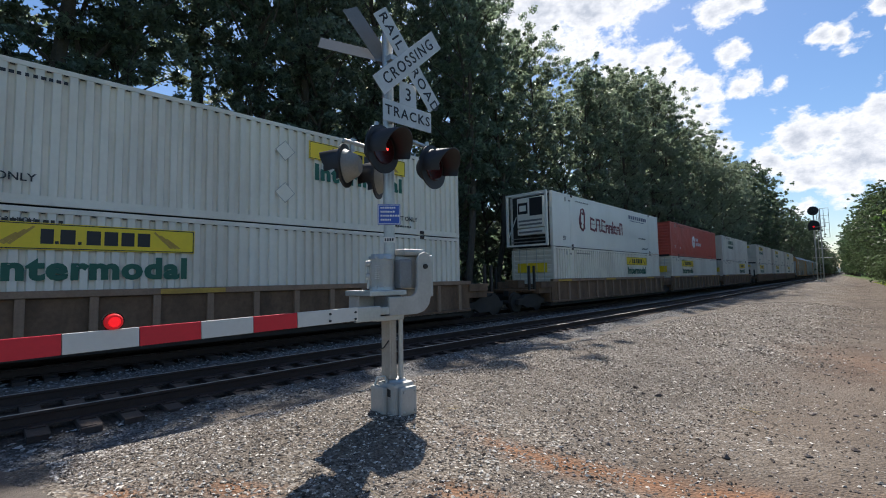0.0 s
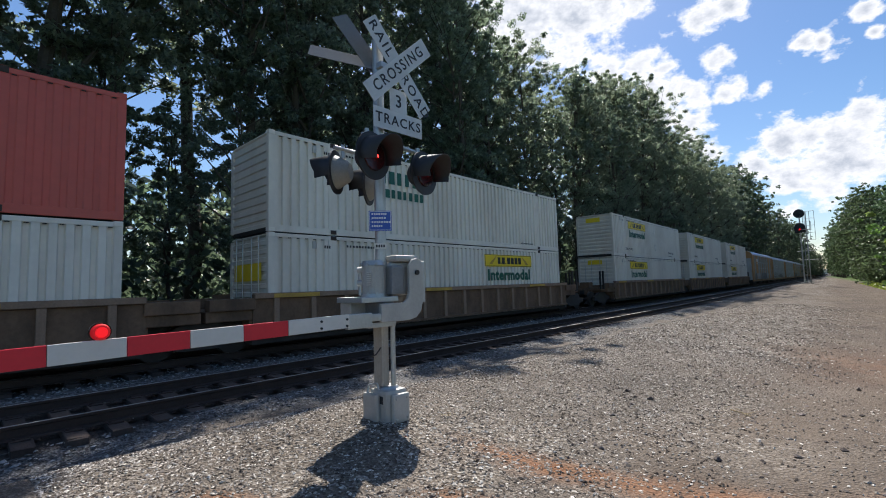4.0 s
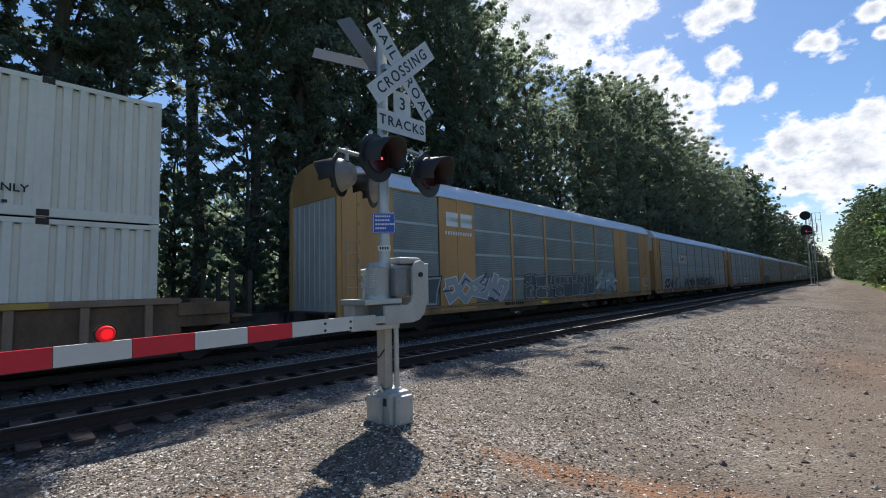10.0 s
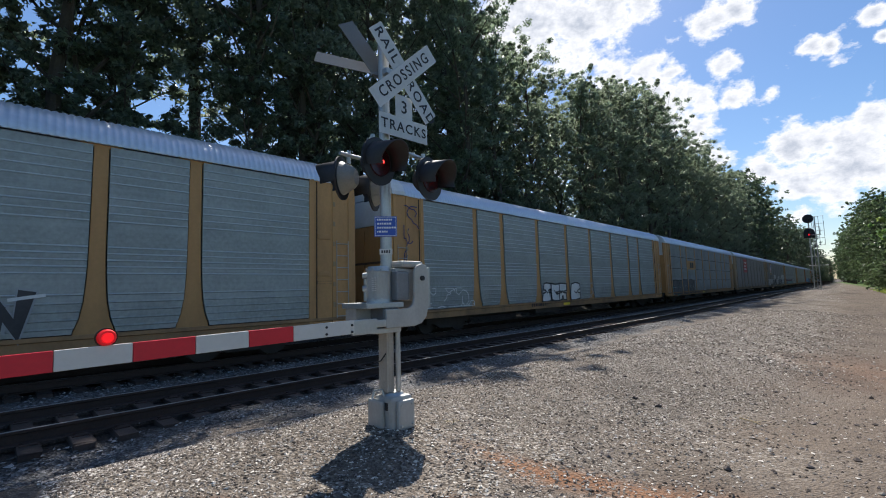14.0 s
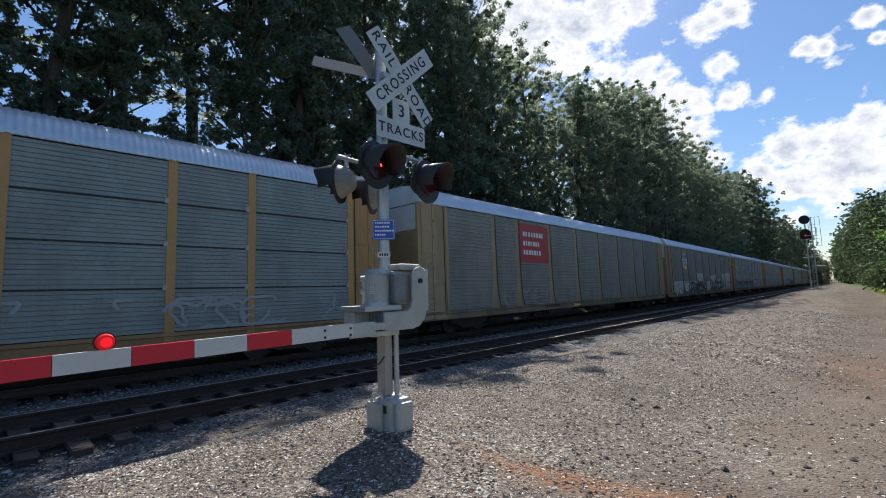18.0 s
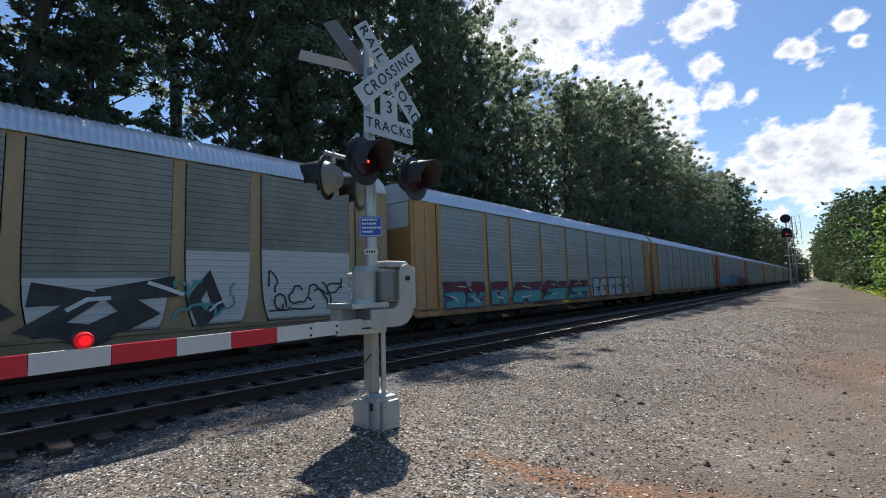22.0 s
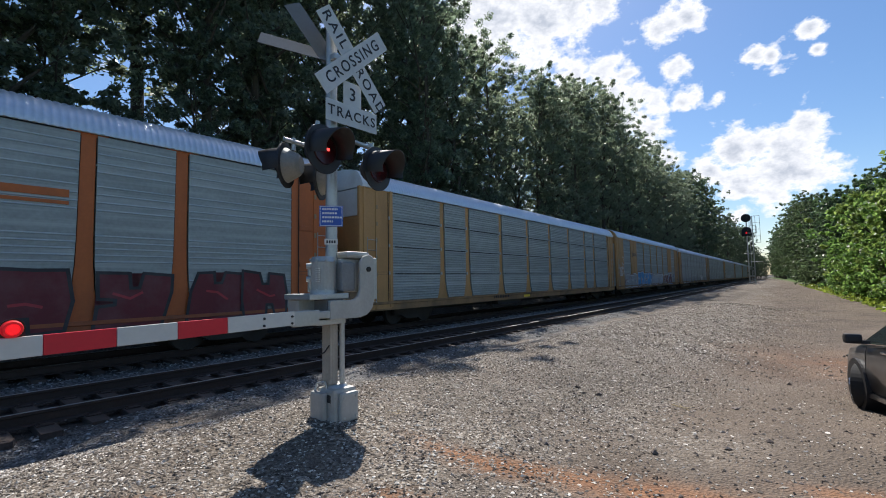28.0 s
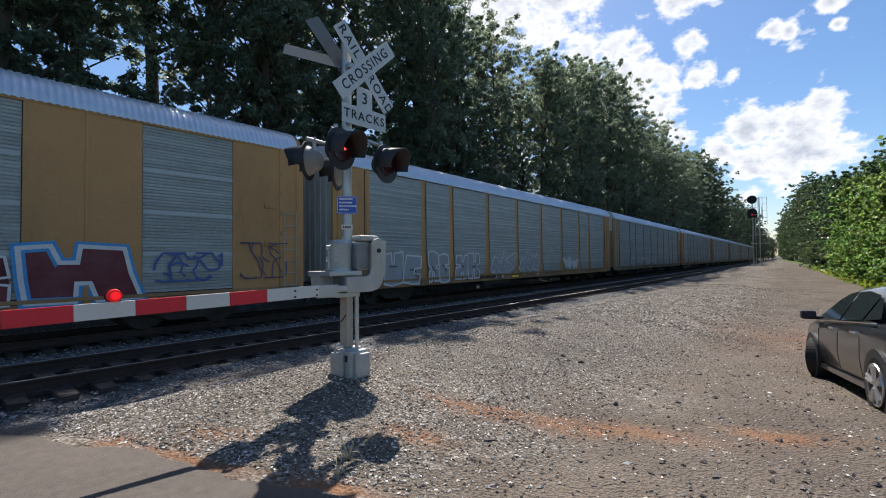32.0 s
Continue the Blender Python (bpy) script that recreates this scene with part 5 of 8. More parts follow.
def cut_sheet(p, q, z0, z1, x, lines, groove=0.014, flare=True, lit_ribs=False):
    """A grooved sheet between the posts at p and q, cut back along their flared feet."""
    rows = [(z0, 0.0)]
    for z in sorted(lines):
        if z0 + 0.03 < z < z1 - 0.03:
            rows += [(z - 0.022, 0.0), (z - 0.008, groove), (z + 0.008, groove), (z + 0.022, 0.0)]
    rows += [(z, 0.0) for z in (1.0, 1.15, 1.3, 1.6, 2.2, 2.75) if z0 < z < z1 and all(abs(z - l) > 0.03 for l in lines)]
    rows.append((z1, 0.0))
    rows.sort()
    bm = bmesh.new()
    prev, last = None, 0.0
    mid = (p + q) / 2
    for z, d in rows:
        w0 = post_half(z) + 0.022 if flare and p > 2 else 0.05
        w1 = post_half(z) + 0.022 if flare and q < 25 else 0.05
        run = [bm.verts.new((x - 0.035, p + w0 - mid, z)), bm.verts.new((x + d, p + w0 - mid, z)), bm.verts.new((x + d, q - w1 - mid, z)), bm.verts.new((x - 0.035, q - w1 - mid, z))]
        if prev:
            for k in range(3):
                f = bm.faces.new((prev[k], prev[k + 1], run[k + 1], run[k]))
                # light on the ribs above eye height, put into the face colour
                if k == 1 and lit_ribs and z > 1.75 and groove in (d, last):
                    f.material_index = 1
        prev, last = run, d
    return bm


def band_lines(z0, z1):
    """Heights of the grooves: four groups with plain bands between them."""
    return [z0 + (z1 - z0) * (a + (b - a) * k / (n - 1)) for a, b, n in ((0.03, 0.20, 5), (0.31, 0.45, 5), (0.59, 0.72, 4), (0.80, 0.95, 4)) for k in range(n)]


def bay_mesh(p, q, material, z1, kind):
    key = (p, q, material.name, kind)
    if key not in PANELS:
        lines = band_lines(PANEL_Z0, z1) if kind == "banded" else [PANEL_Z0 + 0.1 + (0.15 if kind == "even" else 0.1) * k for k in range(40)]
        PANELS[key] = make_mesh("side_panel", cut_sheet(p, q, PANEL_Z0, z1, AW - 0.012, lines, flare=kind != "plain", lit_ribs=kind == "banded"), material)
        PANELS[key].materials.append(M["joint_and_lit_rib"])
        edge = 0.06 if kind == "plain" else 0.2
        PANELS[key, "seam"] = make_mesh("seam", boxes(((AW - 0.02, -(q - p) / 2 + edge, -0.028), (AW + 0.002, (q - p) / 2 - edge, 0.012))), M["gap_dark"])
    return PANELS[key], PANELS[key, "seam"]


def door_mesh(top):
    """A folding end door: one sheet with upright ribs that faces the end."""
    bm = corrugated(-1.42, 1.42, SILL_Z0 + 0.3, top - 0.1, AL / 2 + 0.01, 0.31, 0.02)
    bmesh.ops.rotate(bm, verts=bm.verts[:], cent=(0, 0, 0), matrix=Matrix.Rotation(radians(-90), 3, "Z"))
    return bm


def rack_meshes(paint, lift=0.0):
    key = (paint.name, lift)
    if key in RACK:
        return RACK[key]
    top = EAVE + lift
    r = {}
    bm = bmesh.new()
    extrude_profile(bm, [(-0.36, SILL_Z0 + 0.1), (0.36, SILL_Z0 + 0.1), (0.34, 0.98), (0.25, 1.25), (0.19, 1.6), (0.155, 2.1), (0.14, 2.7), (0.13, top - 0.1), (0.36, top - 0.06), (0.36, top), (-0.36, top), (-0.36, top - 0.06), (-0.13, top - 0.1), (-0.14, 2.7), (-0.155, 2.1), (-0.19, 1.6), (-0.25, 1.25), (-0.34, 0.98)], 0, AW - 0.10, AW - 0.052)
    r["flared_post"] = make_mesh("side_post", bm, paint)
    r["slim_post"] = make_mesh("side_post", boxes(((AW - 0.04, -0.075, SILL_Z0 + 0.1), (AW + 0.015, 0.075, top)), bevel=0.006), paint)
    r["straight_post"] = make_mesh("side_post", boxes(((AW - 0.04, -0.10, SILL_Z0 + 0.1), (AW + 0.015, 0.10, top)), bevel=0.006), paint)
    r["bracket"] = make_mesh("bracket", boxes(((AW - 0.02, -0.04, -0.06), (AW + 0.028, 0.04, 0.06)), bevel=0.006), M["grey_paint"])
    bm = bmesh.new()
    extrude_profile(bm, [(AW - 0.12, SILL_Z0), (AW - 0.01, SILL_Z0), (AW - 0.01, PANEL_Z0 - 0.12), (AW + 0.03, PANEL_Z0 - 0.1), (AW + 0.03, PANEL_Z0 - 0.02), (AW - 0.12, PANEL_Z0 - 0.02)], 1, -AL / 2 + 0.1, AL / 2 - 0.1)
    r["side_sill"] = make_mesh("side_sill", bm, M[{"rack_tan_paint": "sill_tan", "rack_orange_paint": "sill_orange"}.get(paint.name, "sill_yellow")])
    r["top_chord"] = make_mesh("top_chord", boxes(((AW - 0.05, -AL / 2 + 0.05, top - 0.07), (AW + 0.005, AL / 2 - 0.05, top + 0.02)), bevel=0.006), paint)
    r["deck"] = make_mesh("deck", boxes(((-AW + 0.1, -AL / 2 + 0.1, SILL_Z0 + 0.1), (AW - 0.1, AL / 2 - 0.1, PANEL_Z0 - 0.04))), M["truck"])
    r["underframe"] = make_mesh("underframe", boxes(((-0.35, -AL / 2 + 0.3, 0.42), (0.35, AL / 2 - 0.3, SILL_Z0 + 0.1)), ((AW - 0.5, -4.5, 0.42), (AW - 0.14, -2.2, SILL_Z0 + 0.1)), ((AW - 0.5, 1.5, 0.45), (AW - 0.14, 2.6, SILL_Z0 + 0.1))), M["truck"])
    for name, w in (("end_plate", 1.40), ("wide_plate", 2.1)):
        r[name] = make_mesh(name, boxes(((AW - 0.05, -AL / 2 + 0.05, SILL_Z0 + 0.05), (AW - 0.005, -AL / 2 + w, top)), bevel=0.006), paint)
    r["plate_rib"] = make_mesh("plate_rib", boxes(((AW - 0.01, -0.06, SILL_Z0 + 0.05), (AW + 0.018, 0.06, top)), bevel=0.006), paint)
    r["step_plate"] = make_mesh("step_plate", boxes(((AW - 0.01, -0.2, -0.08), (AW + 0.02, 0.2, 0.08)), ((AW - 0.01, -0.17, -0.05), (AW + 0.024, 0.17, 0.05)), bevel=0.01), paint)
    r["end_door"] = make_mesh("end_door", boxes(((-1.4, -AL / 2 - 0.012, SILL_Z0 + 0.3), (1.4, -AL / 2 + 0.03, 3.96)), ((-1.36, -AL / 2 - 0.04, 1.05), (-0.03, -AL / 2 - 0.01, 3.86)), ((0.03, -AL / 2 - 0.04, 1.05), (1.36, -AL / 2 - 0.01, 3.86)), bevel=0.008), paint)
    r["door_slot"] = make_mesh("door_slot", boxes(((-0.9, -AL / 2 - 0.05, 2.6), (0.9, -AL / 2 - 0.038, 2.68))), M["rack_brown"])
    r["door_edge"] = make_mesh("end_post", boxes(((AW - 0.14, -AL / 2 - 0.1, SILL_Z0 + 0.1), (AW - 0.02, -AL / 2 + 0.06, top)), bevel=0.012), paint)
    r["wide_panel"] = make_mesh("plain_panel", boxes(((AW - 0.05, -1.05, SILL_Z0 + 0.1), (AW - 0.005, 1.05, top)), ((AW - 0.01, -0.04, SILL_Z0 + 0.1), (AW + 0.012, 0.04, top)), bevel=0.005), paint)
    r["platform"] = make_mesh("end_platform", boxes(((-1.3, -AL / 2 - 0.42, 0.88), (1.3, -AL / 2 + 0.1, 0.94)), ((-0.15, -AL / 2 - 0.8, 0.68), (0.15, -AL / 2 + 0.3, 0.94)), ((-1.3, -AL / 2 - 0.42, 0.35), (-1.22, -AL / 2 - 0.3, 0.9)), ((1.22, -AL / 2 - 0.42, 0.35), (1.3, -AL / 2 - 0.3, 0.9)), bevel=0.01), M["truck"])
    RACK[key] = r
    return r


def rung_mesh():
    bm = bmesh.new()
    for k in range(7):
        tube(bm, (AW + 0.05, -0.2, 0.55 + 0.36 * k), (AW + 0.05, 0.2, 0.55 + 0.36 * k), 0.013, 0.013, 6)
    for y in (-0.2, 0.2):
        tube(bm, (AW + 0.05, y, 0.5), (AW + 0.05, y, 2.8), 0.012, 0.012, 6)
    return bm


def header_mesh(paint):
    """The arched plate that closes the roof's end over the doors."""
    bm = bmesh.new()
    arc = [(AW - 0.01, EAVE - 0.45)] + [(x * 0.995, z + 0.095) for x, z in ROOF_ARC[1:-1]] + [(-AW + 0.01, EAVE - 0.45)]
    extrude_profile(bm, arc, 1, -AL / 2 - 0.03, -AL / 2 + 0.22)
    bmesh.ops.recalc_face_normals(bm, faces=bm.faces[:])
    return make_mesh("end_header", bm, paint)


END_HEADER = {k: header_mesh(M[k]) for k in ("rack_yellow", "rack_tan")}
PALE_DOOR = make_mesh("end_door", door_mesh(EAVE), M["pale_door"])
LADDER = make_mesh("ladder", rung_mesh(), M["grey_paint"])
DOOR_TOP = make_mesh("door_top", boxes(((-1.4, -AL / 2 - 0.03, 3.97), (1.4, -AL / 2 + 0.03, EAVE - 0.06)), bevel=0.008), M["roof_white"])
HINGE = make_mesh("hinge", boxes(((AW + 0.016, -0.035, -0.07), (AW + 0.034, 0.035, 0.07)), bevel=0.006), M["rack_tan"])
LOCK_ROD = make_mesh("lock_rod", tubes(((AW + 0.012, 0, 0.9), (AW + 0.012, 0, 4.9), 0.014), n=6), M["gap_dark"])
SLOT = make_mesh("slot_frame", boxes(((AW - 0.006, -0.26, -0.045), (AW + 0.004, 0.26, -0.035)), ((AW - 0.006, -0.26, 0.035), (AW + 0.004, 0.26, 0.045)), ((AW - 0.006, -0.27, -0.045), (AW + 0.004, -0.26, 0.045)), ((AW - 0.006, 0.26, -0.045), (AW + 0.004, 0.27, 0.045))), M["rack_brown"])
STEEL_CHORD = make_mesh("top_chord", boxes(((AW - 0.05, -AL / 2 + 0.05, EAVE - 0.03), (AW + 0.012, AL / 2 - 0.05, EAVE + 0.05)), bevel=0.006), M["roof"])
GA = "car-carrying rail cars of the train"


def autorack(s, label, paint="rack_yellow", panel="panel", style="flared", seams=0, pale=False):
    lift = 0.1 if style == "square" else 0.0
    r = rack_meshes(M[paint], lift)
    a = thing("autorack", pose(0, 0, 0), label, "rail car", GA)
    ROLLING.append((a, s + AL / 2))
    part("roof", ROOFS[lift], None, a, "ribbed galvanised roof")
    for m in (Matrix(), FLIP):
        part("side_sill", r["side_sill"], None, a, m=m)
        part("top_chord", STEEL_CHORD if style == "flared" else r["top_chord"], None, a, m=m)
        if style == "flared" and not pale:
            door = part("end_door", r["end_door"], None, a, m=m)
            part("door_slot", r["door_slot"], None, door)
            part("door_top", DOOR_TOP, None, door, "faded white upper part of the end door")
        else:
            part("end_door", PALE_DOOR, None, a, "pale galvanised folding end door", m=m)
        if style != "flared":
            part("end_header", END_HEADER[paint], None, a, m=m)
        part("end_platform", r["platform"], None, a, m=m)
        if style == "flared":
            part("roof_hood", HOODS[lift], None, a, m=m)
        part("end_post", r["door_edge"], None, a, m=m)
        part("end_post", r["door_edge"], None, a, m=m @ pose(-2 * AW + 0.16, 0, 0))
    part("deck", r["deck"], None, a)
    part("underframe", r["underframe"], None, a)
    if style == "flared":
        spans = list(zip(POSTS, POSTS[1:]))
        plates = "end_plate"
        for p in POSTS:
            part("side_post", r["straight_post" if seams and panel == "panel_blue" else "flared_post" if 4 < p < 23 else "slim_post"], None, a, m=pose(0, p - AL / 2, 0))
            if seams:
                for k in range(1, seams + 1):
                    part("bracket", r["bracket"], None, a, m=pose(0, p - AL / 2 - 0.12, PANEL_Z0 + (EAVE - PANEL_Z0) * k / (seams + 1)))
    else:
        cuts = (2.05, 4.35, 6.5, 9.15, 12.05, 14.95, 17.85, 20.65, 22.75, 24.95)
        spans = [c for c in zip(cuts, cuts[1:]) if c not in ((4.35, 6.5), (20.65, 22.75))]
        plates = "wide_plate"
        for p in (9.15, 12.05, 14.95, 17.85):
            part("side_post", r["slim_post"], None, a, m=pose(0, p - AL / 2, 0))
        for p in (5.43, 21.7):
            part("plain_panel", r["wide_panel"], None, a, m=pose(0, p - AL / 2, 0))
    for y0, y1 in spans if style == "flared" else ():
        kind = "plain" if seams and panel == "panel_blue" else "fine" if seams else "even" if panel == "panel_dark" else "banded"
        sheet, seam = bay_mesh(y0, y1, M[panel], EAVE - 0.06, kind)
        sheet = part("side_panel", sheet, None, a, m=pose(0, (y0 + y1) / 2 - AL / 2, 0))
        for k in range(1, seams + 1):
            part("seam", seam, None, sheet, m=pose(0, 0, PANEL_Z0 + (EAVE - 0.06 - PANEL_Z0) * k / (seams + 1)))
    for y0, y1 in spans if style != "flared" else ():
        sheet, joint = panel_mesh(y1 - y0 - 0.03, M[panel], z1=EAVE + lift - 0.06)
        sheet = part("side_panel", sheet, None, a, m=pose(0, (y0 + y1) / 2 - AL / 2, 0))
        for q in (0.23, 0.48, 0.73):
            part("sheet_joint", joint, None, sheet, m=pose(0, 0, PANEL_Z0 + (EAVE + lift - 0.06 - PANEL_Z0) * q))
    # the far side is one plain run of sheets between plates
    part("side_panel", panel_mesh(POSTS[-1] - POSTS[0], M[panel], z1=EAVE + lift - 0.06)[0], None, a, m=FLIP)
    for m in (Matrix(), Matrix.Rotation(radians(180), 4, "Z")):
        part(plates, r[plates], None, a, m=m)
    for p in (0.11, 0.67, AL - 0.67, AL - 0.11):
        part("plate_rib", r["plate_rib"], None, a, m=pose(0, p - AL / 2, 0))
    part(plates, r[plates + "_far"] if plates + "_far" in r else far_plate(r, plates), None, a)
    for m in (Matrix(), Matrix.Diagonal((1, -1, 1, 1))):
        for z in (1.3, 1.9, 2.5, 3.1, 3.7, 4.3):
            part("hinge", HINGE, None, a, m=m @ pose(0, -AL / 2 + 0.67, z))
        if style == "flared":
            part("lock_rod", LOCK_ROD, None, a, "dark upright lock rod", m=m @ pose(0, -AL / 2 + 1.24, 0))
            part("slot_frame", SLOT, None, a, m=m @ pose(0, -AL / 2 + 0.95, 1.95))
    part("ladder", LADDER, None, a, m=pose(0, -AL / 2 + 0.4, 0.4))
    part("ladder", LADDER, None, a, m=pose(0, AL / 2 - 0.4, 0.4))
    for z in (2.2, 3.3):
        part("step_plate", r["step_plate"], None, a, m=pose(0, AL / 2 - 1.0, z))
    truck(a, -AL / 2 + 3.1)
    truck(a, AL / 2 - 3.1)
    bars(a, AW + 0.034, -AL / 2 + 8.4, -AL / 2 + 9.9, SILL_Z0 + 0.12, SILL_Z0 + 0.26, M["black_letter"] if paint != "rack_brown" else M["white_letter"], int(s), 9)
    part("sill_stripe", boxes(((AW - 0.008, -AL / 2 + 11.5, SILL_Z0 + 0.07), (AW - 0.004, -AL / 2 + 12.2, SILL_Z0 + 0.19))), M["yellow_sheet"], a)
    return a


def far_plate(r, plates):
    """The same end plate for the other end of the near side."""
    me = r[plates].copy()
    for v in me.vertices:
        v.co.y = -v.co.y
    me.flip_normals()
    r[plates + "_far"] = me
    return me


def over_bays(tag, a, x, y0, y1, z0, z1, count, fill, edge, seed, *rest, **more):
    """Sprays the same kind of tag bay by bay, leaving the sunk posts bare."""
    w = (y1 - y0) / count
    for k, (p, q) in enumerate(zip(POSTS, POSTS[1:])):
        b0, b1 = max(y0, local(p + 0.24)), min(y1, local(q - 0.24))
        if b1 - b0 > 0.5:
            tag(a, x, b0, b1, z0, z1, max(1, round((b1 - b0) / w)), fill, edge, seed + 10 * k, *rest, **more)


def board(a, y0, y1, z0, z1, material, name="logo_panel", label=""):
    return part(name, boxes(((AW - 0.03, y0 - AL / 2, z0), (AW + 0.004, y1 - AL / 2, z1)), bevel=0.003), material, a, label)


def local(y):
    return y - AL / 2


M["panel_blue"] = mat("blue_grey_side_panel", (0.265, 0.29, 0.28), 0.5, 0.35, vary=0.14, scale=1.2, dirt=(0.09, 0.1, 0.1), dirt_amount=0.5, dirt_scale=0.6, dirt_z=0.4, jitter=0.06)
M["panel_faded"] = mat("faded_white_primer", (0.55, 0.54, 0.5), 0.6, vary=0.08, scale=2, dirt=(0.35, 0.33, 0.3), dirt_amount=0.4, dirt_scale=0.8)
M["cp_red"] = mat("faded_red_panel", (0.42, 0.05, 0.045), 0.55, vary=0.06, dirt=(0.25, 0.06, 0.05), dirt_amount=0.3)
M["shield_blue"] = mat("blue_shield", (0.03, 0.07, 0.28), 0.5)
X = AW + 0.012

a1 = autorack(143.2, "grey autorack with plain yellow panels and white sprayed letters", style="square", panel="panel_blue")
for q, w in ((4.75, 0.7), (5.6, 0.7)):
    part("emblem", flat_shapes([[(local(q), 3.95), (local(q + w), 3.95), (local(q + w), 4.12), (local(q + 0.16), 4.12), (local(q + 0.16), 4.33), (local(q + w), 4.33), (local(q + w), 4.5), (local(q), 4.5)]], AW + 0.013), M["white_letter"], a1)
bars(a1, AW + 0.013, local(4.7), local(6.3), 3.62, 3.76, M["white_letter"], 3, 11)
spray(a1, X, local(4.6), local(8.6), 0.95, 2.0, 5, SPRAY["grey"], SPRAY["white"], 11, core=SPRAY["ink"])
throw_up(a1, X, local(2.4), local(4.2), 0.95, 2.0, 1, SPRAY["slate"], SPRAY["grey"], 15, SPRAY["black"])
throw_up(a1, X, local(10.1), local(17.4), 0.95, 2.1, 8, SPRAY["slate"], SPRAY["grey"], 12, SPRAY["black"], SPRAY["grey"], 0.05)
spray(a1, X, local(17.7), local(20.6), 1.0, 2.3, 3, SPRAY["grey"], SPRAY["teal"], 13, core=SPRAY["white"])
scribble(a1, X, local(25.2), local(26.4), 1.3, 1.8, SPRAY["white"], 14, 4)

a2 = autorack(171.84, "grey and yellow autorack with a white logo panel and black tags")
lp = board(a2, 6.42, 9.1, 3.12, 3.78, M["panel_faded"], label="white logo panel with black brackets")
for q in ((7.0, 1), (8.6, -1)):
    part("bracket_shape", flat_shapes([[(local(q[0]), 3.2), (local(q[0] + 0.16 * q[1]), 3.2), (local(q[0] + 0.16 * q[1]), 3.26), (local(q[0] + 0.05 * q[1]), 3.26), (local(q[0] + 0.05 * q[1]), 3.66), (local(q[0] + 0.16 * q[1]), 3.66), (local(q[0] + 0.16 * q[1]), 3.72), (local(q[0]), 3.72)]], X), M["black_letter"], lp)
bars(lp, X, local(7.3), local(8.3), 3.33, 3.58, M["black_letter"], 9, 3)
over_bays(spray, a2, X, local(1.8), local(5.2), 0.85, 1.9, 4, SPRAY["black"], SPRAY["white"], 21, core=SPRAY["white"])
over_bays(spray, a2, X, local(5.3), local(7.0), 0.8, 1.9, 2, SPRAY["grey"], SPRAY["black"], 22)
over_bays(spray, a2, X, local(7.9), local(11.3), 0.85, 2.0, 5, SPRAY["black"], SPRAY["white"], 23, core=SPRAY["grey"])
over_bays(spray, a2, X, local(12.2), local(19.8), 0.9, 1.9, 9, SPRAY["black"], SPRAY["grey"], 24, core=SPRAY["white"])

a3 = autorack(200.5, "grey and yellow autorack with grey and white tags")
scribble(a3, AW + 0.026, local(0.5), local(1.3), 2.4, 4.6, SPRAY["ink"], 31, 5, 0.04)
scribble(a3, X, local(1.6), local(4.2), 1.0, 1.7, SPRAY["white"], 32, 9, 0.03)
over_bays(throw_up, a3, X, local(9.5), local(13.4), 0.95, 1.85, 5, SPRAY["white"], SPRAY["black"], 33)
scribble(a3, X, local(14.0), local(17.0), 1.0, 1.8, SPRAY["grey"], 34, 9, 0.05)

a4 = autorack(229.2, "dark grey autorack with yellow posts and a yellow logo panel", seams=3, panel="panel_blue")
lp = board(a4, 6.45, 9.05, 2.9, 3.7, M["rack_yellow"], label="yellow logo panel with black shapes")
for q, w in ((7.3, 0.55), (7.95, 0.5)):
    part("emblem", flat_shapes([[(local(q), 3.05), (local(q + w), 3.05), (local(q + w), 3.17), (local(q + 0.13), 3.17), (local(q + 0.13), 3.43), (local(q + w), 3.43), (local(q + w), 3.55), (local(q), 3.55)]], X), M["black_letter"], lp)
part("sprayed_patch", flat_shapes([blob(local(3.0), 1.3, 1.5, 0.6, random.Random(3), 16, 0.25)], X - 0.004), SPRAY["teal"], a4)
over_bays(throw_up, a4, X, local(1.6), local(8.4), 0.76, 2.0, 6, SPRAY["slate"], SPRAY["black"], 41, None, SPRAY["grey"], 0.09)
scribble(a4, X, local(8.8), local(12.5), 0.95, 1.8, SPRAY["grey"], 42, 8, 0.06)
scribble(a4, X, local(17.8), local(25), 1.0, 1.7, SPRAY["grey"], 43, 14, 0.07)

a5 = autorack(257.86, "dark weathered autorack with tan posts and a red panel", paint="rack_tan", panel="panel_dark")
lp = board(a5, 6.46, 9.05, 2.92, 4.75, M["cp_red"], label="faded red panel with white shapes")
for z, n, w in ((4.27, 8, 1.9), (3.83, 7, 1.5), (3.4, 7, 1.6)):
    bars(lp, X, local(6.72), local(6.72 + w), z - 0.11, z + 0.11, M["white_letter"], int(z * 10), n)
scribble(a5, X, local(5.0), local(9.0), 0.95, 1.7, SPRAY["grey"], 51, 10, 0.025)

a6 = autorack(286.3, "dark weathered autorack with tan posts and white patches", paint="rack_tan", panel="panel_dark")
lp = board(a6, 4.55, 6.2, 2.75, 4.8, M["rack_tan"], label="tan panel with a blue, red and white shield")
def shield(k):
    return [(local(5.38 + y * k), 3.85 + z * k) for y, z in ((-0.75, 0.55), (-0.35, 0.62), (0, 0.78), (0.35, 0.62), (0.75, 0.55), (0.66, 0.2), (0.72, -0.4), (0.4, -0.72), (0, -0.85), (-0.4, -0.72), (-0.72, -0.4), (-0.66, 0.2))]
sh = part("shield", flat_shapes([shield(1.0)], X), M["white_letter"], a6)
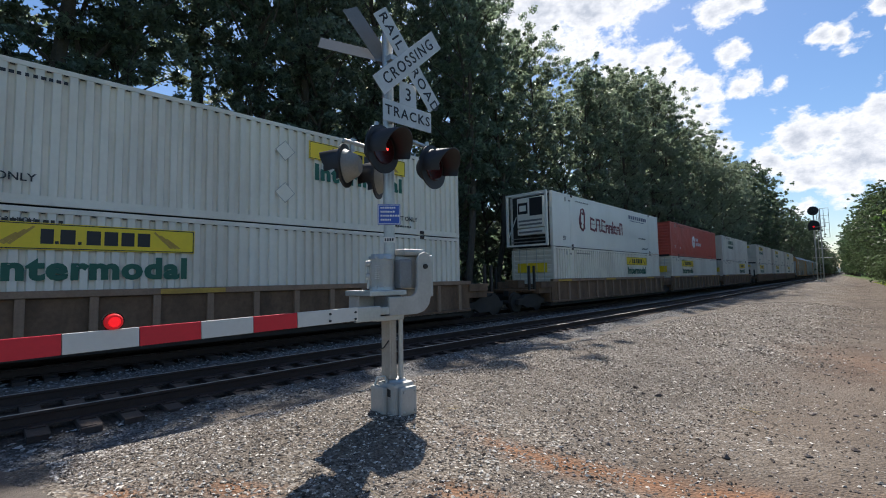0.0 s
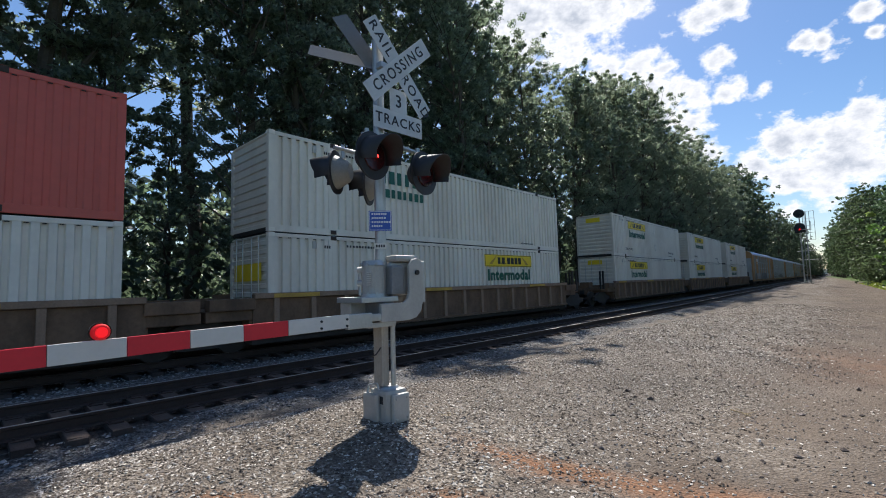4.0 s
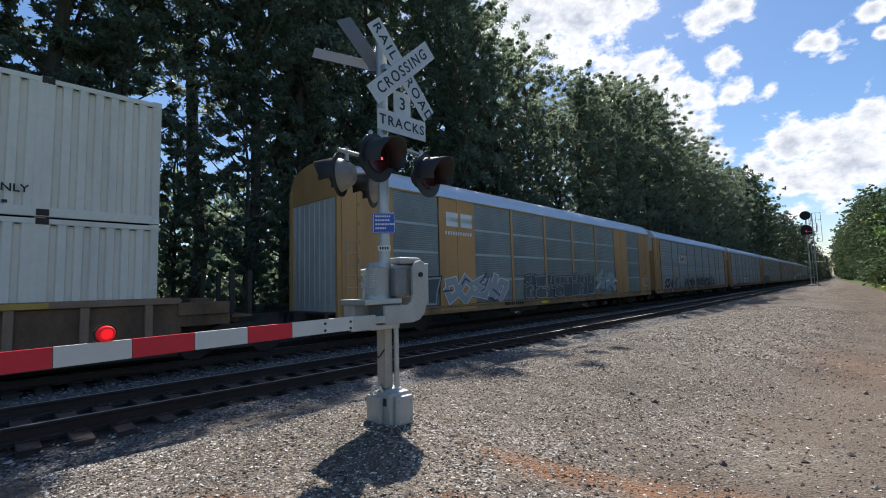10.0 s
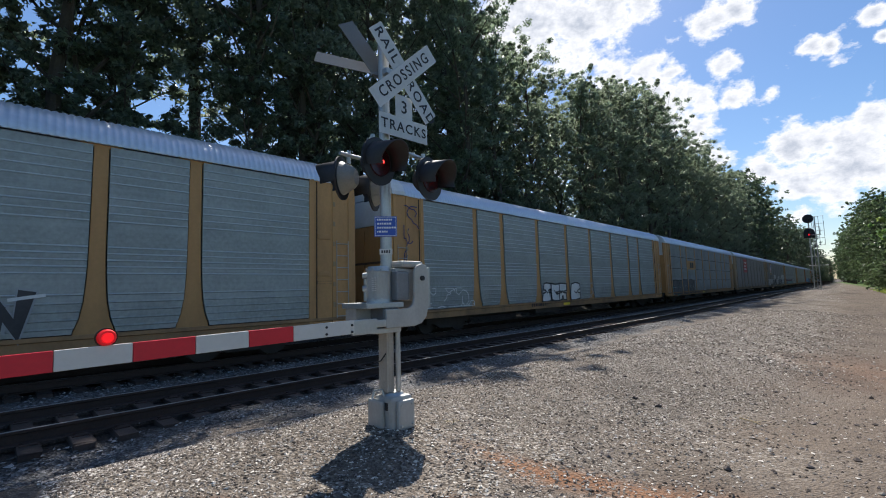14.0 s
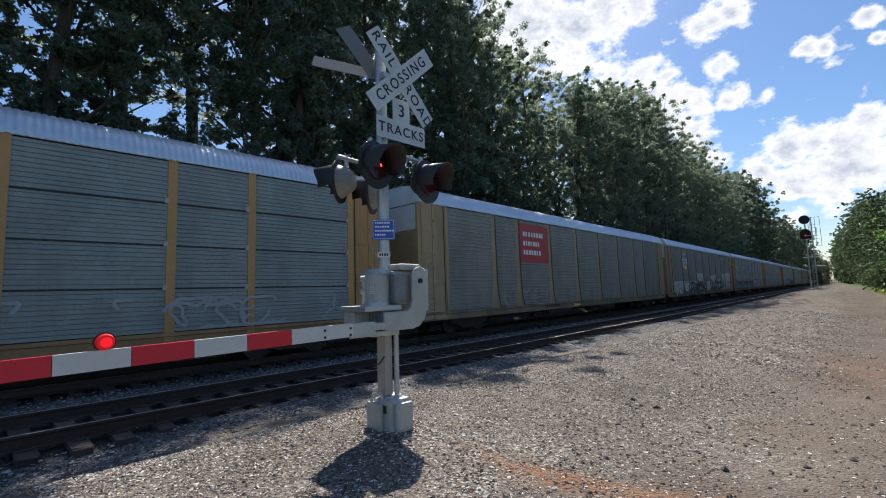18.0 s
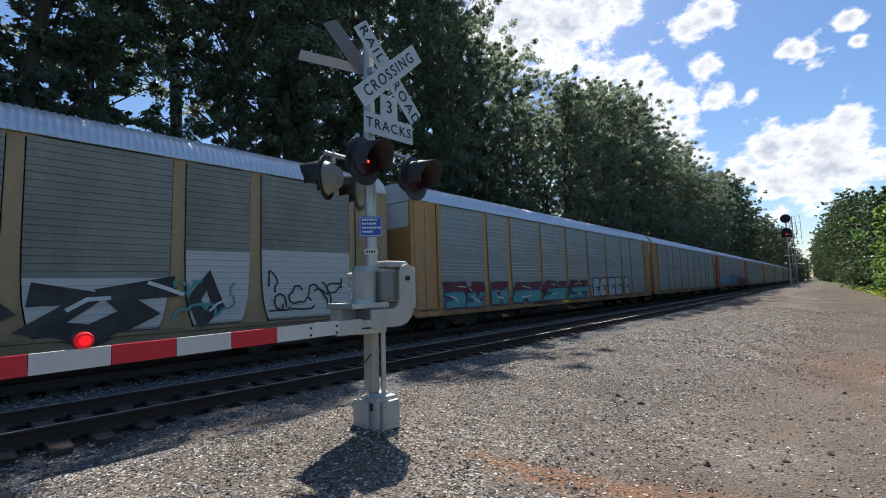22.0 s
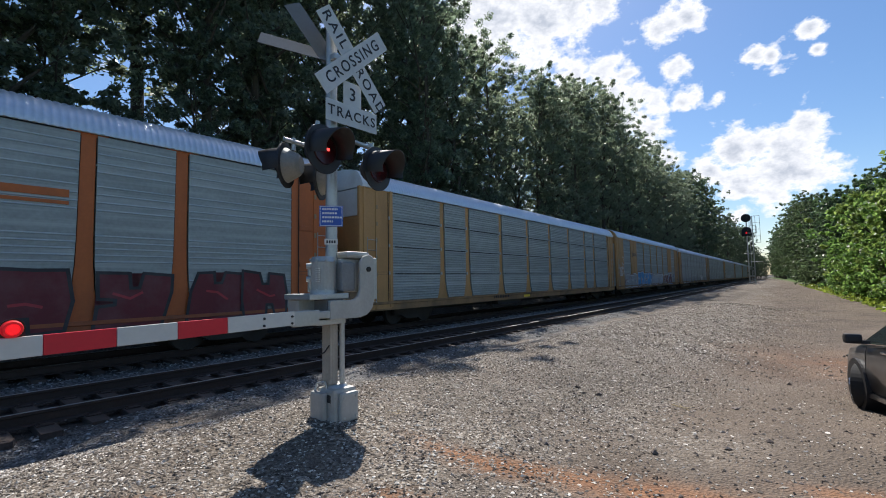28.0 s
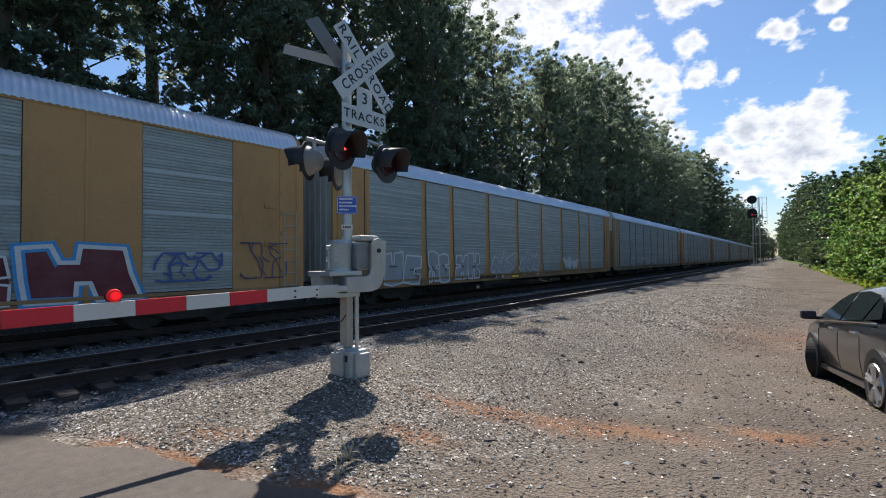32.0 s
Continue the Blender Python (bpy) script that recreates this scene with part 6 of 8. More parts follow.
part("shield_top", flat_shapes([[(local(5.38 + y), 3.85 + z) for y, z in ((-0.7, 0.51), (-0.33, 0.58), (0, 0.72), (0.33, 0.58), (0.7, 0.51), (0.62, 0.14), (-0.62, 0.14))]], X + 0.003), M["shield_blue"], sh)
for q in (-0.44, -0.22, 0, 0.22, 0.44):
    part("shield_stripe", flat_shapes([[(local(5.38 + q - 0.055), 3.25), (local(5.38 + q + 0.055), 3.25), (local(5.38 + q + 0.055), 3.9), (local(5.38 + q - 0.055), 3.9)]], X + 0.003), M["cp_red"], sh)
bars(sh, X + 0.006, local(4.95), local(5.8), 4.3, 4.42, M["white_letter"], 6, 5)
bars(sh, X + 0.006, local(4.85), local(5.9), 4.06, 4.18, M["white_letter"], 7, 7)
for p, q, z1 in zip(POSTS, POSTS[1:], (1.95, 1.95, 1.95, 2.75, 1.95, 2.55, 2.1, 2.75, 2.85)):
    part("primer_patch", cut_sheet(p, q, 1.0, z1, AW + 0.002, [1.05 + 0.15 * k for k in range(14)], 0.01), M["panel_faded"], a6, m=pose(0, (p + q) / 2 - AL / 2, 0))
for k, (y0, y1, z1, n) in enumerate(((2.0, 3.6, 1.7, 2), (4.7, 6.0, 1.9, 1), (6.6, 9.0, 1.95, 3), (9.4, 13.2, 2.0, 4), (15.2, 21.6, 2.2, 6))):
    over_bays(spray, a6, AW + 0.024, local(y0), local(y1), 0.8, z1, n, SPRAY["black"] if k > 1 else SPRAY["white"], SPRAY["black"], 60 + k, core=SPRAY["white"] if k > 1 else SPRAY["black"])
scribble(a6, AW + 0.024, local(22.9), local(25.2), 1.2, 2.3, SPRAY["black"], 66, 9, 0.05)
scribble(a6, AW + 0.024, local(20.6), local(22.2), 1.0, 2.0, SPRAY["teal"], 67, 5, 0.06)
board(a6, 0.1, 0.7, 0.8, 4.9, M["rack_brown"], "rusty_door_edge")

a7 = autorack(314.7, "blue-grey autorack with yellow posts and teal and white tags")
over_bays(throw_up, a7, X, local(1.5), local(15.2), 1.3, 1.9, 7, SPRAY["maroon"], SPRAY["ink"], 70, None, SPRAY["white"], 0.05)
over_bays(throw_up, a7, X + 0.02, local(1.5), local(15.2), 0.85, 1.55, 8, SPRAY["teal"], SPRAY["ink"], 71, None, SPRAY["white"], 0.06)
over_bays(throw_up, a7, X, local(15.6), local(21.9), 0.85, 2.05, 5, SPRAY["pale"], SPRAY["black"], 72, None, SPRAY["black"], 0.08)

autorack(343.1, "clean blue-grey autorack with yellow posts")

a9 = autorack(371.5, "blue-grey autorack with orange posts and large sprayed letters", paint="rack_orange", panel="panel_light")
part("logo_bar", boxes(((AW - 0.02, local(18.2), 3.35), (AW + 0.006, local(20.4), 3.42)), ((AW - 0.02, local(18.6), 3.5), (AW + 0.006, local(20.4), 3.66))), M["rack_orange"], a9)
over_bays(spray, a9, X, local(1.6), local(9.0), 0.85, 2.1, 7, SPRAY["blue"], SPRAY["white"], 91, core=SPRAY["navy"])
over_bays(throw_up, a9, X, local(9.6), local(16.3), 0.75, 2.2, 6, SPRAY["blue"], SPRAY["black"], 92, SPRAY["ink"], SPRAY["white"])
over_bays(throw_up, a9, X, local(16.6), local(25.4), 0.7, 2.0, 7, SPRAY["maroon"], SPRAY["black"], 93, None, SPRAY["red"])

autorack(399.8, "blue-grey autorack with yellow posts and dark panel seams", seams=3, panel="panel_light")

a11 = autorack(428.1, "grey autorack with plain yellow panels and blue sprayed letters", style="square", panel="panel_light")
for q in ((4.75, 1), (6.25, -1)):
    part("bracket_shape", flat_shapes([[(local(q[0]), 3.5), (local(q[0] + 0.16 * q[1]), 3.5), (local(q[0] + 0.16 * q[1]), 3.57), (local(q[0] + 0.06 * q[1]), 3.57), (local(q[0] + 0.06 * q[1]), 3.93), (local(q[0] + 0.16 * q[1]), 3.93), (local(q[0] + 0.16 * q[1]), 4.0), (local(q[0]), 4.0)]], AW + 0.013), M["black_letter"], a11)
bars(a11, AW + 0.013, local(5.0), local(6.05), 3.62, 3.88, M["black_letter"], 10, 3)
throw_up(a11, X, local(2.3), local(6.2), 0.75, 1.95, 3, SPRAY["grey"], SPRAY["white"], 111, SPRAY["maroon"], SPRAY["navy"])
throw_up(a11, X, local(6.5), local(12.3), 0.8, 2.1, 5, SPRAY["blue"], SPRAY["white"], 112, SPRAY["maroon"])
throw_up(a11, X, local(12.5), local(17.6), 0.85, 1.95, 5, SPRAY["pale"], SPRAY["white"], 113, SPRAY["maroon"], SPRAY["blue"])
throw_up(a11, X, local(17.8), local(20.5), 0.85, 1.9, 3, SPRAY["maroon"], SPRAY["white"], 114, None, SPRAY["white"], 0.05)
throw_up(a11, X + 0.002, local(20.6), local(22.6), 0.8, 2.15, 1, SPRAY["maroon"], SPRAY["white"], 118, SPRAY["blue"], SPRAY["maroon"], 0.09)
scribble(a11, X, local(23.0), local(24.6), 1.2, 1.9, SPRAY["navy"], 117, 9, 0.05)
scribble(a11, AW + 0.026, local(0.3), local(1.9), 1.8, 3.4, SPRAY["white"], 115, 12, 0.05)
scribble(a11, AW + 0.026, local(25.1), local(26.6), 1.2, 2.2, SPRAY["ink"], 116, 9, 0.035)

a12 = autorack(456.5, "grey autorack with yellow posts and white outlined tags", panel="panel_light", pale=True)
over_bays(throw_up, a12, X, local(2.2), local(8.4), 0.75, 2.0, 7, SPRAY["grey"], SPRAY["white"], 121, None, SPRAY["black"], 0.06)
over_bays(spray, a12, X, local(8.7), local(15.0), 0.85, 1.95, 7, SPRAY["grey"], SPRAY["white"], 122, core=SPRAY["grey"])
over_bays(spray, a12, X, local(18.0), local(21.0), 1.0, 1.8, 4, SPRAY["white"], SPRAY["white"], 123, core=SPRAY["grey"])
for k in range(13, 19):
    ak = autorack(456.5 + 28.5 * (k - 12), "grey autorack with yellow posts far along the train", paint=("rack_yellow", "rack_tan")[k % 2])
    if k in (13, 14):
        over_bays(spray, ak, X, local(4), local(15), 0.9, 1.7, 6, SPRAY["grey"], SPRAY["white"], 130 + k)


# ---- the crossing signal with its gate ----
MX, MY, MZ = 4.11, 3.31, 0.17
mast = thing("crossing_signal", pose(MX, MY, MZ), "grey steel crossing signal with crossed white signs and lamps", "crossing signal")
part("pole", tubes(((0, 0, 0.42), (0, 0, 4.42), 0.063), n=20), M["galv"], mast, "galvanised round pole")
part("pole_cap", tubes(((0, 0, 4.42), (0, 0, 4.47), 0.07, 0.03), n=20), M["galv"], mast)
# foot: a junction box clamped round the pole on a concrete stub
FOOT = Matrix.Translation((0.04, 0.04, 0)) @ Matrix.Scale(0.97, 4)
jb = part("junction_box", boxes(((-0.14, -0.16, 0.03), (0.16, 0.14, 0.40)), bevel=0.04), M["grey_paint"], mast, "grey cast iron junction box with a lid", m=FOOT)
part("lid", boxes(((-0.18, -0.225, 0.05), (0.06, -0.155, 0.365)), bevel=0.03), M["grey_paint"], jb)
part("side_cover", boxes(((0.155, -0.10, 0.05), (0.215, 0.13, 0.36)), bevel=0.03), M["grey_paint"], jb)
part("lid_handle", tubes(((-0.13, -0.19, 0.36), (-0.12, -0.17, 0.44), 0.013), ((-0.12, -0.17, 0.44), (-0.02, -0.14, 0.46), 0.013), ((-0.02, -0.14, 0.46), (0.0, -0.13, 0.39), 0.013), n=8), M["galv"], jb)
part("collar", tubes(((0, 0, 0.39), (0, 0, 0.425), 0.125, 0.10), n=20), M["galv"], jb)
for dx, dy in ((0.12, -0.12), (-0.12, -0.12), (0.12, 0.12), (-0.12, 0.12)):
    part("anchor_bolt", tubes(((dx, dy, -0.12), (dx, dy, 0.06), 0.02), n=8), M["galv"], jb)
for dy, z in ((-0.06, 0.31), (-0.06, 0.1), (0.09, 0.31), (0.09, 0.1)):
    part("cover_bolt", tubes(((0.21, dy, z), (0.228, dy, z), 0.014), n=8), M["galv"], jb)
part("name_plate", boxes(((0.02, -0.163, 0.26), (0.11, -0.158, 0.34))), M["black"], jb)
part("foot", boxes(((-0.18, -0.2, -0.3), (0.24, 0.22, -0.02)), bevel=0.03), mat("concrete", (0.36, 0.35, 0.33), 0.9, vary=0.15, scale=6, bump=0.4), mast, "concrete stub in the gravel")
# two steel channels between the foot and the gate machine
part("stanchion", boxes(((-0.06, -0.075, 0.42), (0.085, -0.05, 1.06)), ((-0.06, -0.05, 0.42), (-0.04, 0.09, 1.06)), ((0.065, -0.05, 0.42), (0.085, 0.02, 1.06)), bevel=0.006), M["stanchion_paint"], mast, "tan weathered steel channel")
part("conduit", tubes(((0.105, 0.06, 0.42), (0.105, 0.06, 1.06), 0.028), n=12), M["galv"], mast)
part("cable", tubes(((-0.08, -0.09, 0.72), (0.02, -0.105, 0.75), 0.007), ((0.02, -0.105, 0.75), (0.09, -0.09, 0.83), 0.007), n=6), M["black"], mast)
# the gate machine on two plates
machine = part("gate_machine", boxes(((-0.28, 0.03, 1.37), (0.12, 0.36, 1.74)), bevel=0.05), M["grey_paint"], mast, "grey gate machine housing")
part("motor_drum", tubes(((-0.02, -0.09, 1.37), (-0.02, -0.09, 1.72), 0.125, 0.12), n=24), M["grey_paint"], machine)
part("drum_cap", tubes(((-0.02, -0.09, 1.70), (-0.02, -0.09, 1.755), 0.135, 0.115), n=24), M["galv"], machine)
part("drum_base", tubes(((-0.02, -0.09, 1.366), (-0.02, -0.09, 1.40), 0.14, 0.135), n=24), M["galv"], machine)
part("gear_case", boxes(((0.02, 0.02, 1.38), (0.16, 0.20, 1.70)), bevel=0.03), M["grey_dark"], machine)
label_plate = part("data_plate", tubes(((-0.017, -0.09, 1.47), (-0.017, -0.09, 1.65), 0.127), n=24), M["grey_paint"], machine)
for k in range(7):
    part("label_bar", boxes(((0.035, -0.222, 1.49 + 0.022 * k), (0.085 + 0.008 * (k % 2), -0.205, 1.499 + 0.022 * k)), bevel=0), M["white_sheet"], label_plate)
part("housing_cover", boxes(((-0.24, 0.08, 1.74), (0.17, 0.40, 1.815)), bevel=0.035), M["grey_paint"], machine)
part("conduit", tubes(((-0.19, -0.14, 1.38), (-0.19, -0.14, 1.66), 0.026), ((-0.19, -0.14, 1.66), (-0.14, -0.1, 1.71), 0.026), ((-0.14, -0.1, 1.71), (-0.06, -0.08, 1.72), 0.026), n=10), M["galv"], machine)
for z in (1.52, 1.66):
    part("latch", tubes(((-0.13, -0.14, z), (-0.17, -0.2, z), 0.04, 0.03), n=12), M["galv"], machine)
for a in (-1.9, -1.1, -0.4):
    for z in (1.40, 1.72):
        c, s_ = math.cos(a) * 0.13 - 0.02, math.sin(a) * 0.13 - 0.09
        part("bolt", tubes(((c, s_, z), (c + 0.015 * math.cos(a), s_ + 0.015 * math.sin(a), z), 0.014), n=8), M["galv"], machine)
part("upper_plate", boxes(((-0.30, -0.38, 1.31), (0.17, 0.10, 1.366)), bevel=0.008), M["galv"], mast)
part("lower_plate", boxes(((-0.26, -0.30, 1.05), (0.17, 0.06, 1.105)), bevel=0.008), M["galv"], mast)
part("gear_block", boxes(((-0.28, -0.35, 1.14), (-0.08, -0.12, 1.31)), bevel=0.015), M["grey_paint"], mast)
part("spacer", boxes(((-0.19, -0.28, 1.105), (-0.16, 0.04, 1.37))), M["galv"], mast)
part("shaft_case", boxes(((-0.12, -0.16, 1.105), (0.15, 0.05, 1.31)), bevel=0.02), M["grey_dark"], mast)
# counterweight side plate: a flat hook that rises behind the machine
bm = bmesh.new()
hook = [(-0.17, 1.10), (0.22, 1.10), (0.32, 1.125), (0.39, 1.19), (0.425, 1.30), (0.43, 1.70), (0.40, 1.76), (0.34, 1.785), (0.27, 1.76), (0.225, 1.70), (0.22, 1.40), (0.19, 1.325), (0.13, 1.295), (-0.17, 1.295)]
extrude_profile(bm, hook, 0, 0.175, 0.215)
bmesh.ops.bevel(bm, geom=bm.edges[:], offset=0.006, segments=1, affect="EDGES")
side = part("counterweight_arm", bm, M["grey_paint"], mast, "grey curved counterweight plate")
bm = bmesh.new()
extrude_profile(bm, hook, 0, -0.335, -0.295)
bmesh.ops.bevel(bm, geom=bm.edges[:], offset=0.006, segments=1, affect="EDGES")
part("counterweight_arm", bm, M["grey_paint"], mast, "grey curved counterweight plate")
part("pivot", tubes(((0.21, 0.33, 1.62), (0.235, 0.33, 1.62), 0.028), n=14), M["gap_dark"], side)
part("counterweight", boxes(((-0.29, 0.40, 1.28), (0.17, 0.50, 1.75)), bevel=0.012), M["galv"], side)
# the arm over the road, which drops a little towards its end
arm = part("gate_arm", boxes(((0.36, -0.70, 1.085), (0.40, -0.42, 1.225)), bevel=0.008), M["galv"], mast, "red and white striped gate arm")
part("arm_bracket", boxes(((0.20, -0.46, 1.115), (0.37, -0.40, 1.20)), ((0.15, -0.46, 1.12), (0.21, 0.02, 1.195)), bevel=0.01), M["galv"], arm)
part("arm_bracket", boxes(((-0.1, -0.30, 1.13), (0.16, -0.12, 1.19)), bevel=0.02), M["grey_dark"], arm)
y = -0.69
k = 0
for width in (0.59, 0.36, 0.37, 0.37, 0.39, 0.38, 0.38, 0.38, 0.38, 0.38, 0.38, 0.38, 0.38):
    tilt = pose(0.405, y, 1.168 + 0.02 * (y + 0.66), math.degrees(-0.02) * -1)
    part("stripe", boxes(((-0.013, -width, -0.062), (0.013, -0.003, 0.062)), bevel=0.004), M["red_sheet"] if k % 2 else M["white_sheet"], arm, "red reflective stripe" if k % 2 else "white reflective stripe", m=tilt)
    y -= width
    k += 1
for yy in (-0.72, -0.98):
    for z in (1.125, 1.185):
        part("arm_bolt", tubes(((0.416, yy, z), (0.428, yy, z), 0.011), n=8), M["black"], arm)
lamp = part("arm_lamp", tubes(((0.36, -2.52, 1.24), (0.44, -2.52, 1.24), 0.057, 0.045), n=24), M["lens_red"], arm, "lit red lamp on the arm")
part("bulb", tubes(((0.43, -2.52, 1.24), (0.446, -2.52, 1.24), 0.041, 0.028), n=20), M["red_light"], lamp)
part("lamp_rim", tubes(((0.36, -2.52, 1.24), (0.39, -2.52, 1.24), 0.06), n=24), M["red_dim"], lamp)
part("lamp_foot", boxes(((0.385, -2.55, 1.178), (0.415, -2.47, 1.19))), M["black"], arm)
# blue notice and the plate below it
blue = part("notice", boxes(((0.062, -0.155, 2.05), (0.074, 0.155, 2.33)), bevel=0.006), M["blue_sheet"], mast, "small blue notice with white lines")
blue.matrix_basis = Matrix.Translation((0.012, -0.01, 0.44)) @ Matrix.Rotation(radians(-38), 4, "Z") @ Matrix.Scale(0.8, 4)
part("border", boxes(((0.0742, -0.145, 2.06), (0.0752, 0.145, 2.066)), ((0.0742, -0.145, 2.314), (0.0752, 0.145, 2.32)), ((0.0742, -0.145, 2.066), (0.0752, -0.139, 2.314)), ((0.0742, 0.139, 2.066), (0.0752, 0.145, 2.314))), M["white_letter"], blue)
rnd = random.Random(3)
for row, n in enumerate((7, 6, 8, 5)):
    x0 = -0.115
    for j in range(n):
        w = rnd.uniform(0.016, 0.03)
        part("line", flat_shapes([[(x0, 2.27 - row * 0.055), (x0 + w, 2.27 - row * 0.055), (x0 + w, 2.295 - row * 0.055), (x0, 2.295 - row * 0.055)]], 0.0755), M["white_letter"], blue)
        x0 += w + 0.009
plate = part("number_plate", boxes(((0.064, -0.07, 1.885), (0.068, 0.07, 1.945))), M["white_sheet"], mast)
plate.matrix_basis = Matrix.Rotation(radians(-38), 4, "Z")
for j in range(4):
    part("line", flat_shapes([[(-0.05 + 0.026 * j, 1.9), (-0.033 + 0.026 * j, 1.9), (-0.033 + 0.026 * j, 1.93), (-0.05 + 0.026 * j, 1.93)]], 0.0685), M["black_letter"], plate)


# flashing lamps: two towards the lot, two away
M["lamp_back"] = mat("worn_grey_housing", (0.27, 0.27, 0.25), 0.6, vary=0.15, scale=6, dirt=(0.15, 0.14, 0.12), dirt_amount=0.4, dirt_scale=5)
def flasher(y, z, face, lit):
    """A round black target with a hood and a red lens; face: +1 towards the lot, -1 away."""
    x = 0.33 * face
    turn = Matrix.Translation((x, y, z)) @ Matrix.Rotation(radians(12 if face > 0 else 218), 4, "Z")
    bm = bmesh.new()
    tube(bm, (0, 0, 0), (0.02, 0, 0), 0.245, 0.245, 36)
    f = part("flashing_lamp", bm, M["black"], mast, "black round lamp with a hood", m=turn)
    part("housing", tubes(((-0.13, 0, 0), (0.0, 0, 0), 0.12, 0.19), ((-0.16, 0, 0), (-0.13, 0, 0), 0.09, 0.12), n=28), M["lamp_back"] if face < 0 else M["black"], f, "lamp housing")
    bm = bmesh.new()
    n = 22
    inner, outer = [], []
    for k in range(n + 1):
        a = radians(-20 + 220 * k / n)
        c, s = math.cos(a), math.sin(a)
        reach = (0.22 if face > 0 else 0.19) + 0.10 * max(0, s)
        inner.append((bm.verts.new((0.02, 0.19 * c, 0.19 * s)), bm.verts.new((reach, 0.185 * c, 0.185 * s - 0.03))))
        outer.append((bm.verts.new((0.02, 0.20 * c, 0.20 * s)), bm.verts.new((reach, 0.195 * c, 0.195 * s - 0.03))))
    for a, b in zip(range(n), range(1, n + 1)):
        bm.faces.new((inner[a][0], inner[b][0], inner[b][1], inner[a][1]))
        bm.faces.new((outer[a][0], outer[a][1], outer[b][1], outer[b][0]))
        bm.faces.new((inner[a][1], inner[b][1], outer[b][1], outer[a][1]))
    part("hood", bm, M["black"], f, smooth=True)
    part("lens", tubes(((0.02, 0, 0), (0.035, 0, 0), 0.155, 0.15), n=28), M["red_dim"], f, "dark red lens")
    if lit:
        part("glow", boxes(((0.037, -0.055, -0.013), (0.05, 0.045, 0.013)), bevel=0.004), M["lamp_streak"], f, "lit red streak")
    part("arm_clamp", tubes(((-0.07, 0, 0.16), (-0.07, 0, 0.30), 0.025), n=10), M["galv"], f)
    return f


flasher(-0.34, 2.80, 1, True)
flasher(0.36, 2.73, 1, True)
flasher(-0.34, 2.76, -1, False)
flasher(0.10, 2.68, -1, False)
part("lamp_arm", tubes(((0.24, -0.4, 3.04), (0.24, 0.42, 2.98), 0.024), ((-0.26, -0.42, 3.02), (-0.26, 0.42, 2.98), 0.024), ((-0.28, 0, 3.0), (0.26, 0, 3.0), 0.03), n=12), M["galv"], mast)
part("terminal_box", boxes(((-0.11, -0.11, 2.92), (0.11, 0.11, 3.12)), bevel=0.02), M["galv"], mast)


# crossed signs and the track count
def blade(parent, name, turn_deg, length, width, m, text="", thick=0.006, gap=0.0):
    bm = bmesh.new()
    box(bm, (-thick / 2, -length / 2, -width / 2), (thick / 2, length / 2, width / 2), 0.002)
    o = part(name, bm, M["sign_sheet"], parent, "white reflective blade with black letters" if text else "bare sign blade", m=m @ Matrix.Rotation(radians(turn_deg), 4, "X"))
    spots = ((0.0, text),) if not gap else ((-length / 4 - gap / 2, text.split("|")[0]), (length / 4 + gap / 2, text.split("|")[-1])) if "|" in text else ((0.0, text),)
    for off, word in spots:
        if word:
            me = letters(word, width * 0.56, 0.001, 0.002, 1.25)
            me.materials.append(M["black_letter"])
            part("lettering", me, None, o, m=Matrix.Translation((thick / 2 + 0.002, off, 0)) @ Matrix.Rotation(radians(90), 4, "Z") @ Matrix.Rotation(radians(90), 4, "X"))
    return o


SX, SZ = 0.14, 3.97
turn = Matrix.Translation((SX, 0.19, SZ))
blade(mast, "cross_blade", -47.5, 1.2, 0.225, turn, "RAIL|ROAD", gap=0.13)
blade(mast, "cross_blade", 43.5, 1.2, 0.225, Matrix.Translation((SX + 0.012, 0.19, SZ)), "CROSSING")
tracks = part("track_count_sign", boxes(((SX - 0.024, -0.16, 3.215), (SX - 0.018, 0.55, 3.455)), ((SX - 0.024, 0.07, 3.455), (SX - 0.018, 0.32, 3.72)), bevel=0.002), M["sign_sheet"], mast, "white sign for three tracks")
for word, yy, zz, h in (("TRACKS", 0.195, 3.335, 0.115), ("3", 0.195, 3.575, 0.15)):
    me = letters(word, h, 0.001, 0.002, 1.2)
    me.materials.append(M["black_letter"])
    part("lettering", me, None, tracks, m=Matrix.Translation((SX - 0.015, yy, zz)) @ Matrix.Rotation(radians(90), 4, "Z") @ Matrix.Rotation(radians(90), 4, "X"))
part("sign_bracket", boxes(((0.05, -0.06, 3.25), (SX - 0.024, 0.1, 3.31))), M["galv"], mast)
part("sign_bracket", boxes(((0.05, -0.06, 3.92), (SX - 0.004, 0.2, 3.98))), M["galv"], mast)
# the crossed sign for the other side, seen from behind and aslant
a, b = Vector((-0.36, -0.60, 0.10)).normalized(), Vector((-0.16, -0.32, 0.50)).normalized()
n_ = a.cross(b).normalized()
for d, ln in ((a, 1.22), (b, 1.1)):
    side_v = n_.cross(d).normalized()
    away = Vector((-0.70, 0.71, 0.0))
    away = (away - d * away.dot(d)).normalized()
    lift_v = d.cross(away).normalized()
    lift_v = lift_v if lift_v.z > 0 else -lift_v
    side_v = (lift_v * 0.8 + away * 0.6).normalized()
    n_ = d.cross(side_v)
    m = Matrix((n_, d, side_v)).transposed().to_4x4()
    bm = bmesh.new()
    box(bm, (-0.003, -0.08, -0.112), (0.003, ln * 0.58, 0.112), 0.002)
    part("back_blade", bm, M["sign_back"], mast, "bare back of a sign blade", m=Matrix.Translation((-0.07, -0.02, 4.03)) @ m)


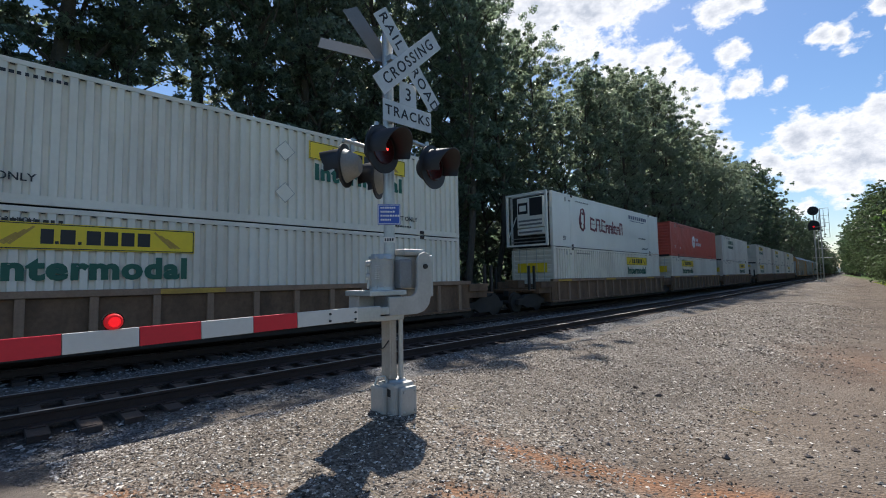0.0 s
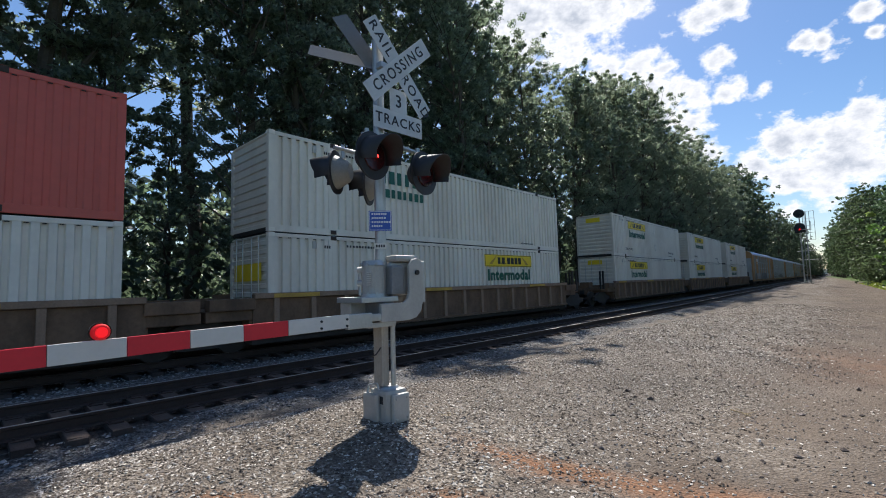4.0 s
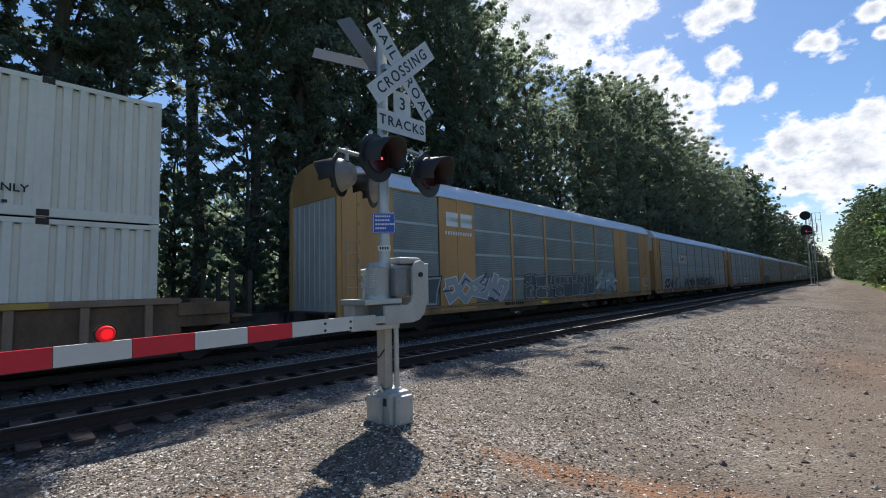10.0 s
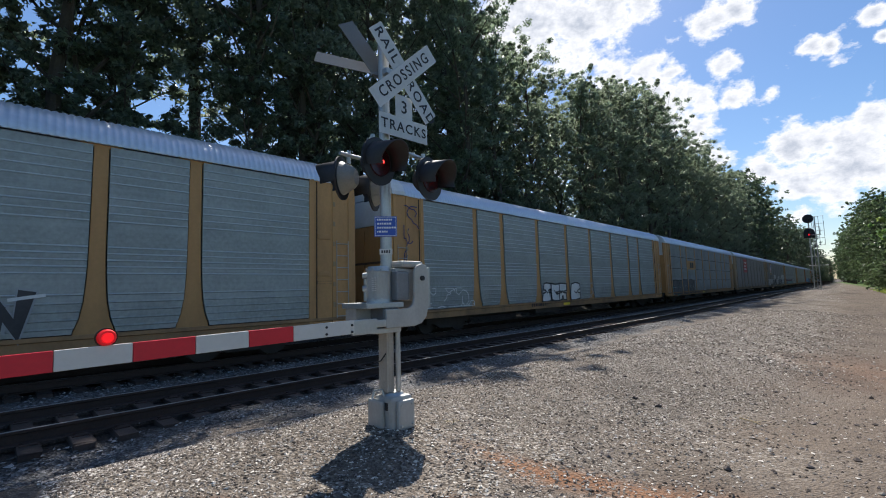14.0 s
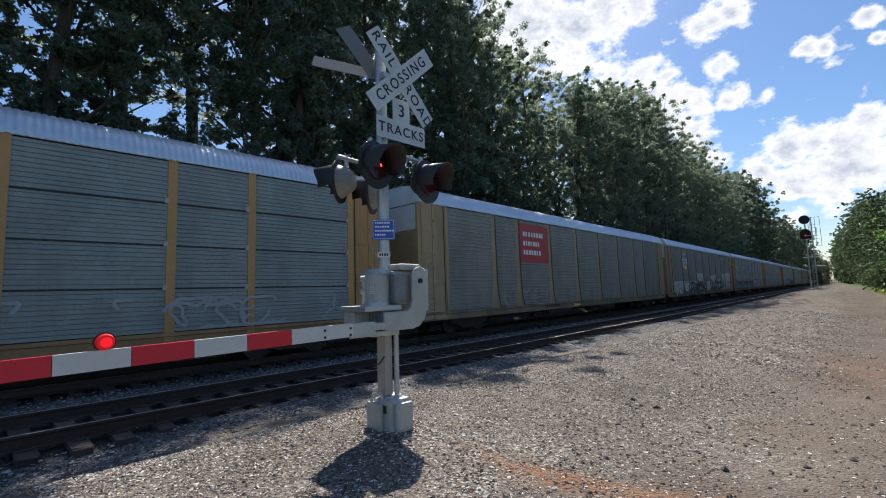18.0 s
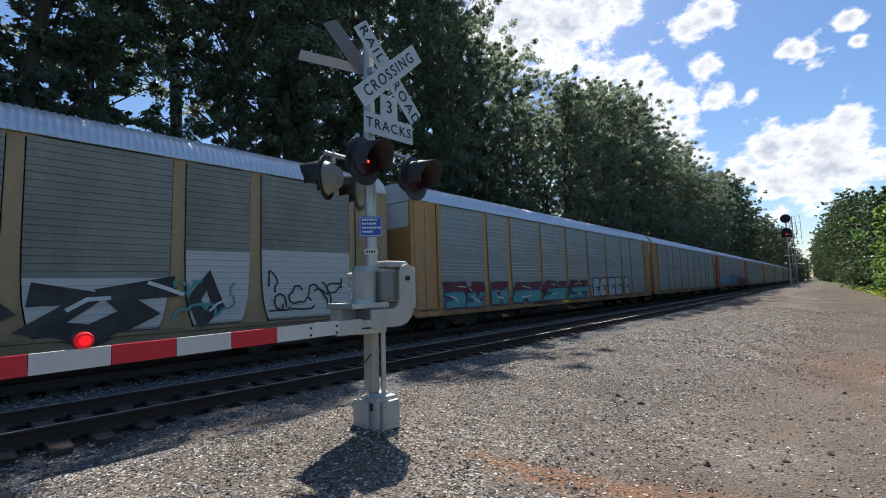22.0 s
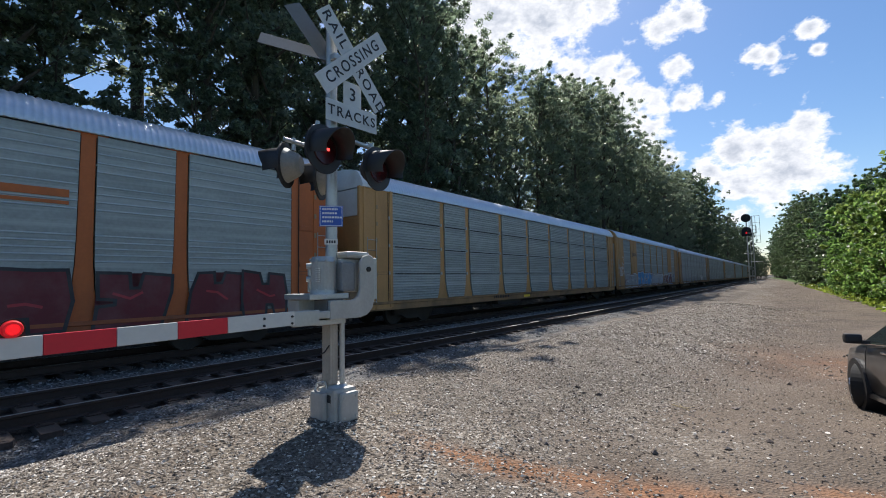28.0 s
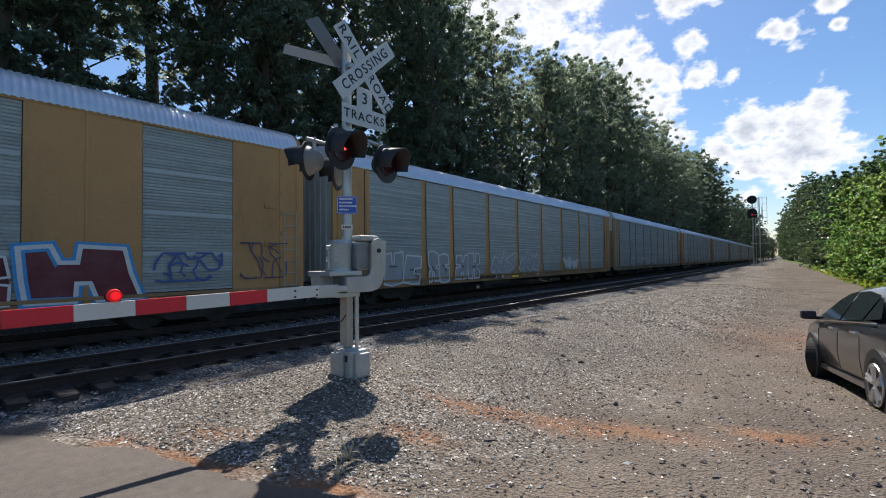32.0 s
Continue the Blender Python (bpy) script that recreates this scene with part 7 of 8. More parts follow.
# ---- woods ----
def leaf_cloud(rs, centres, radii, count, size, name, material, flat=0.35, shell=0.45, corners=4):
    """Leaves scattered round cluster centres, each a small folded diamond or a three-cornered blade."""
    which = rs.randint(0, len(centres), count)
    d = rs.normal(size=(count, 3))
    d /= np.linalg.norm(d, axis=1)[:, None] + 1e-6
    r = rs.uniform(0, 1, count) ** shell
    p = centres[which] + d * (r * radii[which])[:, None] * np.array([1, 1, 0.7])
    nrm = d * 0.5 + rs.normal(size=(count, 3)) * 0.6 + np.array([0, 0, flat])
    nrm /= np.linalg.norm(nrm, axis=1)[:, None] + 1e-6
    t = np.cross(nrm, rs.normal(size=(count, 3)))
    t /= np.linalg.norm(t, axis=1)[:, None] + 1e-6
    bt = np.cross(nrm, t)
    s = (size * rs.uniform(0.6, 1.35, count))[:, None]
    if corners == 4:
        v = np.stack([p - t * s, p + bt * s * 0.55 + nrm * s * 0.12, p + t * s, p - bt * s * 0.55 + nrm * s * 0.12], 1).reshape(-1, 3)
    else:
        v = np.stack([p - t * s, p + t * s * 0.55 + bt * s * 0.62, p + t * s * 0.8 - bt * s * 0.5], 1).reshape(-1, 3)
    me = bpy.data.meshes.new(name)
    me.vertices.add(len(v))
    me.vertices.foreach_set("co", v.astype(np.float32).ravel())
    me.loops.add(len(v))
    me.loops.foreach_set("vertex_index", np.arange(len(v), dtype=np.int32))
    me.polygons.add(count)
    me.polygons.foreach_set("loop_start", np.arange(0, len(v), corners, dtype=np.int32))
    me.update(calc_edges=True)
    me.materials.append(material)
    return me


def branch(bm, a, b, r0, r1, rnd, bend=0.12, n=7, steps=4):
    """A tapered, slightly crooked limb."""
    a, b = Vector(a), Vector(b)
    w = (b - a)
    u = w.orthogonal().normalized()
    v = w.normalized().cross(u)
    prev = None
    for k in range(steps + 1):
        q = k / steps
        c = a + w * q + (u * math.sin(q * 3 + rnd.random()) + v * rnd.uniform(-1, 1)) * bend * w.length * 0.1 * (q > 0)
        r = r0 + (r1 - r0) * q
        ring = [bm.verts.new(c + r * (math.cos(j * math.tau / n) * u + math.sin(j * math.tau / n) * v)) for j in range(n)]
        if prev:
            for j in range(n):
                bm.faces.new((prev[j], prev[(j + 1) % n], ring[(j + 1) % n], ring[j]))
        prev = ring


def tree_kit(seed, height, spread, low, leaves, size, material, corners=4):
    """A trunk mesh with rising limbs, and a crown of leaf clumps along them."""
    rnd = random.Random(seed)
    rs = np.random.RandomState(seed)
    bm = bmesh.new()
    lean = Vector((rnd.uniform(-0.5, 0.5), rnd.uniform(-0.5, 0.5), 0))
    branch(bm, (0, 0, -0.5), (lean.x, lean.y, height * 0.93), 0.009 * height + 0.04, 0.03, rnd, 0.2, 9, 9)
    cs, rr = [], []
    count = int(16 + height * 0.9)
    for k in range(count):
        q = (k + rnd.random() * 0.8) / count
        z = height * (low + (0.93 - low) * q)
        reach = spread * min(1.0, 0.5 + 1.6 * q) * math.sqrt(max(0.06, 1 - (max(0, q - 0.45) / 0.6) ** 2)) * rnd.uniform(0.55, 1.12)
        a = k * 2.4 + rnd.uniform(-0.6, 0.6)
        up = reach * rnd.uniform(0.45, 1.0)
        root = Vector((lean.x * z / height, lean.y * z / height, z * 0.94))
        tip = Vector((math.cos(a) * reach, math.sin(a) * reach, min(z + up, height * 0.985))) + Vector((root.x, root.y, 0))
        branch(bm, root, tip, 0.03 + 0.06 * (1 - q), 0.012, rnd, 0.4, 5, 3)
        for j in range(9):
            f = 0.25 + 0.8 * (j + rnd.random()) / 9
            w = 0.35 + 0.5 * f
            c = root.lerp(tip, f) + Vector((rnd.gauss(0, w), rnd.gauss(0, w), rnd.gauss(0, w * 0.8)))
            cs.append((c.x, c.y, min(c.z, height)))
            rr.append(rnd.uniform(0.25, 0.75) * (0.42 + 0.015 * height))
    trunk = bpy.data.meshes.new("trunk")
    bm.to_mesh(trunk)
    bm.free()
    trunk.materials.append(M["bark"])
    return trunk, leaf_cloud(rs, np.array(cs), np.array(rr), leaves, size, "crown", material, shell=0.6, corners=corners)


KITS = [tree_kit(10 + k, h, sp, low, n, 0.125, M["leaf"], 3) for k, (h, sp, low, n) in enumerate(((26, 3.9, 0.22, 30000), (24, 3.6, 0.10, 29000), (28, 4.1, 0.26, 30000), (23, 3.3, 0.08, 27000), (27, 3.7, 0.32, 27000)))]
KIT_HEIGHTS = (26, 24, 28, 23, 27)
EDGE_KITS = [tree_kit(30 + k, h, sp, 0.1, n, 0.105, M["leaf"], 3) for k, (h, sp, n) in enumerate(((12, 2.8, 15000), (9, 2.4, 11000)))]
FAR_KITS = [tree_kit(50 + k, h, sp, 0.06, 6500, 0.24, M["leaf_pine"]) for k, (h, sp) in enumerate(((25, 4.6), (22, 4.2)))]
LOT_KITS = [tree_kit(60 + k, h, sp, 0.05, 9000, 0.24, M["leaf_mid"]) for k, (h, sp) in enumerate(((25, 4.8), (22, 4.4)))]
DULL_SHRUBS = [tree_kit(80 + k, h, sp, 0.03, n, 0.15, M["leaf_mid"]) for k, (h, sp, n) in enumerate(((4.2, 1.9, 4500), (6.5, 2.6, 6000), (3.0, 1.8, 3500)))]
SHRUBS = [tree_kit(70 + k, h, sp, 0.03, n, 0.12, M["leaf_bright"]) for k, (h, sp, n) in enumerate(((4.2, 1.9, 6000), (6.5, 2.6, 8000), (3.0, 1.8, 5000)))]


def tree(kit, x, y, turn, scale, label, group, name="tree", category="tree"):
    z = float(ground_z(np.array([x]), np.array([y]))[0])
    t = thing(name, pose(x, y, z - 0.05, 0, 0, turn), label, category, group)
    t.scale = (scale,) * 3
    part("trunk", kit[0], None, t)
    part("crown", kit[1], None, t)
    return t


rnd = random.Random(77)
WOODS = "trees of the woods beyond the tracks"
def canopy(s):
    """Height of the tree tops s metres along the line."""
    return float(np.interp(s, (19, 22, 28, 30, 32.5, 34, 35.5, 37, 43.5, 48, 60, 64, 71, 82, 95, 113, 128, 141, 150, 160, 194, 233, 263, 330), (31, 25, 22.6, 21.2, 20, 18.4, 21.6, 24, 26.6, 27.4, 28.6, 28, 26, 26.4, 26.6, 27.2, 29, 31, 26.5, 23.8, 24.2, 21, 15, 12)))


s = -9.0
k = 0
while s < 112:
    for off, jit in ((-10.3 if s < 17 else -7.9, 0.4), (-14.5, 1.6)) if s > 30 or k % 2 else ((-10.3 if s < 17 else -7.9, 0.4),):
        along = s + rnd.uniform(-1.2, 1.2)
        x, y, _ = line_at(along, off + rnd.uniform(-jit, jit))
        kit = KITS[(0, 2, 4)[rnd.randrange(3)] if off > -12 else rnd.randrange(5)]
        tall = (canopy(along if along < 17 else along * 1.09) * 0.94 if off > -12 else canopy(along * 0.8) * 1.12) * rnd.uniform(0.9, 1.0) - 1.0
        tree(kit, x, y, rnd.uniform(0, 360), tall / KIT_HEIGHTS[KITS.index(kit)], "tall leafy broadleaf tree at the edge of the woods", WOODS)
        k += 1
    s += 3.9 if s < 45 else 5.2
s = -8.0
while s < 80:
    x, y, _ = line_at(s, -10.6 + rnd.uniform(-0.9, 0.9))
    tree(EDGE_KITS[rnd.randrange(2)], x, y, rnd.uniform(0, 360), rnd.uniform(0.6, 1.0), "small dark understory tree at the edge of the woods", "understory trees beyond the tracks")
    s += rnd.uniform(1.8, 3.0) if s < 30 else rnd.uniform(3.0, 5.5)
s = 112.0
while s < 330:
    for off in (-11.5, -19.0):
        along = s + rnd.uniform(-3, 3)
        x, y, _ = line_at(along, off + rnd.uniform(-2, 2))
        x += max(0, (along - 110)) * 0.055
        far = rnd.randrange(2)
        tree(FAR_KITS[far], x, y, rnd.uniform(0, 360), canopy(along) * rnd.uniform(0.9, 1.02) / (25, 22)[far], "tall leafy tree far along the line", "far trees along the tracks")
    s += 7.5
def lot_edge(y):
    """Where the weeds begin beside the lot."""
    return float(np.interp(y, (0, 35.5, 53, 150, 200, 280, 400), (13.5, 11.1, 9.9, 2.0, -2.7, -10.3, -19.5)))


# right of the lot: bright shrubs, then taller trees
y = 25.0
while y < 120:
    edge = lot_edge(y)
    for off, kits, lo, hi in ((1.2, (2, 0), 0.7, 1.0), (2.8, (0, 1), 0.95, 1.3), (5.4, (1,), 1.1, 1.5)):
        kk = kits[rnd.randrange(len(kits))]
        tree((SHRUBS if y < 58 + 4 * off else DULL_SHRUBS)[kk], edge + off + rnd.uniform(-0.7, 0.7), y + rnd.uniform(-1, 1), rnd.uniform(0, 360), rnd.uniform(lo, hi), "bright green leafy shrub beside the lot" if y < 58 + 4 * off else "dull green leafy shrub beside the lot", "shrubs beside the lot", "shrub", "shrub")
    y += 2.6 if y < 70 else 4.5
y = 46.0
while y < 380:
    edge = lot_edge(y)
    for off in ((3.6, 9.0) if y > 66 else (9.5, 14.0)):
        tree(LOT_KITS[rnd.randrange(2)], edge + off + rnd.uniform(-1.5, 1.5), y + rnd.uniform(-2, 2), rnd.uniform(0, 360), float(np.interp(y, (46, 80, 115, 170, 250, 380), (12, 14.5, 18, 22, 24, 21))) * rnd.uniform(0.85, 1.05) / 23.5, "leafy tree behind the shrubs of the lot", "trees beyond the lot")
    y += 7.5
# weeds along the lot's edge
rs = np.random.RandomState(9)
n = 16000
yy = 22 + 80 * rs.uniform(0, 1, n) ** 1.4
edges = np.array([lot_edge(v) for v in yy]) - 0.1
xx = edges + rs.uniform(-0.7, 5.0, n)
zz = ground_z(xx, yy)
cent = np.stack([xx, yy, zz + rs.uniform(0.05, 0.55, n) * smooth(-0.7, 2.0, xx - edges)], -1)
tagged(new("weeds", leaf_cloud(rs, cent, np.full(n, 0.12), n, 0.13, "weeds", M["leaf_weed"], 0.1)), "bright green weeds along the edge of the lot", "weeds", kind="stuff")
# low growth under the trees beyond the train
n = 44000
ss = rs.uniform(-35, 110, n)
uu = rs.uniform(-24, -8.3, n)
xx, yy = np.interp(ss, _S, _X) + uu, np.interp(ss, _S, _Y)
cent = np.stack([xx, yy, ground_z(xx, yy) + rs.uniform(0, 1, n) ** 1.6 * (1.2 + 2.6 * wobble(xx, yy, 0.5, 0.7))], -1)
tagged(new("undergrowth", leaf_cloud(rs, cent, np.full(n, 0.25), n, 0.2, "undergrowth", M["leaf_pine"], 0.2)), "dark low undergrowth beneath the woods", "undergrowth", kind="stuff")
# the depth of the woods behind the first rows
n = 60000
ss = rs.uniform(-20, 330, n)
uu = rs.uniform(-46, -27, n)
xx, yy = np.interp(ss, _S, _X) + uu + np.maximum(0, ss - 110) * 0.055, np.interp(ss, _S, _Y)
cent = np.stack([xx, yy, rs.uniform(0, 1, n) ** 1.25 * 11], -1)
tagged(new("woods", leaf_cloud(rs, cent, np.full(n, 0.9), n, 0.6, "woods", M["leaf_pine"], 0.2)), "dense dark woods far behind the tracks", "woods", kind="stuff")


# ---- far signals ----
def far_signal(x, y, height, heads, label):
    z = float(ground_z(np.array([x]), np.array([y]))[0])
    t = thing("track_signal", pose(x, y, z), label, "railway signal")
    part("mast", tubes(((0, 0, -0.2), (0, 0, height), 0.085), n=12), M["galv"], t, "silver mast")
    part("base", boxes(((-0.35, -0.35, -0.2), (0.35, 0.35, 0.18)), bevel=0.03), M["grey_paint"], t)
    for z0, tall in heads:
        h = part("signal_head", tubes(((0, -0.25, z0), (0, -0.22, z0), 0.62), n=28), M["black"], t, "black signal head with a backing disc")
        part("hood", tubes(((0, -0.5, z0 + 0.1), (0, -0.25, z0 + 0.1), 0.17), ((0, -0.5, z0 - 0.3), (0, -0.25, z0 - 0.3), 0.17), n=14), M["black"], h)
        if tall:
            part("backing", boxes(((-0.62, -0.24, z0 - 0.75), (0.62, -0.22, z0 + 0.1))), M["black"], h)
            part("lens", tubes(((0, -0.515, z0 - 0.3), (0, -0.503, z0 - 0.3), 0.12), n=14), M["red_light"], h, "lit red lens")
    part("platform", boxes(((0.1, -0.5, height * 0.72), (1.2, 0.5, height * 0.72 + 0.05))), M["galv"], t)
    part("rail", tubes(((1.15, -0.5, height * 0.72), (1.15, -0.5, height * 0.72 + 1.1), 0.025), ((1.15, 0.5, height * 0.72), (1.15, 0.5, height * 0.72 + 1.1), 0.025), ((1.15, -0.5, height * 0.72 + 1.1), (1.15, 0.5, height * 0.72 + 1.1), 0.025), ((0.1, -0.5, height * 0.72 + 1.1), (1.15, -0.5, height * 0.72 + 1.1), 0.025), n=6), M["galv"], t)
    part("ladder", tubes(((0.35, -0.2, 0), (0.35, -0.2, height), 0.02), ((0.35, 0.2, 0), (0.35, 0.2, height), 0.02), *[((0.35, -0.2, 0.3 * k), (0.35, 0.2, 0.3 * k), 0.012) for k in range(1, int(height / 0.3))], n=5), M["galv"], t)
    return t


far_signal(0.22, 80.0, 10.4, ((9.8, False), (7.85, True)), "tall silver railway signal with two black heads")
# a second mast behind it carries a lattice cage
x2, y2 = -1.25, 104.0
z2 = float(ground_z(np.array([x2]), np.array([y2]))[0])
cage = thing("signal_tower", pose(x2, y2, z2), "grey lattice signal mast with a caged platform", "railway signal")
part("mast", tubes(((0, 0, -0.2), (0, 0, 13.2), 0.09), n=10), M["galv"], cage)
part("base", boxes(((-0.4, -0.4, -0.2), (0.4, 0.4, 0.2)), bevel=0.03), M["grey_paint"], cage)
bars_ = []
for q in (-0.2, 0.5, 1.2):
    bars_.append(((q, 0, 8.0), (q, 0, 13.2), 0.035))
for z in (8.0, 9.3, 10.6, 11.9, 13.2):
    bars_.append(((-0.2, 0, z), (1.2, 0, z), 0.035))
part("cage", tubes(*bars_, n=6), M["galv"], cage)
part("crossarm", tubes(((-1.6, 0, 6.0), (1.6, 0, 6.0), 0.04), ((-1.4, 0, 4.4), (1.4, 0, 4.4), 0.04), n=6), M["galv"], cage)


# ---- the parked car ----
def section(y, half, belt, roof, top_half, low=0.2):
    """One cross-section of the body, from the sill over the roof line (right half)."""
    return [(half * 0.86, y, low), (half * 0.97, y, low + 0.12), (half, y, 0.55), (half * 0.985, y, belt - 0.12), (half * 0.95, y, belt), (top_half, y, roof - 0.06), (top_half * 0.8, y, roof), (0, y, roof + 0.015)]


def loft(bm, sections, index_of=None):
    rings = []
    for sec in sections:
        right = [bm.verts.new(p) for p in sec]
        left = [bm.verts.new((-p[0], p[1], p[2])) for p in sec[-2::-1]]
        rings.append(right + left)
    for a, b in zip(rings, rings[1:]):
        for k in range(len(a) - 1):
            f = bm.faces.new((a[k], b[k], b[k + 1], a[k + 1]))
            if index_of:
                f.material_index = index_of(f.calc_center_median())
    bm.faces.new(rings[0])
    bm.faces.new(rings[-1][::-1])
    return rings


CAR = thing("car", Matrix(), "dark grey four-door sedan parked on the dirt lot", "car")
fx, fy, fz = 8.47, 9.45, -0.33
rx, ry, rz = 9.08, 6.78, -0.11
d = Vector((fx - rx, fy - ry, fz - rz)).normalized()
up = Vector((0, 0, 1))
right = d.cross(up).normalized()
up = right.cross(d)
mid = (Vector((fx, fy, fz)) + Vector((rx, ry, rz))) / 2 + right * 0.93
CAR.matrix_basis = Matrix.Translation(mid) @ Matrix((right, d, up)).transposed().to_4x4()
W = 0.905
BODY = [  # along the car from tail to nose
    section(-2.42, 0.70, 0.80, 0.86, 0.45, 0.42), section(-2.36, 0.80, 0.88, 0.98, 0.6, 0.30), section(-2.0, 0.88, 0.97, 1.06, 0.62, 0.24), section(-1.55, W, 0.99, 1.10, 0.62, 0.2),
    section(-0.95, W, 0.97, 1.40, 0.60, 0.19), section(-0.3, W, 0.955, 1.455, 0.61, 0.19), section(0.35, W, 0.94, 1.44, 0.61, 0.19), section(0.85, W, 0.925, 1.30, 0.60, 0.19),
    section(1.42, W, 0.90, 0.985, 0.60, 0.19), section(1.9, 0.88, 0.84, 0.90, 0.60, 0.22), section(2.25, 0.80, 0.74, 0.79, 0.55, 0.25), section(2.46, 0.62, 0.58, 0.62, 0.4, 0.32)]
bm = bmesh.new()
loft(bm, BODY)
bmesh.ops.recalc_face_normals(bm, faces=bm.faces[:])
body = part("body", bm, M["car_paint"], CAR, "dark grey metallic body", smooth=True)
M["car_glass"] = mat("tinted_glass", (0.02, 0.026, 0.028), 0.05, 0.0, vary=0.02, spec=0.9)


def side_pane(name, pts, x_of, material, off=0.012):
    bm = bmesh.new()
    bm.faces.new([bm.verts.new((x_of(z) - off, y, z)) for y, z in pts])
    return part(name, bm, material, CAR)


def flank(z):
    """Half width of the glasshouse at height z."""
    q = (z - 0.95) / 0.44
    return -(0.86 + (0.60 - 0.86) * max(0, min(1, q)))


for name, pts in (("front_door_window", [(0.12, 0.99), (1.18, 0.965), (0.72, 1.26), (0.42, 1.365), (0.12, 1.385)]), ("rear_door_window", [(-0.72, 1.01), (0.05, 0.99), (0.05, 1.388), (-0.35, 1.385), (-0.78, 1.33)]), ("quarter_window", [(-1.28, 1.05), (-0.78, 1.02), (-0.84, 1.30), (-1.0, 1.25)])):
    side_pane(name, pts, flank, M["car_glass"], 0.016)
for side in (-1, 1):
    strip = [(side * (W + 0.004), 1.32, 0.93), (side * (W - 0.045), -1.35, 1.0)]
    part("belt_trim", tubes(((side * 0.874, 1.25, 0.945), (side * 0.874, -1.3, 1.0), 0.012), n=6), M["chrome"], CAR, "chrome strip under the windows")
    part("sill_trim", boxes(((side * 0.87 - 0.03, -1.05, 0.2), (side * 0.87 + 0.03, 1.05, 0.27)), bevel=0.012), M["car_paint"], CAR)
    for yy in (0.32, -0.62):
        part("door_handle", boxes(((side * 0.90 - 0.02, yy - 0.1, 0.845), (side * 0.90 + 0.02, yy + 0.1, 0.875)), bevel=0.009), M["chrome"], CAR, "chrome door handle")
    for yy, z0 in ((0.08, 0.3), (-0.8, 0.45), (1.05, 0.4)):
        line = [(side * (W * f + 0.0015), yy, z) for z, f in ((0.32, 0.97), (0.55, 1.0), (0.80, 0.987), (0.9, 0.96)) if z >= z0 - 0.2]
        part("door_gap", tubes(*[(a, b, 0.003) for a, b in zip(line, line[1:])], n=5), M["black"], CAR)
    mir = part("mirror", boxes(((side * 1.03 - 0.1, 0.92, 0.95), (side * 1.03 + 0.1, 1.06, 1.09)), bevel=0.04), M["black"], CAR, "black door mirror")
    part("mirror_foot", boxes(((side * 0.9 - 0.05, 0.96, 0.95), (side * 0.9 + 0.05, 1.02, 1.0))), M["black"], CAR)
    part("tail_lamp", boxes(((side * 0.72 - 0.1, -2.41, 0.72), (side * 0.72 + 0.1, -2.30, 0.86)), bevel=0.03), M["red_dim"], CAR)
    part("head_lamp", boxes(((side * 0.66 - 0.12, 2.2, 0.6), (side * 0.66 + 0.12, 2.36, 0.72)), bevel=0.03), M["chrome"], CAR)
    for yy in (1.4, -1.4):
        bm = bmesh.new()
        ring = []
        tube(bm, (side * 0.93, yy, 0.335), (side * 0.60, yy, 0.335), 0.385, 0.385, 32)
        part("wheel_arch", bm, M["black"], CAR)
        wheel = part("wheel", tubes(((side * 0.70, yy, 0.325), (side * 0.93, yy, 0.325), 0.30), ((side * 0.72, yy, 0.325), (side * 0.91, yy, 0.325), 0.327), n=36), M["tyre"], CAR, "black tyre")
        if yy > 0:   # the front wheels are turned
            hub = Vector((side * 0.8, yy, 0.325))
            wheel.matrix_basis = Matrix.Translation(hub) @ Matrix.Rotation(radians(-28), 4, "Z") @ Matrix.Translation(-hub)
        bm = bmesh.new()
        for j in range(5):
            a = math.tau * j / 5 + 0.3
            for off in (-0.13, 0.13):
                tube(bm, (side * 0.936, yy + 0.05 * math.cos(a), 0.325 + 0.05 * math.sin(a)), (side * 0.94, yy + 0.215 * math.cos(a + off), 0.325 + 0.215 * math.sin(a + off)), 0.024, 0.03, 6)
        tube(bm, (side * 0.93, yy, 0.325), (side * 0.945, yy, 0.325), 0.05, 0.04, 14)
        part("rim", bm, M["alloy"], wheel, "silver spoked alloy rim")
        bm = bmesh.new()
        tube(bm, (side * 0.931, yy, 0.325), (side * 0.9335, yy, 0.325), 0.225, 0.225, 30)
        part("rim_well", bm, M["gap_dark"], wheel)
        bm = bmesh.new()
        for j in range(40):
            a, b = math.tau * j / 40, math.tau * (j + 1) / 40
            tube(bm, (side * 0.937, yy + 0.228 * math.cos(a), 0.325 + 0.228 * math.sin(a)), (side * 0.937, yy + 0.228 * math.cos(b), 0.325 + 0.228 * math.sin(b)), 0.012, 0.012, 5, False)
        part("rim_edge", bm, M["alloy"], wheel)


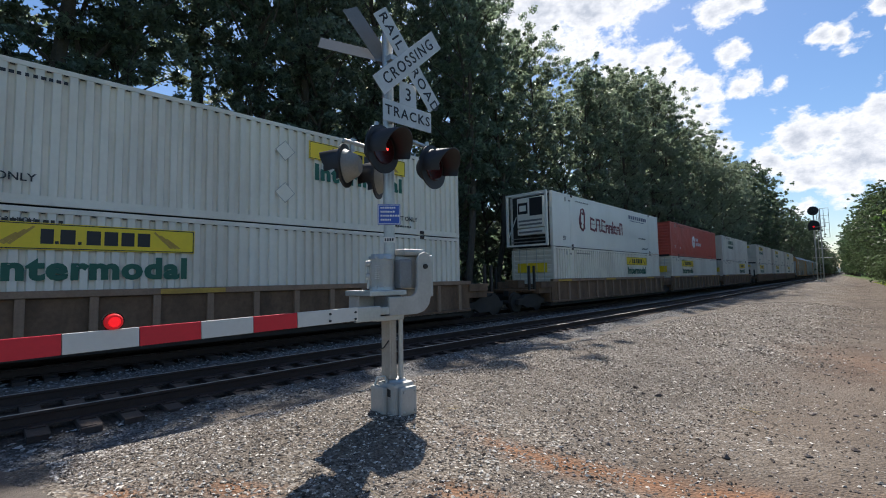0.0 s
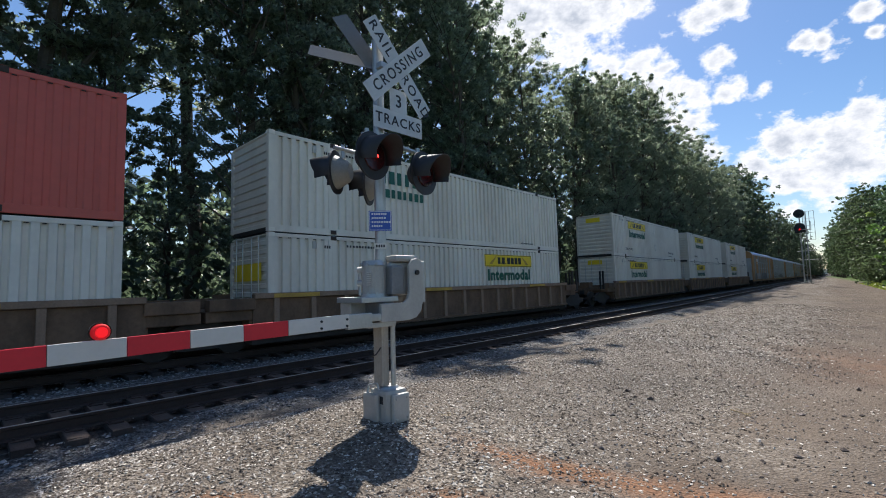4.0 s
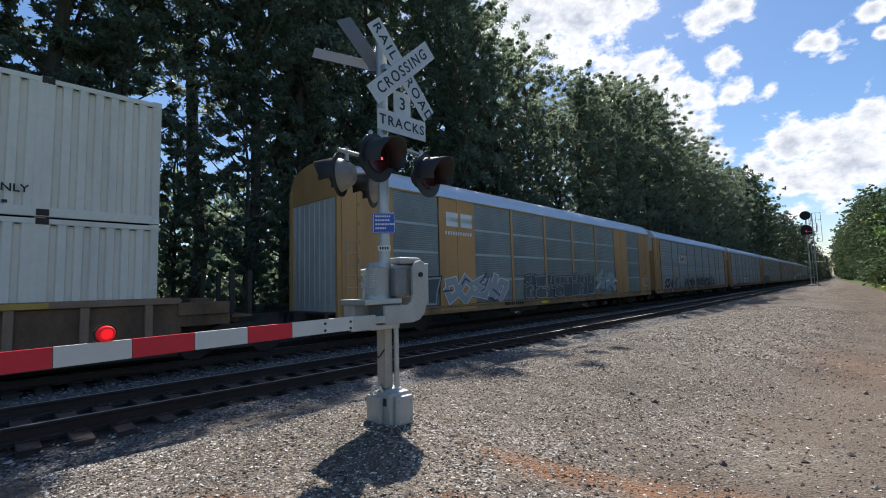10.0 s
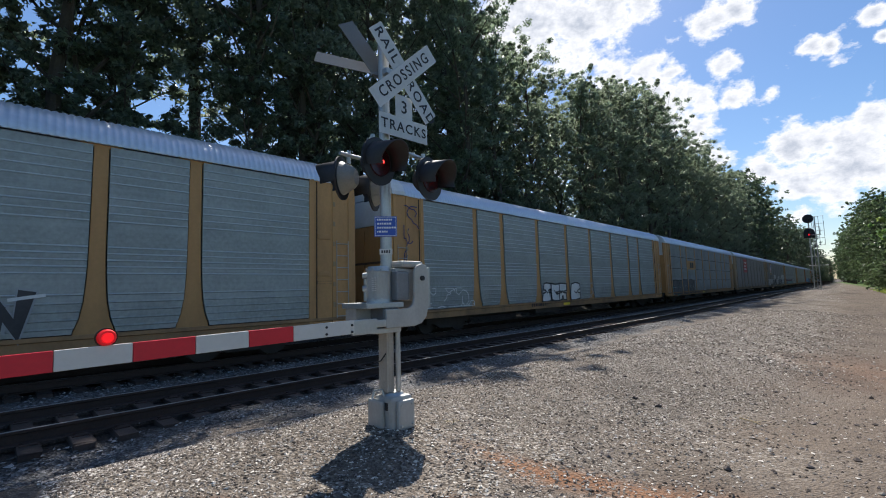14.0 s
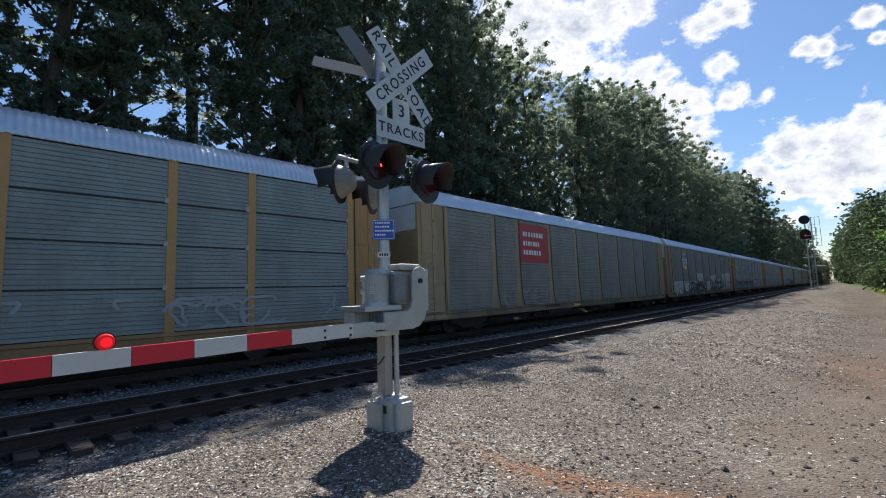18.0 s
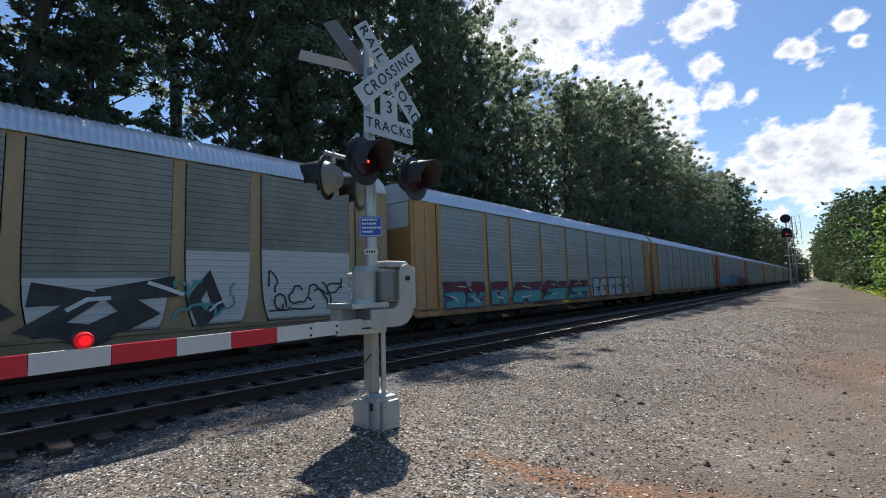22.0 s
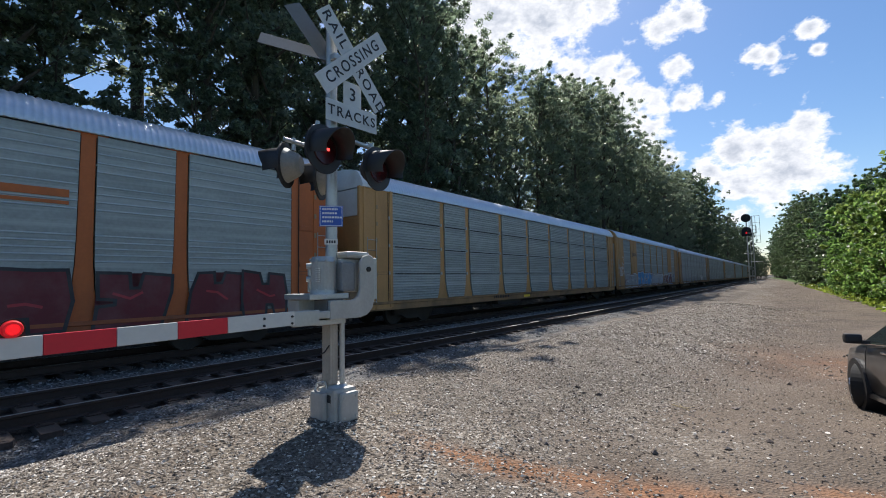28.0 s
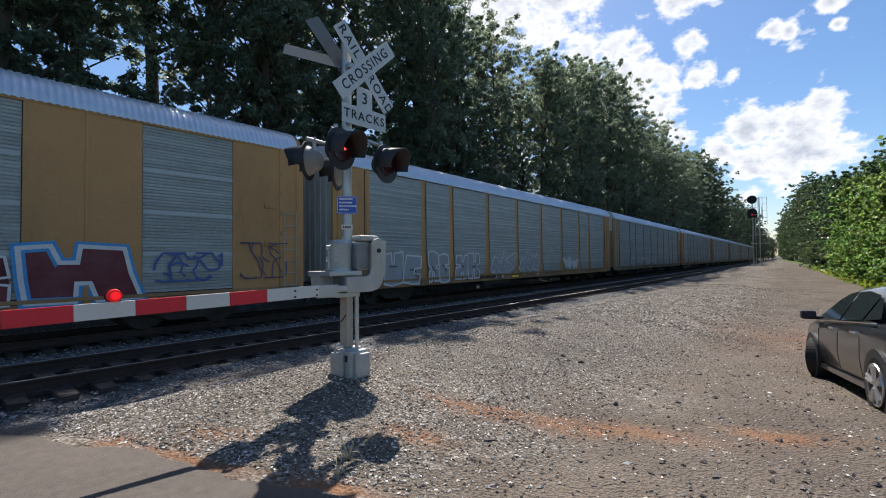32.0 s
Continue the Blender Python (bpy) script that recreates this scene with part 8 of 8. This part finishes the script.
# ---- dry grass and a stick on the lot ----
def dry_grass(x, y, count, seed, length=0.3):
    """A clump of bent dry blades, each a tapered strip with a fold."""
    rnd = random.Random(seed)
    z = float(ground_z(np.array([x]), np.array([y]))[0])
    t = thing("dry_grass", pose(x, y, z), "clump of pale dry grass blades on the gravel", "dry grass", "dry grass on the lot")
    for k in range(count):
        a, ln = rnd.uniform(0, math.tau), length * rnd.uniform(0.5, 1.2)
        lift_ = rnd.uniform(0.15, 0.6)
        bm = bmesh.new()
        prev = None
        for q in (0, 0.35, 0.7, 1.0):
            c = Vector((math.cos(a + 0.4 * q) * ln * q + rnd.uniform(-0.02, 0.02), math.sin(a + 0.4 * q) * ln * q, 0.01 + lift_ * ln * math.sin(q * 2.4)))
            w = 0.006 * (1 - 0.8 * q)
            side_ = Vector((-math.sin(a), math.cos(a), 0)) * w
            ring = [bm.verts.new(c + side_), bm.verts.new(c + Vector((0, 0, w * 0.7))), bm.verts.new(c - side_)]
            if prev:
                for m_, n_ in ((0, 1), (1, 2), (2, 0)):
                    bm.faces.new((prev[m_], prev[n_], ring[n_], ring[m_]))
            prev = ring
        part("blade", bm, M["straw"], t)
    return t


M["straw"] = mat("dry_straw", (0.46, 0.36, 0.2), 0.8, vary=0.2, scale=6, jitter=0.2)
for _k, (_x, _y, _n, _l) in enumerate(((5.84, 2.02, 14, 0.3), (5.95, 1.82, 8, 0.22), (4.4, 4.0, 5, 0.15), (6.65, 7.1, 4, 0.2))):
    dry_grass(_x, _y, _n, 40 + _k, _l)
_z = float(ground_z(np.array([6.6]), np.array([7.15]))[0])
stick = thing("stick", pose(6.6, 7.15, _z + 0.012, 0, 0, -35), "pale bare stick lying on the gravel", "stick")
part("stem", tubes(((-0.16, 0, 0), (0.02, 0.015, 0.006), 0.009, 0.008), ((0.02, 0.015, 0.006), (0.2, 0, 0.0), 0.008, 0.005), n=7), M["straw"], stick)
part("twig", tubes(((0.02, 0.015, 0.006), (0.09, 0.08, 0.012), 0.005, 0.003), n=6), M["straw"], stick)


# ---- what moves ----
def motions():
    for ob, s0 in ROLLING:
        z = ob.matrix_basis.translation.z
        walk(ob, [(t, train_pose(s0 - gone(t), z)) for t in range(0, 33)])


motions()
